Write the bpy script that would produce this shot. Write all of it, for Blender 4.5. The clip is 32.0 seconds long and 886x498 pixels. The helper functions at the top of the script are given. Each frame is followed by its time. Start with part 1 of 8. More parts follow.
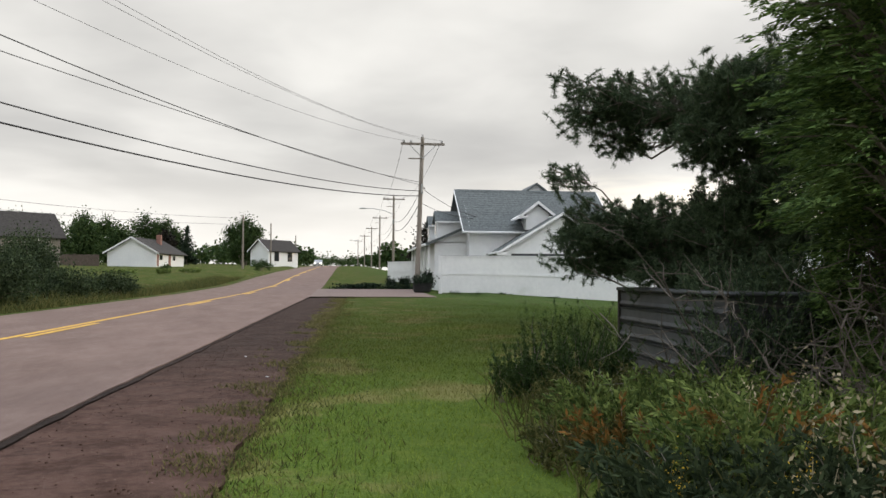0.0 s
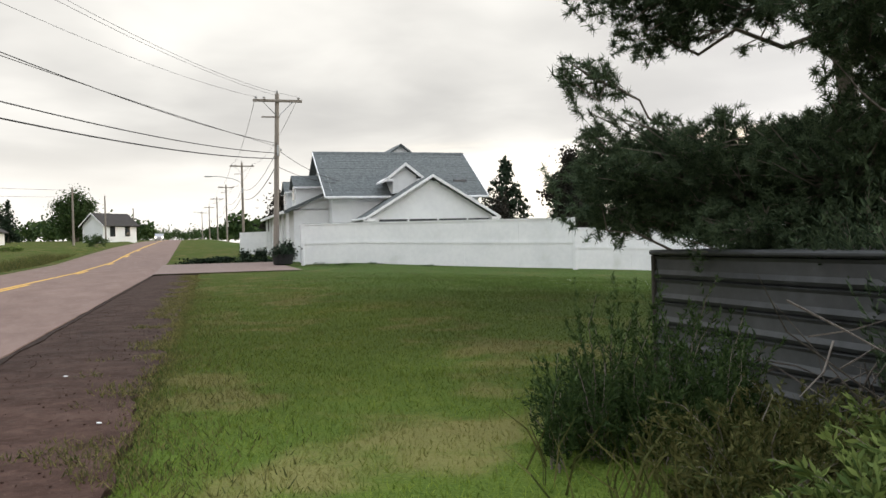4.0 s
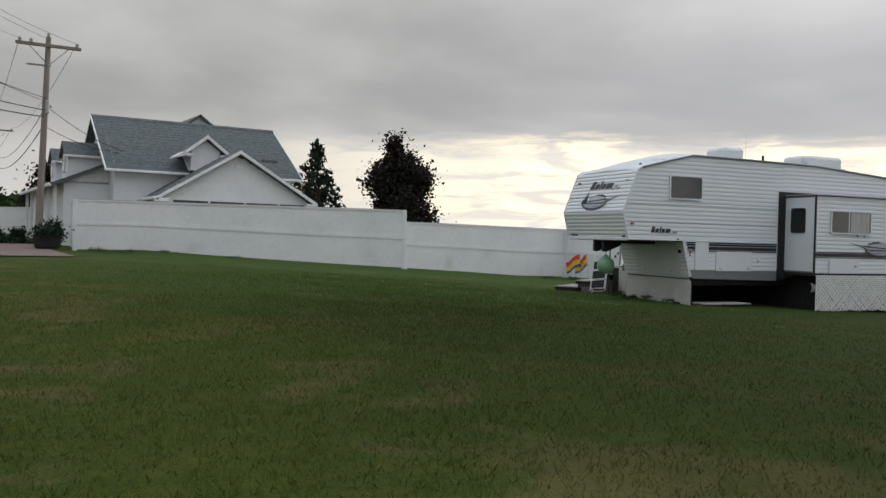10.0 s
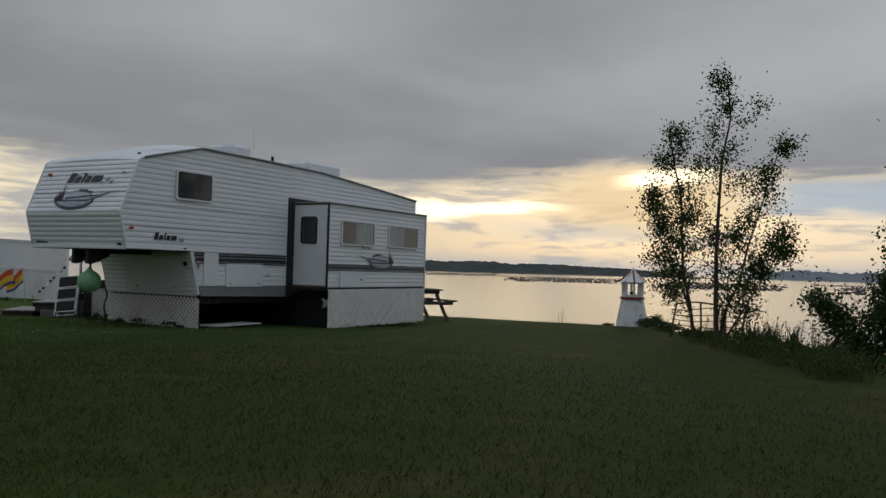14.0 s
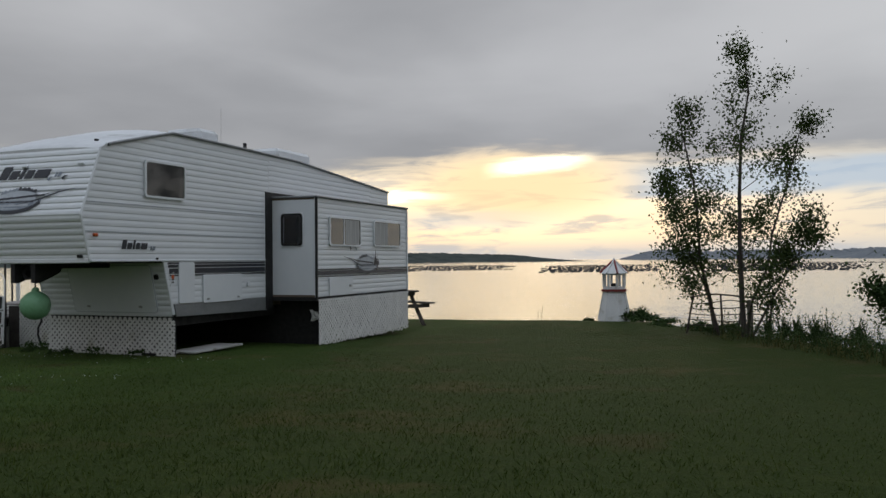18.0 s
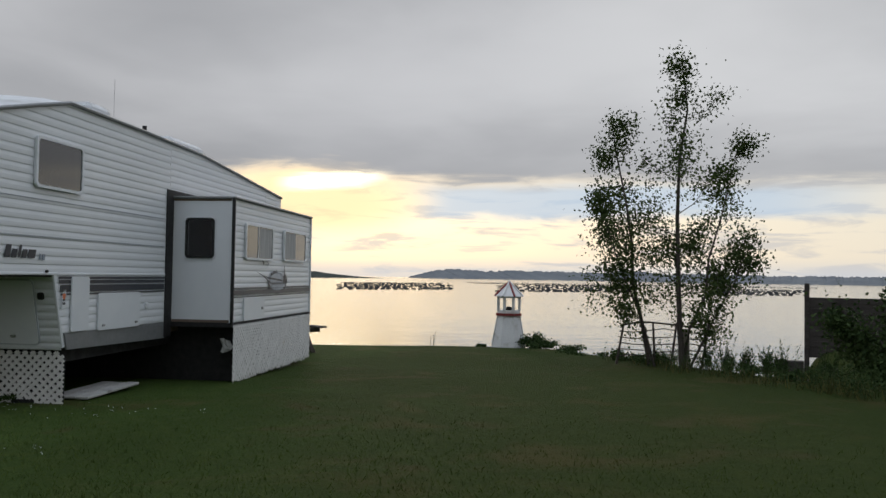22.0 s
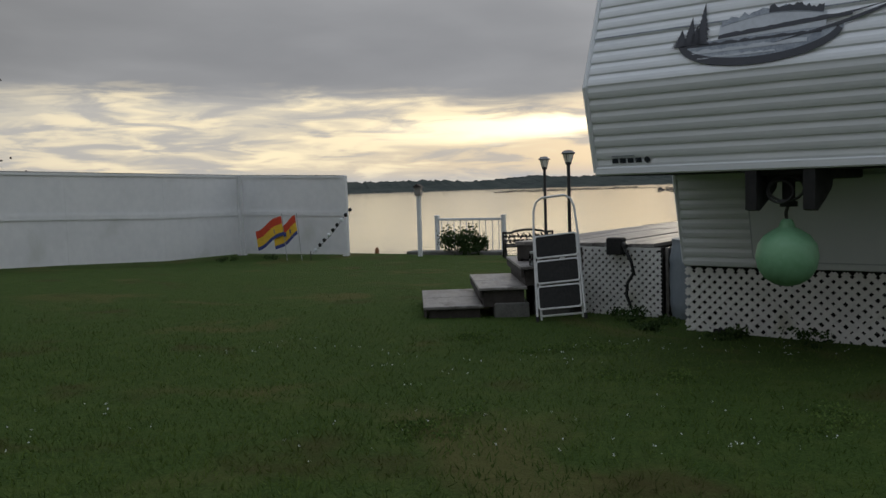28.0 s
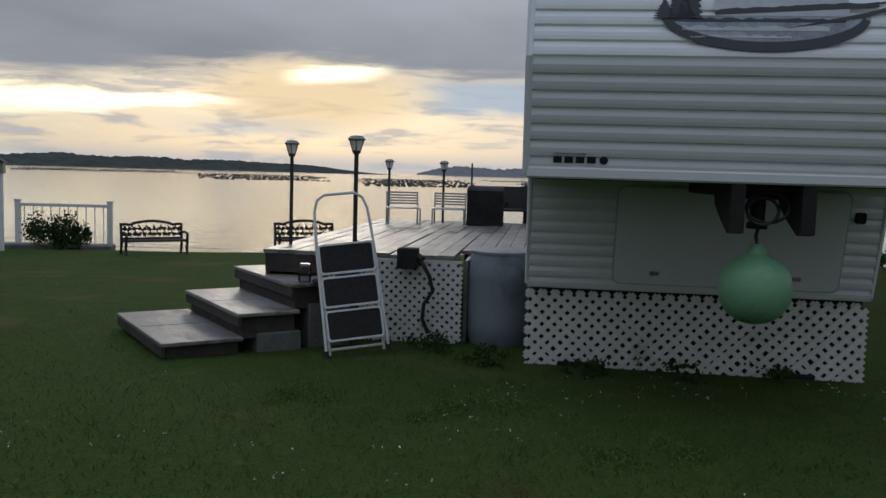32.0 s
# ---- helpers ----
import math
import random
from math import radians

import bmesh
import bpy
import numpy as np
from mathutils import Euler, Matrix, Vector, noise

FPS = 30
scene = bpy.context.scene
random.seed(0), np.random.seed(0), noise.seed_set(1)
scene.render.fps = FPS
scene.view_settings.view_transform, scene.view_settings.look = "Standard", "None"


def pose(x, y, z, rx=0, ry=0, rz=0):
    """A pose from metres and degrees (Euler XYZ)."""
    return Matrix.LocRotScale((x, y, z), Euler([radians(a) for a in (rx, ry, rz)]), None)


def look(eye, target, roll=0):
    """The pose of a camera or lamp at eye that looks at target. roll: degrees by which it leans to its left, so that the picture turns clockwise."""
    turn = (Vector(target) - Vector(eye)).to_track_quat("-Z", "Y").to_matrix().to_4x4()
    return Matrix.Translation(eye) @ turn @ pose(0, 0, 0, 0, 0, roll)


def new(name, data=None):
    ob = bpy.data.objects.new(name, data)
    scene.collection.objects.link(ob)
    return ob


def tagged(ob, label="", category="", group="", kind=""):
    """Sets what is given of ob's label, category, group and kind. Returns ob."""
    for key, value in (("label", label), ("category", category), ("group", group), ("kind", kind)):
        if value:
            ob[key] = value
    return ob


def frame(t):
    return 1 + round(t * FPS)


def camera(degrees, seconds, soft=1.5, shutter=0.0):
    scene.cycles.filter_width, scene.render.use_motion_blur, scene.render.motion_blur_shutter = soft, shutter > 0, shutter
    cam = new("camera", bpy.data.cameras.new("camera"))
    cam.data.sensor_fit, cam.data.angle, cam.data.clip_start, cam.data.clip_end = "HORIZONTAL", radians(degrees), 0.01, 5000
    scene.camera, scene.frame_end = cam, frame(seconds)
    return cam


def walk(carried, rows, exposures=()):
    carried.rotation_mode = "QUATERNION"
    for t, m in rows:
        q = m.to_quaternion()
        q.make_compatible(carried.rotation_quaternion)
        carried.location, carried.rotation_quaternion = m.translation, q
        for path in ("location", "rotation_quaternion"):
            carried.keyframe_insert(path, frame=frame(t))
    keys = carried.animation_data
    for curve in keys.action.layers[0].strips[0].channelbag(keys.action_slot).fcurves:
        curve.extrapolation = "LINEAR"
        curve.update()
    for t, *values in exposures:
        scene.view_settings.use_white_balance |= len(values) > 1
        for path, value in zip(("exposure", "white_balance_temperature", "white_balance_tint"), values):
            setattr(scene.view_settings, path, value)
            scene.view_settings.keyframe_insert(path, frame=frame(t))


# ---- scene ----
cam = camera(55.4, 32.0)
PATH = [
    (0, (2.933, 6.771, 1.397), (3.158, 8.757, 1.459), 0.4),
    (0.5, (2.915, 7.088, 1.4), (3.254, 9.059, 1.419), -1.2),
    (1, (2.879, 7.48, 1.405), (3.198, 9.454, 1.374), -0.4),
    (1.5, (2.776, 7.991, 1.392), (3.18, 9.948, 1.312), -0.6),
    (2, (2.703, 8.589, 1.339), (3.213, 10.522, 1.264), -1.1),
    (2.5, (2.643, 8.911, 1.387), (3.23, 10.823, 1.374), -0.7),
    (4.5, (2.686, 10.566, 1.369), (3.238, 12.488, 1.349), -2.0),
    (5, (2.659, 10.967, 1.367), (3.098, 12.917, 1.313), -1.6),
    (5.5, (2.67, 11.468, 1.344), (2.916, 13.451, 1.259), -3.6),
    (6, (2.712, 11.854, 1.329), (2.736, 13.852, 1.239), -2.5),
    (6.5, (2.733, 12.194, 1.316), (2.898, 14.176, 1.105), -3.1),
    (7, (2.787, 12.55, 1.344), (3.016, 14.528, 1.152), -3.7),
    (7.5, (2.798, 12.892, 1.344), (3.089, 14.865, 1.199), -1.7),
    (8, (2.784, 13.334, 1.341), (3.229, 15.279, 1.205), -2.1),
    (8.5, (2.874, 13.591, 1.366), (3.36, 15.528, 1.258), -1.2),
    (9, (2.864, 14.034, 1.401), (3.467, 15.941, 1.362), 0.9),
    (9.5, (2.929, 14.566, 1.36), (3.759, 16.386, 1.327), 1.6),
    (10, (3.045, 14.976, 1.335), (4.083, 16.686, 1.306), 1.5),
    (10.5, (3.152, 15.466, 1.349), (4.351, 17.066, 1.339), -0.1),
    (11, (3.363, 15.947, 1.332), (4.576, 17.535, 1.408), 0.1),
    (11.5, (3.459, 16.474, 1.281), (4.698, 18.042, 1.356), -0.2),
    (12, (3.608, 16.789, 1.216), (4.996, 18.227, 1.272), -0.4),
    (12.5, (3.812, 17.177, 1.227), (5.391, 18.404, 1.267), 0.4),
    (13, (4.086, 17.655, 1.183), (5.827, 18.639, 1.203), 0.5),
    (13.5, (4.331, 18.034, 1.161), (6.161, 18.841, 1.188), 0.9),
    (14, (4.423, 18.427, 1.202), (6.297, 19.124, 1.248), 1.7),
    (14.5, (4.581, 18.797, 1.245), (6.487, 19.399, 1.293), 0.5),
    (16.5, (5.394, 20.305, 1.344), (7.361, 20.664, 1.371), 0.8),
    (17, (5.612, 20.752, 1.433), (7.583, 21.091, 1.482), -0.3),
    (17.5, (5.778, 21.04, 1.359), (7.741, 21.423, 1.402), -1.1),
    (18, (5.981, 21.417, 1.361), (7.936, 21.838, 1.387), -0.5),
    (18.5, (6.195, 21.815, 1.368), (8.147, 22.248, 1.387), -1.4),
    (19, (6.536, 22.178, 1.365), (8.494, 22.585, 1.335), -0.3),
    (19.5, (6.698, 22.45, 1.326), (8.672, 22.772, 1.288), 0.4),
    (20, (6.951, 22.729, 1.334), (8.94, 22.926, 1.295), -0.5),
    (20.5, (7.291, 23.039, 1.33), (9.289, 23.119, 1.282), 0.9),
    (21, (7.495, 23.434, 1.347), (9.495, 23.444, 1.359), 1.7),
    (21.5, (7.673, 23.779, 1.397), (9.673, 23.738, 1.436), 1.5),
    (22, (7.905, 24.081, 1.421), (9.902, 24.011, 1.487), 0.9),
    (22.5, (8.058, 24.419, 1.388), (10.054, 24.306, 1.425), 0.1),
    (23, (8.276, 24.755, 1.313), (10.275, 24.73, 1.272), -0.2),
    (23.5, (8.527, 25.115, 1.32), (10.51, 25.37, 1.271), -0.1),
    (24, (8.818, 25.456, 1.337), (10.773, 25.88, 1.304), -0.5),
    (24.5, (9.089, 25.81, 1.322), (11.008, 26.375, 1.276), -0.1),
    (25, (9.241, 26.167, 1.321), (11.104, 26.893, 1.258), 0.2),
    (25.5, (9.355, 26.56, 1.323), (11.188, 27.351, 1.203), -1.5),
    (26, (9.542, 26.982, 1.326), (11.324, 27.873, 1.151), -1.4),
    (26.5, (9.669, 27.407, 1.311), (11.405, 28.384, 1.132), -0.8),
    (28.5, (10.197, 28.776, 1.31), (11.943, 29.741, 1.165), -2.0),
    (29, (10.339, 29.139, 1.323), (12.087, 30.097, 1.149), -2.3),
    (29.5, (10.485, 29.473, 1.339), (12.285, 30.322, 1.148), -1.7),
    (30, (10.716, 29.763, 1.331), (12.585, 30.45, 1.153), -1.3),
    (30.5, (10.901, 30.069, 1.367), (12.817, 30.625, 1.229), -0.2),
    (31, (11.065, 30.403, 1.383), (13.03, 30.75, 1.258), 0.5),
    (31.5, (11.259, 30.692, 1.357), (13.248, 30.826, 1.198), 1.4),
    (32, (11.415, 30.977, 1.365), (13.407, 30.914, 1.188), 1.7),
]
EXPOSURES = ((0, 1.05, 6750, 10), (2.5, 1.2, 6850, 10), (5, 1.25, 6850, 10), (6, 0.85, 6700, 10), (7, 0.85, 6600, 10), (8, 0.42, 6500, 10), (9, 0.42, 6550, 10), (10, 0.4, 6600, 10), (11, 0.06, 6550, 10), (12, -0.32, 6450, 10), (13, -0.85, 6300, 10), (14, -0.5, 6350, 10), (17, -0.1, 6400, 10), (19, -0.22, 6350, 10), (21, 0.0, 6400, 10), (23, 0.03, 6400, 10), (24, 0.18, 6400, 10), (25, 0.2, 6300, 10), (26, -0.05, 6450, 10), (29, -0.42, 6350, 10), (30, -0.25, 6250, 10), (31, -0.55, 6300, 10), (32, -0.45, 5950, 10))
walk(cam, [(t, look(eye, target, roll)) for t, eye, target, roll in PATH], EXPOSURES)

# ---- light ----
SUN_AZ, SUN_EL = radians(83), radians(15)
world = bpy.data.worlds.new("overcast_evening")
world.use_nodes = True
scene.world = world


def node(tree, kind, **values):
    n = tree.nodes.new(kind)
    for key, value in values.items():
        n.inputs[key].default_value = value
    return n


class Wire:
    """Short forms for building node trees."""

    def __init__(self, tree):
        self.t = tree

    def put(self, socket, value):
        if isinstance(value, bpy.types.NodeSocket):
            self.t.links.new(value, socket)
        else:
            socket.default_value = value

    def math(self, op, a, b=0.0, clamp=False):
        n = self.t.nodes.new("ShaderNodeMath")
        n.operation, n.use_clamp = op, clamp
        self.put(n.inputs[0], a)
        self.put(n.inputs[1], b)
        return n.outputs[0]

    def step(self, v, lo, hi, a=0.0, b=1.0):
        n = self.t.nodes.new("ShaderNodeMapRange")
        n.interpolation_type = "SMOOTHSTEP"
        self.put(n.inputs["Value"], v)
        if lo > hi:
            lo, hi, a, b = hi, lo, b, a
        for key, value in (("From Min", lo), ("From Max", hi), ("To Min", a), ("To Max", b)):
            self.put(n.inputs[key], value)
        return n.outputs["Result"]

    def mix(self, f, a, b, mode="MIX"):
        n = self.t.nodes.new("ShaderNodeMix")
        n.data_type, n.blend_type = "RGBA", mode
        self.put(n.inputs["Factor"], f)
        self.put(n.inputs["A"], (*a, 1) if isinstance(a, tuple) else a)
        self.put(n.inputs["B"], (*b, 1) if isinstance(b, tuple) else b)
        return n.outputs["Result"]

    def noise(self, vec, scale, detail=4.0, rough=0.55, distort=0.0):
        n = self.t.nodes.new("ShaderNodeTexNoise")
        self.put(n.inputs["Vector"], vec)
        n.inputs["Scale"].default_value, n.inputs["Detail"].default_value = scale, detail
        n.inputs["Roughness"].default_value, n.inputs["Distortion"].default_value = rough, distort
        return n.outputs["Fac"]

    def xyz(self, x, y, z):
        n = self.t.nodes.new("ShaderNodeCombineXYZ")
        for i, v in enumerate((x, y, z)):
            self.put(n.inputs[i], v)
        return n.outputs[0]


def build_sky():
    t = world.node_tree
    t.nodes.clear()
    w = Wire(t)
    way = t.nodes.new("ShaderNodeTexCoord").outputs["Generated"]
    sep = t.nodes.new("ShaderNodeSeparateXYZ")
    t.links.new(way, sep.inputs[0])
    x, y, z = sep.outputs
    zz = w.math("MAXIMUM", z, 0.0)
    az = w.math("MULTIPLY", w.math("ARCTAN2", x, y), 57.29578)
    el = w.math("MULTIPLY", w.math("ARCSINE", zz), 57.29578)

    def near(v, centre, half):
        """One at the centre, falling to nothing half away from it."""
        return w.math("SUBTRACT", 1.0, w.step(w.math("ABSOLUTE", w.math("SUBTRACT", v, centre)), 0.0, half))

    def spread(n, size):
        return w.math("MULTIPLY", w.math("SUBTRACT", n, 0.5), size)

    # the cloud sheet, seen in perspective
    k = w.math("DIVIDE", 1.0, w.math("ADD", zz, 0.16))
    sheet = w.xyz(w.math("MULTIPLY", x, k), w.math("MULTIPLY", y, k), 0.3)
    big = w.noise(sheet, 0.62, 3.0, 0.45, 0.3)
    fine = w.noise(sheet, 2.0, 4.0, 0.5, 0.2)
    lumps = w.math("ADD", w.math("MULTIPLY", big, 0.75), w.math("MULTIPLY", fine, 0.25))
    grey = w.mix(w.step(lumps, 0.34, 0.68), (0.27, 0.273, 0.275), (0.47, 0.472, 0.465))
    bank = w.mix(w.step(lumps, 0.32, 0.70), (0.365, 0.37, 0.385), (0.57, 0.572, 0.585))
    bank = w.mix(w.step(az, 86.0, 112.0), bank, w.mix(w.step(lumps, 0.32, 0.70), (0.43, 0.435, 0.448), (0.64, 0.643, 0.65)))
    cloud = w.mix(w.step(az, 15.0, 60.0), grey, bank)
    cloud = w.mix(w.step(zz, 0.38, 0.85), cloud, (0.86, 0.94, 1.05))
    # pale haze low over the horizon away from the sun
    cloud = w.mix(w.step(zz, 0.0, 0.16, 0.85, 0.0), cloud, (0.53, 0.52, 0.50))
    # streaks, drawn out level
    flow = w.xyz(w.math("MULTIPLY", az, 0.07), w.math("MULTIPLY", el, 0.42), 1.7)
    broad = w.noise(flow, 1.0, 4.0, 0.55, 0.4)
    thin = w.noise(flow, 2.7, 5.0, 0.55, 0.5)
    # the ragged underside of the bank and the clear strip below it
    base = w.math("ADD", 6.2, w.math("ADD", w.math("MULTIPLY", near(az, 66.0, 9.0), -0.9), w.math("MULTIPLY", near(az, 82.5, 8.0), 0.55)))
    over = w.math("ADD", w.math("SUBTRACT", el, base), w.math("ADD", spread(broad, 2.4), spread(thin, 1.6)))
    gap = w.math("SUBTRACT", 1.0, w.step(over, -0.8, 1.0))
    gap = w.math("MULTIPLY", gap, w.math("MULTIPLY", w.step(az, 6.0, 38.0), w.step(az, 150.0, 122.0)))
    # the bank is darkest just above its edge
    under = w.math("MULTIPLY", w.step(over, 7.0, 0.5, 0.0, 0.34), w.step(az, 20.0, 55.0))
    cloud = w.mix(under, cloud, (0.27, 0.275, 0.29))
    sky = t.nodes.new("ShaderNodeTexSky")
    sky.sky_type, sky.sun_disc = "NISHITA", False
    sky.sun_elevation, sky.sun_rotation = SUN_EL, SUN_AZ
    sky.dust_density = 2.5
    clear = w.mix(1.0, sky.outputs[0], (0.075, 0.075, 0.075), "MULTIPLY")
    warm = near(az, 76.0, 34.0)
    hazy = w.mix(0.82, clear, w.mix(warm, (0.92, 0.84, 0.70), (0.84, 0.735, 0.57)))
    patch = w.math("MULTIPLY", w.step(w.math("ADD", w.math("MULTIPLY", broad, 0.5), w.math("MULTIPLY", thin, 0.5)), 0.52, 0.40), w.math("MULTIPLY", w.step(az, 26.0, 44.0), w.step(az, 76.0, 62.0)))
    hazy = w.mix(w.math("MULTIPLY", patch, 0.85), hazy, (1.45, 1.22, 0.80))
    # veils of grey cloud within the strip, bluish haze along the horizon
    hazy = w.mix(w.step(thin, 0.48, 0.64, 0.0, 0.66), hazy, (0.56, 0.55, 0.55))
    hazy = w.mix(w.step(el, 1.7, 0.2, 0.0, 0.62), hazy, (0.60, 0.63, 0.68))
    # rift of blue to the south of the sun, and a thin one under the bright bar
    high = w.math("ADD", el, w.math("ADD", spread(broad, 1.0), spread(thin, 1.0)))
    rift = w.math("MULTIPLY", w.step(w.math("ABSOLUTE", w.math("SUBTRACT", high, 5.1)), 1.5, 0.6), w.math("MULTIPLY", w.step(az, 87.0, 93.0), w.step(az, 124.0, 112.0)))
    wisp = w.math("MULTIPLY", w.step(w.math("ABSOLUTE", w.math("SUBTRACT", high, 2.7)), 0.9, 0.2), near(az, 80.0, 9.0))
    hazy = w.mix(w.math("MULTIPLY", w.math("MAXIMUM", rift, w.math("MULTIPLY", wisp, 0.6)), 0.8), hazy, (0.50, 0.62, 0.75))
    # the glow in front of the hidden sun, the slit it burns through and the long bright bar beside it
    dx = w.math("DIVIDE", w.math("SUBTRACT", az, 83.0), 9.5)
    dy = w.math("DIVIDE", w.math("SUBTRACT", high, 5.0), 3.0)
    glow = w.step(w.math("ADD", w.math("MULTIPLY", dx, dx), w.math("MULTIPLY", dy, dy)), 1.0, 0.05)
    hazy = w.mix(w.math("MULTIPLY", glow, 0.8), hazy, (1.15, 0.85, 0.47))
    slope = w.math("ADD", 6.25, w.math("MULTIPLY", w.math("SUBTRACT", az, 83.5), 0.12))
    slit = w.math("MULTIPLY", w.step(w.math("ABSOLUTE", w.math("SUBTRACT", w.math("ADD", el, spread(thin, 1.3)), slope)), 0.75, 0.1), w.math("MULTIPLY", w.step(az, 80.2, 82.8), w.step(az, 89.0, 86.0)))
    wide = w.step(az, 80.0, 62.0, 0.30, 0.95)
    middle = w.step(az, 80.0, 60.0, 4.35, 3.75)
    bar = w.math("DIVIDE", w.math("ABSOLUTE", w.math("SUBTRACT", w.math("ADD", el, spread(thin, 1.5)), middle)), wide)
    bar = w.math("MULTIPLY", w.step(bar, 1.25, 0.35), w.math("MULTIPLY", w.step(az, 79.5, 74.0), w.step(az, 53.0, 71.0)))
    hazy = w.mix(w.math("MAXIMUM", slit, bar), hazy, (2.5, 2.1, 1.4))
    cloud = w.mix(w.math("MULTIPLY", glow, 0.25), cloud, (1.0, 0.78, 0.5))
    cloud = w.mix(w.math("MULTIPLY", slit, 0.8), cloud, (2.5, 2.1, 1.4))
    out = w.mix(gap, cloud, hazy)
    back = t.nodes.new("ShaderNodeBackground")
    t.links.new(out, back.inputs["Color"])
    back.inputs["Strength"].default_value = 1.0
    t.links.new(back.outputs[0], t.nodes.new("ShaderNodeOutputWorld").inputs["Surface"])


build_sky()
sun = new("sun", bpy.data.lights.new("sun", "SUN"))
sun.data.energy, sun.data.angle, sun.data.color = 0.5, radians(14), (1.0, 0.86, 0.66)
sun.matrix_world = look((60 * math.sin(SUN_AZ), 60 * math.cos(SUN_AZ), 60 * math.tan(SUN_EL)), (0, 0, 0))


# ---- materials ----
def material(name, tone, tone2=None, scale=6.0, rough=0.7, metal=0.0, bump=0.15, bump_scale=60.0, spread=0.0, stain=None, stain_scale=1.2, stain_at=(0.55, 0.7), stretch=(1, 1, 1), flecks=None, transmit=0.0, spec=0.5, dry=None):
    """A procedural surface: two tones by a coarse and a fine noise, stains, fine relief, a little change from object to object."""
    m = bpy.data.materials.new(name)
    m.use_nodes = True
    t = m.node_tree
    w = Wire(t)
    b = t.nodes["Principled BSDF"]
    co = t.nodes.new("ShaderNodeTexCoord").outputs["Object"]
    mp = t.nodes.new("ShaderNodeMapping")
    t.links.new(co, mp.inputs["Vector"])
    mp.inputs["Scale"].default_value = stretch
    v = mp.outputs[0]
    tone2 = tone2 or tuple(c * 0.82 for c in tone)
    f = w.math("ADD", w.math("MULTIPLY", w.noise(v, scale, 5.0), 0.6), w.math("MULTIPLY", w.noise(v, scale * 7.0, 3.0), 0.4))
    c = w.mix(w.step(f, 0.34, 0.66), tone, tone2)
    if flecks:
        c = w.mix(w.step(w.noise(v, flecks[1], 2.0), flecks[2], flecks[2] + 0.06), c, flecks[0])
    if stain:
        c = w.mix(w.step(w.noise(v, stain_scale, 5.0, 0.6, 0.3), *stain_at), c, stain)
    # dry: brightness put into the colour, scaled up below a given y.
    if dry:
        sep = t.nodes.new("ShaderNodeSeparateXYZ")
        t.links.new(co, sep.inputs[0])
        c = w.mix(w.step(w.math("ADD", sep.outputs[1], w.math("MULTIPLY", w.noise(co, 0.5, 3.0), 3.0)), dry[0], dry[1]), w.mix(1.0, c, dry[2], "MULTIPLY"), c)
    if spread:
        r = t.nodes.new("ShaderNodeObjectInfo").outputs["Random"]
        hsv = t.nodes.new("ShaderNodeHueSaturation")
        t.links.new(c, hsv.inputs["Color"])
        t.links.new(w.step(r, 0.0, 1.0, 1.0 - spread, 1.0 + spread), hsv.inputs["Value"])
        c = hsv.outputs[0]
    t.links.new(c, b.inputs["Base Color"])
    b.inputs["Roughness"].default_value = rough
    t.links.new(w.step(w.noise(v, scale * 2.3, 4.0), 0.2, 0.8, rough * 0.85, min(1.0, rough * 1.15)), b.inputs["Roughness"])
    b.inputs["Metallic"].default_value = metal
    b.inputs["Specular IOR Level"].default_value = spec
    if transmit:
        b.inputs["Transmission Weight"].default_value = transmit
    if bump:
        bn = t.nodes.new("ShaderNodeBump")
        bn.inputs["Strength"].default_value, bn.inputs["Distance"].default_value = bump, 0.01
        t.links.new(w.noise(v, bump_scale, 4.0, 0.6), bn.inputs["Height"])
        t.links.new(bn.outputs[0], b.inputs["Normal"])
    return m


def leaf_material(name, tone, tone2, thin=0.25, broad=False):
    """Leaves: tone by island, some light let through."""
    m = bpy.data.materials.new(name)
    m.use_nodes = True
    t = m.node_tree
    w = Wire(t)
    b = t.nodes["Principled BSDF"]
    r = t.nodes.new("ShaderNodeNewGeometry").outputs["Random Per Island"]
    co = t.nodes.new("ShaderNodeTexCoord").outputs["Object"]
    f = w.math("ADD", w.math("MULTIPLY", r, 0.6), w.math("MULTIPLY", w.noise(co, 1.3, 3.0), 0.55))
    c = w.mix(w.step(f, 0.2, 0.95), tone, tone2)
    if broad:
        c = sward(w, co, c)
    t.links.new(c, b.inputs["Base Color"])
    b.inputs["Roughness"].default_value = 0.75
    b.inputs["Specular IOR Level"].default_value = 0.12
    tr = t.nodes.new("ShaderNodeBsdfTranslucent")
    t.links.new(c, tr.inputs["Color"])
    mx = t.nodes.new("ShaderNodeMixShader")
    mx.inputs[0].default_value = thin
    t.links.new(b.outputs[0], mx.inputs[1])
    t.links.new(tr.outputs[0], mx.inputs[2])
    t.links.new(mx.outputs[0], t.nodes["Material Output"].inputs["Surface"])
    return m


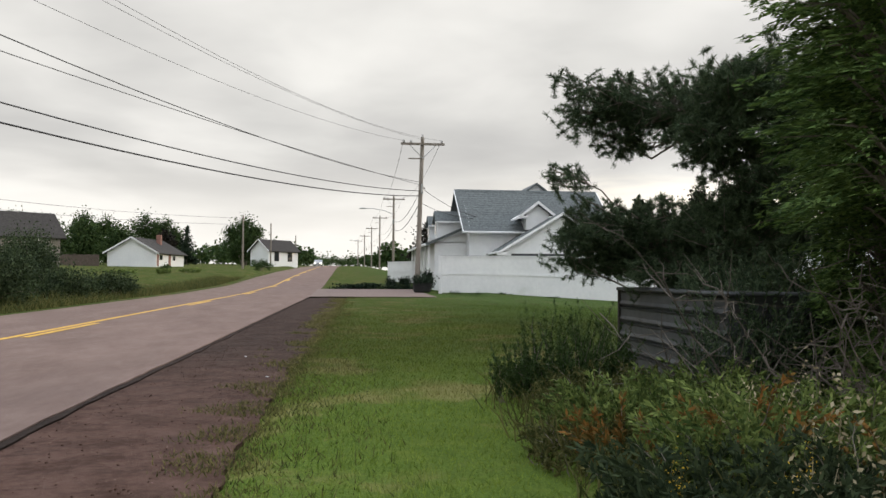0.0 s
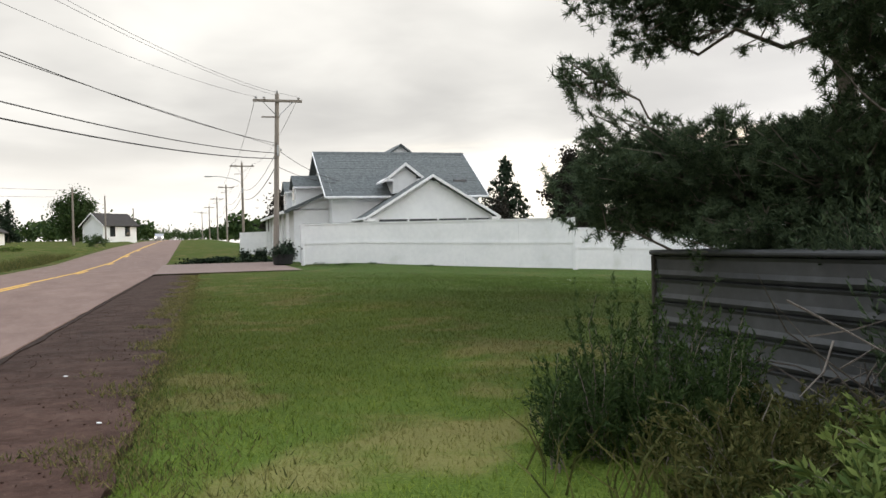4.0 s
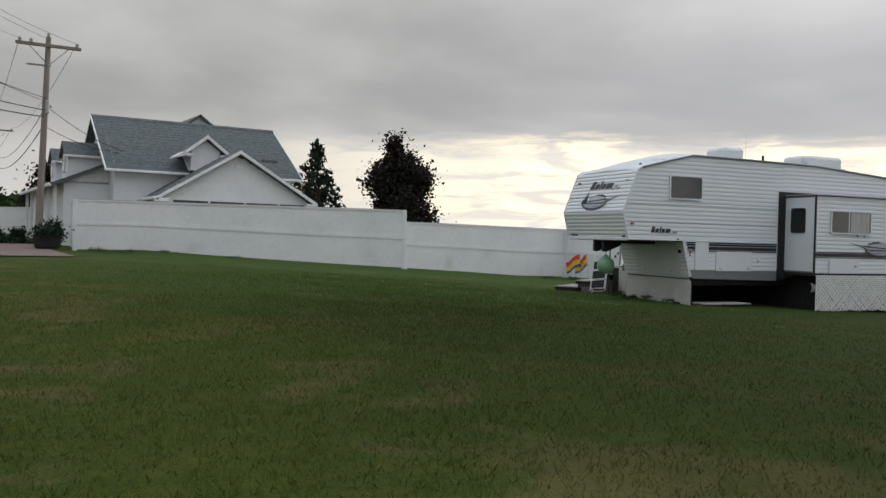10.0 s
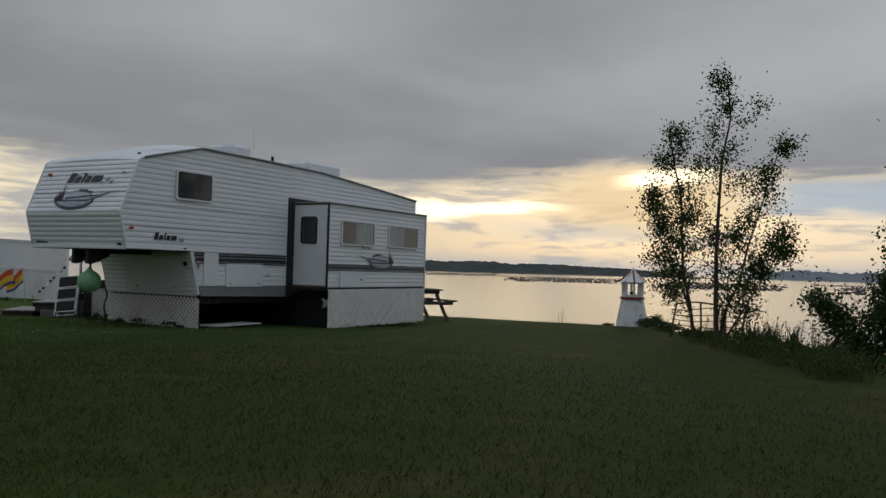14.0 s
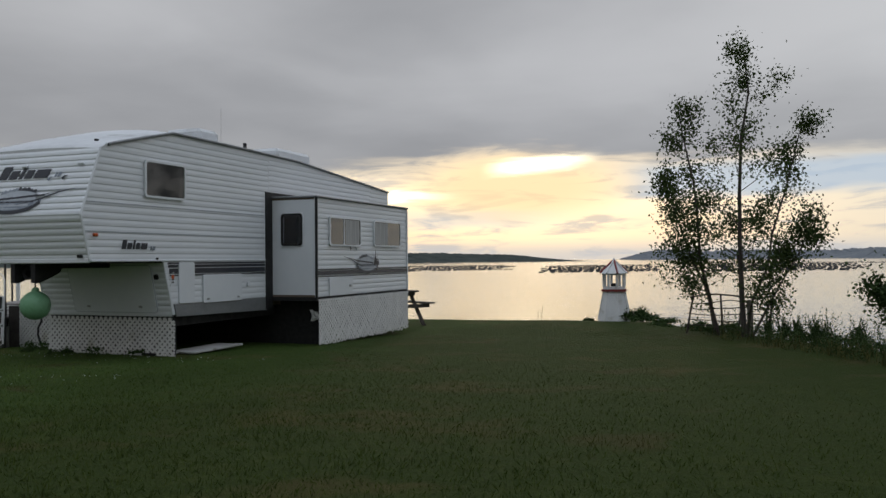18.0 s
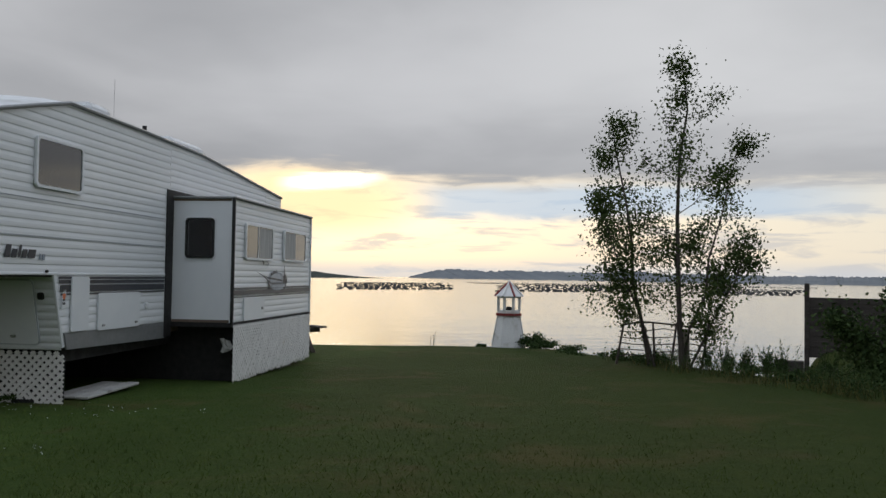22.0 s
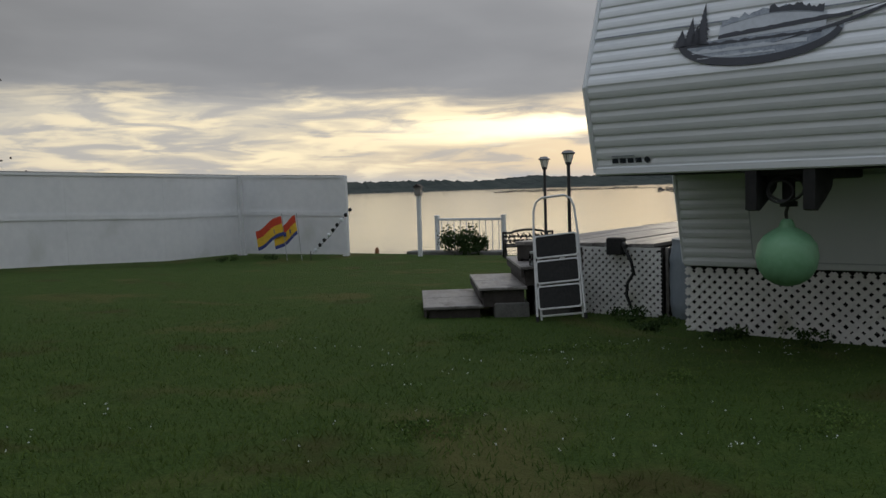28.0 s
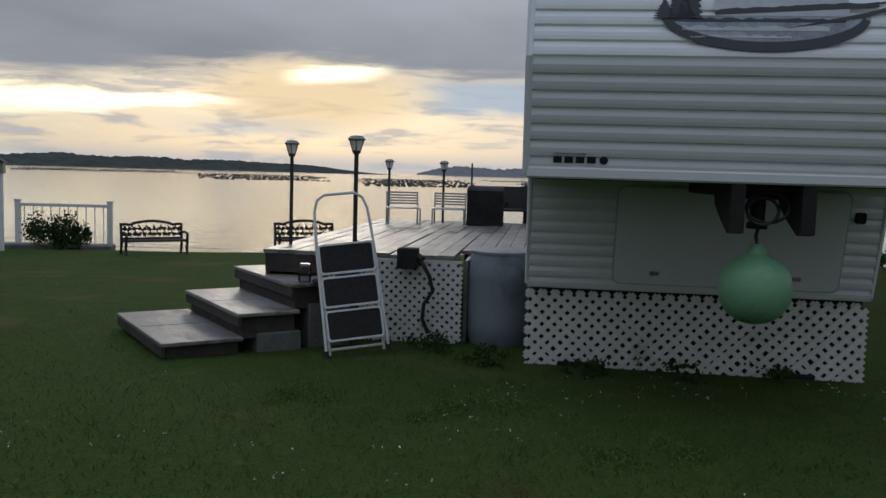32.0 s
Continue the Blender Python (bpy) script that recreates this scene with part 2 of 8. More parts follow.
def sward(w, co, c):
    """The lawn's broad changes: dry yellowed patches, more beside the road; brightness also put into the colour by
    place, lifted on the near verge, dimmed farther in.
    """
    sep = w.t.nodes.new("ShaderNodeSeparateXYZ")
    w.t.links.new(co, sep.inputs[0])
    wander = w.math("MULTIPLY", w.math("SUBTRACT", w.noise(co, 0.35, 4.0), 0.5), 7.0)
    # Lift and dimming by place are put into the grass colour to follow exposure.
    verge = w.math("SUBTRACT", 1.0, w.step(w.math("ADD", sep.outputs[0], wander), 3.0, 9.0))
    dimmed = w.math("SUBTRACT", 1.0, w.step(w.math("ADD", sep.outputs[1], wander), 23.5, 29.0))
    lift_end = w.step(w.math("ADD", sep.outputs[1], w.math("MULTIPLY", wander, 0.5)), 12.5, 18.5)
    edge = w.mix(lift_end, w.mix(1.0, c, (2.1, 1.9, 1.45), "MULTIPLY"), w.mix(1.0, c, (1.0, 0.86, 0.66), "MULTIPLY"))
    c = w.mix(verge, w.mix(dimmed, c, w.mix(1.0, c, (0.60, 0.56, 0.50), "MULTIPLY")), edge)
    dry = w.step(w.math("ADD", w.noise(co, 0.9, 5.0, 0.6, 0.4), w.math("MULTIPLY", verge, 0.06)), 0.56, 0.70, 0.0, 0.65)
    return w.mix(dry, c, w.mix(verge, (0.060, 0.050, 0.020), w.mix(lift_end, (0.26, 0.225, 0.095), (0.125, 0.104, 0.044))))


def lawn_material():
    m = bpy.data.materials.new("lawn")
    m.use_nodes = True
    t = m.node_tree
    w = Wire(t)
    b = t.nodes["Principled BSDF"]
    co = t.nodes.new("ShaderNodeTexCoord").outputs["Object"]
    fine = w.noise(co, 55.0, 3.0, 0.7)
    mid = w.noise(co, 5.0, 5.0, 0.6, 0.4)
    patch = w.noise(co, 0.55, 5.0, 0.6, 0.6)
    c = w.mix(w.step(fine, 0.3, 0.7), (0.030, 0.056, 0.013), (0.062, 0.100, 0.024))
    c = w.mix(w.step(mid, 0.45, 0.75, 0.0, 0.7), c, (0.070, 0.098, 0.024))
    c = w.mix(w.step(patch, 0.54, 0.70, 0.0, 0.62), c, (0.115, 0.098, 0.040))
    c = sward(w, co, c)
    t.links.new(c, b.inputs["Base Color"])
    b.inputs["Roughness"].default_value = 0.95
    b.inputs["Specular IOR Level"].default_value = 0.06
    bn = t.nodes.new("ShaderNodeBump")
    bn.inputs["Strength"].default_value, bn.inputs["Distance"].default_value = 0.9, 0.03
    t.links.new(w.math("ADD", fine, w.noise(co, 16.0, 4.0)), bn.inputs["Height"])
    t.links.new(bn.outputs[0], b.inputs["Normal"])
    return m


def water_material():
    m = bpy.data.materials.new("calm_water")
    m.use_nodes = True
    t = m.node_tree
    w = Wire(t)
    b = t.nodes["Principled BSDF"]
    b.inputs["Base Color"].default_value = (0.03, 0.045, 0.05, 1)
    b.inputs["Roughness"].default_value = 0.09
    b.inputs["IOR"].default_value = 1.333
    co = t.nodes.new("ShaderNodeTexCoord").outputs["Object"]
    mp = t.nodes.new("ShaderNodeMapping")
    t.links.new(co, mp.inputs["Vector"])
    mp.inputs["Scale"].default_value = (1.0, 0.35, 1.0)
    h = w.math("ADD", w.noise(mp.outputs[0], 0.9, 4.0, 0.6, 0.3), w.math("MULTIPLY", w.noise(mp.outputs[0], 0.06, 3.0), 2.0))
    bn = t.nodes.new("ShaderNodeBump")
    bn.inputs["Strength"].default_value, bn.inputs["Distance"].default_value = 0.12, 0.25
    t.links.new(h, bn.inputs["Height"])
    t.links.new(bn.outputs[0], b.inputs["Normal"])
    return m


def glass_material(name, tone=(0.02, 0.022, 0.025), rough=0.04):
    m = bpy.data.materials.new(name)
    m.use_nodes = True
    t = m.node_tree
    w = Wire(t)
    b = t.nodes["Principled BSDF"]
    co = t.nodes.new("ShaderNodeTexCoord").outputs["Object"]
    t.links.new(w.mix(w.noise(co, 3.0, 3.0), tone, tuple(c * 1.8 for c in tone)), b.inputs["Base Color"])
    b.inputs["Roughness"].default_value = rough
    b.inputs["Specular IOR Level"].default_value = 0.9
    return m


def plain(name, tone, rough=0.5, metal=0.0, **kw):
    return material(name, tone, None, kw.pop("scale", 5.0), rough, metal, kw.pop("bump", 0.05), kw.pop("bump_scale", 90.0), **kw)


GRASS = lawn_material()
WATER = water_material()
ASPHALT = material("pinkish_asphalt", (0.145, 0.099, 0.085), (0.190, 0.133, 0.116), 1.6, 0.92, 0, 0.5, 220.0, flecks=((0.30, 0.26, 0.25), 160.0, 0.66), stain=(0.14, 0.097, 0.085), stain_scale=0.25, stretch=(1, 0.35, 1), spec=0.15)
# The shoulder's near end is brightened in its colour to follow exposure.
GRAVEL = material("dark_red_gravel", (0.026, 0.015, 0.0115), (0.054, 0.034, 0.028), 3.0, 0.95, 0, 1.0, 90.0, flecks=((0.17, 0.13, 0.12), 70.0, 0.70), stain=(0.026, 0.017, 0.015), stain_scale=0.9, spec=0.1, dry=(13.5, 21.0, (2.1, 1.95, 1.9)))
TAR = material("worn_asphalt_edge", (0.020, 0.013, 0.011), (0.038, 0.027, 0.023), 5.0, 0.95, 0, 0.6, 120.0, spec=0.1)
YELLOW = material("yellow_road_paint", (0.62, 0.36, 0.045), (0.5, 0.28, 0.05), 2.0, 0.8, 0, 0.3, 200.0, stain=(0.25, 0.18, 0.12), stain_scale=6.0, stain_at=(0.62, 0.72))
DRIVE = material("driveway_paving", (0.135, 0.093, 0.080), (0.175, 0.124, 0.108), 2.0, 0.92, 0, 0.5, 180.0)
VINYL = material("white_vinyl", (0.78, 0.79, 0.81), (0.70, 0.715, 0.74), 0.8, 0.5, 0, 0.06, 30.0, stain=(0.60, 0.62, 0.61), stain_scale=0.8, stain_at=(0.58, 0.8))
SIDING = material("white_house_siding", (0.76, 0.78, 0.80), (0.69, 0.71, 0.735), 0.6, 0.6, 0, 0.05, 40.0)
TRIM = plain("white_painted_trim", (0.80, 0.81, 0.83), 0.5)
SHINGLE = material("grey_green_shingles", (0.056, 0.068, 0.072), (0.124, 0.138, 0.143), 7.0, 0.95, 0, 0.8, 45.0, spread=0.05)
POLE_WOOD = material("weathered_pole_wood", (0.17, 0.145, 0.125), (0.26, 0.23, 0.20), 6.0, 0.9, 0, 0.5, 30.0, stretch=(1, 1, 0.12))
CABLE = plain("black_cable", (0.02, 0.02, 0.022), 0.6)
PORCELAIN = plain("insulator_porcelain", (0.35, 0.34, 0.33), 0.3)
GALV = plain("galvanised_steel", (0.40, 0.41, 0.42), 0.45, 0.7)
BARK = material("grey_brown_bark", (0.10, 0.08, 0.065), (0.19, 0.165, 0.14), 9.0, 0.95, 0, 1.0, 45.0, stretch=(1, 1, 0.25))
DARK_BARK = material("dark_young_bark", (0.030, 0.025, 0.021), (0.080, 0.068, 0.058), 9.0, 0.95, 0, 1.0, 45.0, stretch=(1, 1, 0.25))
DEAD = material("bare_grey_twigs", (0.058, 0.047, 0.040), (0.145, 0.125, 0.108), 9.0, 0.9, 0, 0.4, 60.0)
PINE = leaf_material("pine_needles", (0.030, 0.050, 0.030), (0.098, 0.138, 0.074), 0.2)
SPRUCE = leaf_material("spruce_needles", (0.010, 0.020, 0.012), (0.026, 0.042, 0.024), 0.05)
CEDAR = leaf_material("cedar_sprays", (0.038, 0.074, 0.025), (0.150, 0.225, 0.066), 0.38)
LEAF = leaf_material("poplar_leaves", (0.026, 0.048, 0.016), (0.075, 0.105, 0.032), 0.3)
MAPLE = leaf_material("dark_maple_leaves", (0.014, 0.014, 0.012), (0.032, 0.028, 0.022), 0.1)
BROAD = leaf_material("broadleaf_green", (0.020, 0.042, 0.014), (0.060, 0.095, 0.030), 0.2)
WILD = leaf_material("dark_wild_leaves", (0.016, 0.028, 0.014), (0.056, 0.078, 0.036), 0.3)
SHRUB = leaf_material("shrub_leaves", (0.045, 0.080, 0.022), (0.20, 0.255, 0.075), 0.3)
RUSTY = leaf_material("rusty_shrub_leaves", (0.085, 0.075, 0.022), (0.26, 0.125, 0.034), 0.25)
STRAW = leaf_material("dry_grass_heads", (0.20, 0.17, 0.10), (0.40, 0.35, 0.24), 0.3)
WEED = leaf_material("tall_weeds", (0.035, 0.048, 0.014), (0.130, 0.125, 0.045), 0.25)
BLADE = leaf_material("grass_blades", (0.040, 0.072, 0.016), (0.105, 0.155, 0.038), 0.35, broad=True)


# ---- building tools ----
class Geo:
    """Collects faces of one mesh."""

    def __init__(self):
        self.v, self.f = [], []

    def add(self, verts, faces):
        n = len(self.v)
        self.v += [tuple(p) for p in verts]
        self.f += [tuple(i + n for i in f) for f in faces]
        return self

    def box(self, x0, y0, z0, x1, y1, z1, c=0.0):
        """A box, with chamfered edges of c metres."""
        x0, x1, y0, y1, z0, z1 = min(x0, x1), max(x0, x1), min(y0, y1), max(y0, y1), min(z0, z1), max(z0, z1)
        c = min(c, 0.45 * min(x1 - x0, y1 - y0, z1 - z0))
        if c <= 0:
            return self.add([(x, y, z) for z in (z0, z1) for y in (y0, y1) for x in (x0, x1)], [(0, 2, 3, 1), (4, 5, 7, 6), (0, 1, 5, 4), (2, 6, 7, 3), (0, 4, 6, 2), (1, 3, 7, 5)])
        cen, half = Vector(((x0 + x1) / 2, (y0 + y1) / 2, (z0 + z1) / 2)), ((x1 - x0) / 2, (y1 - y0) / 2, (z1 - z0) / 2)
        vs, ix = [], {}
        for sx in (-1, 1):
            for sy in (-1, 1):
                for sz in (-1, 1):
                    for ax in range(3):
                        s = (sx, sy, sz)
                        ix[s, ax] = len(vs)
                        vs.append(tuple(cen[i] + s[i] * (half[i] - (0 if i == ax else c)) for i in range(3)))
        fs = []
        for ax in range(3):
            a, b = (ax + 1) % 3, (ax + 2) % 3
            for s in (-1, 1):
                loop = []
                for p, q in ((-1, -1), (1, -1), (1, 1), (-1, 1)):
                    k = [0, 0, 0]
                    k[ax], k[a], k[b] = s, p, q
                    loop.append(ix[tuple(k), ax])
                fs.append(loop if s > 0 else loop[::-1])
            for p in (-1, 1):
                for q in (-1, 1):
                    k0, k1 = [0, 0, 0], [0, 0, 0]
                    k0[a] = k1[a] = p
                    k0[b] = k1[b] = q
                    k0[ax], k1[ax] = -1, 1
                    loop = [ix[tuple(k0), a], ix[tuple(k1), a], ix[tuple(k1), b], ix[tuple(k0), b]]
                    fs.append(loop if p * q > 0 else loop[::-1])
        for sx in (-1, 1):
            for sy in (-1, 1):
                for sz in (-1, 1):
                    s = (sx, sy, sz)
                    loop = [ix[s, 0], ix[s, 1], ix[s, 2]]
                    fs.append(loop if sx * sy * sz > 0 else loop[::-1])
        return self.add(vs, fs)

    def tube(self, points, radii, n=8, caps=True):
        """A round tube through points."""
        pts = [Vector(p) for p in points]
        radii = radii if hasattr(radii, "__len__") else [radii] * len(pts)
        vs, side = [], None
        for i, p in enumerate(pts):
            d = (pts[min(i + 1, len(pts) - 1)] - pts[max(i - 1, 0)]).normalized()
            side = (side - d * side.dot(d)).normalized() if side and (side - d * side.dot(d)).length > 1e-4 else d.orthogonal().normalized()
            up = d.cross(side)
            vs += [p + (side * math.cos(2 * math.pi * k / n) + up * math.sin(2 * math.pi * k / n)) * radii[i] for k in range(n)]
        fs = [(i * n + k, i * n + (k + 1) % n, (i + 1) * n + (k + 1) % n, (i + 1) * n + k) for i in range(len(pts) - 1) for k in range(n)]
        if caps:
            fs += [tuple(range(n))[::-1], tuple(range((len(pts) - 1) * n, len(pts) * n))]
        return self.add(vs, fs)

    def prism(self, outline, lo, hi, axis="y"):
        """An outline in the plane across axis, drawn out from lo to hi. Outline in (x, z) for y, (y, z) for x, (x, y) for z."""
        put = {"y": lambda a, b, c: (a, c, b), "x": lambda a, b, c: (c, a, b), "z": lambda a, b, c: (a, b, c)}[axis]
        n = len(outline)
        vs = [put(a, b, lo) for a, b in outline] + [put(a, b, hi) for a, b in outline]
        fs = [(i, (i + 1) % n, n + (i + 1) % n, n + i) for i in range(n)] + [tuple(range(n))[::-1], tuple(range(n, 2 * n))]
        return self.add(vs, fs)

    def turned(self, profile, n=20, base=(0, 0, 0)):
        """A turned body: profile of (radius, height)."""
        bx, by, bz = base
        vs = [(bx + r * math.cos(2 * math.pi * k / n), by + r * math.sin(2 * math.pi * k / n), bz + h) for r, h in profile for k in range(n)]
        fs = [(i * n + k, i * n + (k + 1) % n, (i + 1) * n + (k + 1) % n, (i + 1) * n + k) for i in range(len(profile) - 1) for k in range(n)]
        return self.add(vs, fs + [tuple(range(n))[::-1], tuple(range((len(profile) - 1) * n, len(profile) * n))])

    def mesh(self, name, mat, smooth=False):
        me = bpy.data.meshes.new(name)
        me.from_pydata(self.v, [], self.f)
        bm = bmesh.new()
        bm.from_mesh(me)
        bmesh.ops.recalc_face_normals(bm, faces=bm.faces)
        bm.to_mesh(me)
        bm.free()
        if smooth:
            me.polygons.foreach_set("use_smooth", [True] * len(me.polygons))
            me.set_sharp_from_angle(angle=radians(42))
        me.materials.append(mat)
        return me


def part(name, geo, mat, parent, label="", smooth=False, at=None):
    ob = new(name, geo.mesh(name, mat, smooth) if isinstance(geo, Geo) else geo)
    ob.parent = parent
    if at is not None:
        ob.matrix_basis = at
    return tagged(ob, label=label)


def thing(name, m, label, category, group="", kind=""):
    """An Empty at the base of a thing, which parents its parts."""
    ob = new(name)
    ob.empty_display_size = 0.2
    ob.matrix_basis = m
    return tagged(ob, label, category, group, kind)


def single(name, geo, mat, label, category, group="", kind="", m=None, smooth=False):
    """A thing of one mesh."""
    ob = new(name, geo.mesh(name, mat, smooth) if isinstance(geo, Geo) else geo)
    if m is not None:
        ob.matrix_basis = m
    return tagged(ob, label, category, group, kind)


def petals(name, centres, size, mat, rng, slim=0.55, droop=0.0):
    """A mesh of many small four-cornered leaves round the given centres."""
    c = np.asarray(centres, float)
    n = len(c)
    d = rng.normal(size=(n, 3))
    d[:, 2] -= droop
    d /= np.linalg.norm(d, axis=1)[:, None]
    s = np.cross(d, rng.normal(size=(n, 3)))
    s /= np.linalg.norm(s, axis=1)[:, None] + 1e-9
    sz = (size * rng.uniform(0.6, 1.35, n))[:, None]
    v = np.stack([c - d * sz * 0.5, c + s * sz * slim * 0.5, c + d * sz * 0.5, c - s * sz * slim * 0.5], 1).reshape(-1, 3)
    return quads(name, v, mat)


def quads(name, v, mat):
    """A mesh of loose quads from their corners, four by four."""
    n = len(v) // 4
    me = bpy.data.meshes.new(name)
    me.vertices.add(len(v))
    me.vertices.foreach_set("co", np.asarray(v, np.float32).ravel())
    me.loops.add(len(v))
    me.loops.foreach_set("vertex_index", np.arange(len(v), dtype=np.int32))
    me.polygons.add(n)
    me.polygons.foreach_set("loop_start", np.arange(0, len(v), 4, dtype=np.int32))
    me.materials.append(mat)
    me.update(calc_edges=True)
    return me


def needles(name, tips, ways, length, mat, rng, per=26, wide=0.006, fan=0.75):
    """Tufts of needles: round each tip, thin blades that point outward along its way."""
    tips, ways = np.asarray(tips, float), np.asarray(ways, float)
    t = np.repeat(tips, per, 0)
    d = np.repeat(ways / (np.linalg.norm(ways, axis=1)[:, None] + 1e-9), per, 0) + rng.normal(size=(len(t), 3)) * fan
    d /= np.linalg.norm(d, axis=1)[:, None]
    s = np.cross(d, rng.normal(size=d.shape))
    s /= np.linalg.norm(s, axis=1)[:, None] + 1e-9
    ln = (length * rng.uniform(0.6, 1.2, len(t)))[:, None]
    t = t - np.repeat(ways / (np.linalg.norm(ways, axis=1)[:, None] + 1e-9), per, 0) * rng.uniform(0, 1.0, (len(t), 1)) * length
    v = np.stack([t - s * wide, t + s * wide, t + d * ln + s * wide * 0.3, t + d * ln - s * wide * 0.3], 1).reshape(-1, 3)
    return quads(name, v, mat)


def smooth_step(a, b, v):
    k = min(1.0, max(0.0, (v - a) / (b - a)))
    return k * k * (3 - 2 * k)


def table(points, v):
    """Straight lines between points of (place, value)."""
    return float(np.interp(v, [p for p, _ in points], [q for _, q in points]))


RISE = [(-3000, 0.3), (0, 0.36), (17, 0.38), (45, 0.5), (60, 0.66), (75, 1.1), (95, 1.6), (150, 2.6), (260, 3.9), (700, 8.0), (3000, 26.0)]
FALL = [(-60, 1.0), (7, 1.0), (9, 0.86), (13, 0.4), (17.0, 0.0), (23, -0.45), (27.8, -0.55), (29.2, -0.8), (30.0, -1.35), (31.5, -4.5), (34, -8.0), (60, -11.0), (200, -20.0)]
BEND = [(-3000, 0.0), (14, 0.0), (45, 0.62), (90, 0.7), (200, 0.2), (500, -3.0), (1500, -12.0), (3000, -26.0)]


BANK = [(13, 15.6), (16, 16.7), (18, 17.15), (20, 17.45), (22, 18.25), (24, 19.0), (26, 20.0), (28, 20.95), (30, 22.2), (60, 36.0)]


def ground_z(x, y):
    """The lie of the land: level beside the road, falling gently to a bank at the shore."""
    top = table(RISE, y)
    k = table(FALL, x)
    z = top * k if k > 0 else 0.4 * k
    if 9 < x < 28 and y > 36:
        z += 0.13 * smooth_step(36, 44, y) * (1 - smooth_step(17, 26, x))
    if x > 20 and y > 32:
        z -= 0.10 * smooth_step(20, 26, x) * smooth_step(32, 36, y)
    if x < -9:
        z += 0.012 * min(-9 - x, 60) * smooth_step(30, 90, y)
    # a cove cut into the bank beyond the poplar
    if 15.0 < x < 60 and y < 40:
        into = min(table(BANK, x) - y, y - (16.6 - (x - 16) * 0.24))
        if into > 0:
            z -= 3.2 * smooth_step(0.0, 1.9, into) * smooth_step(15.5, 19.0, x)
    if -6.9 < x < -5.0:
        z -= 0.22 * math.sin(math.pi * (x + 6.9) / 1.9)
    return z


def road_x(y):
    return table(BEND, y)


# ---- ground, road, water ----
def graded(stops):
    """Places along an axis: from each (start, step) on to the next start."""
    out = []
    for (a, s), (b, _) in zip(stops, stops[1:]):
        n = max(1, round((b - a) / s))
        out += [a + (b - a) * i / n for i in range(n)]
    return out + [stops[-1][0]]


def sheet(xs, ys, height):
    g = Geo()
    g.v = [(x, y, height(x, y)) for y in ys for x in xs]
    n = len(xs)
    g.f = [(j * n + i, j * n + i + 1, (j + 1) * n + i + 1, (j + 1) * n + i) for j in range(len(ys) - 1) for i in range(n - 1)]
    return g


def rough_ground(x, y):
    z = ground_z(x, y)
    k = 1 - smooth_step(2.2, 2.55, x - road_x(y)) if y < 41.2 else float(x < 1.5)
    if -5 < x < 3:
        z -= 0.075 * k
    if x > 2.2 or x < -5:
        z += 0.025 * noise.noise((x * 0.45, y * 0.45, 0)) * (1 if -40 < x < 40 and -20 < y < 90 else 6)
    return z


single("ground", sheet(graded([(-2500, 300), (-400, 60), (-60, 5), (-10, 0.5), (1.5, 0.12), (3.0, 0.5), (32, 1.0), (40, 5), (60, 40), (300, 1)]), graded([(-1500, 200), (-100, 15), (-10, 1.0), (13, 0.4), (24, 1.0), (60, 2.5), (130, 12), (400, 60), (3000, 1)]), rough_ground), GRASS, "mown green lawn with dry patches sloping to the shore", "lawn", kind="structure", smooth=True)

WATER_Z = -2.6
single("water", Geo().add([(29, -4000, WATER_Z), (4800, -4000, WATER_Z), (4800, 4000, WATER_Z), (29, 4000, WATER_Z)], [(0, 1, 2, 3)]), WATER, "calm bay reflecting the evening sky", "water", kind="structure")


def strip(y0, y1, step, left, right, lift, skirt=0.0, crown=0.0):
    """A band along the road between two edges."""
    g = Geo()
    ys = graded([(y0, step), (y1, 1)]) if isinstance(step, (int, float)) else graded([(y0, step[0])] + list(step[1:]) + [(y1, 1)])
    rows = []
    for y in ys:
        a, b = left(y), right(y)
        row = [(a, y, table(RISE, y) + lift - skirt), (a, y, table(RISE, y) + lift), ((a + b) / 2, y, table(RISE, y) + lift + crown), (b, y, table(RISE, y) + lift), (b, y, table(RISE, y) + lift - skirt)]
        rows.append(row)
    g.v = [p for r in rows for p in r]
    g.f = [(j * 5 + i, j * 5 + i + 1, j * 5 + 6 + i, j * 5 + 5 + i) for j in range(len(rows) - 1) for i in range(4)]
    return g


def wobble(y, seed, size):
    return size * noise.noise((y * 0.9, seed, 0)) + size * 0.5 * noise.noise((y * 3.1, seed + 7, 0))


single("road", strip(-200, 2500, (12, (-8, 0.3), (60, 2.5), (130, 15), (500, 60)), lambda y: road_x(y) - 5.0, lambda y: road_x(y) + 0.85 + wobble(y, 3, 0.03), 0.0, 0.05, 0.03), ASPHALT, "pinkish asphalt country road with a yellow centre line", "road", kind="structure")
single("shoulder", strip(-40, 41.0, 0.12, lambda y: road_x(y) + 0.8, lambda y: road_x(y) + 2.30 + wobble(y, 11, 0.18) + 0.05 * noise.noise((y * 2.3, 4.0, 1.0)), -0.028, 0.06, 0.012), GRAVEL, "dark reddish gravel road shoulder", "shoulder", kind="structure")
single("road_edge", strip(-40, 41.0, 0.3, lambda y: road_x(y) + 0.80, lambda y: road_x(y) + 0.915 + wobble(y, 5, 0.04), -0.012, 0.03), TAR, "broken dark edge of the asphalt", "road edge", kind="structure")
single("road_line", strip(-60, 260, (3, (0, 0.5), (80, 4)), lambda y: road_x(y) - 2.23, lambda y: road_x(y) - 2.10, 0.034), YELLOW, "yellow centre line painted on the road", "road line", kind="structure")
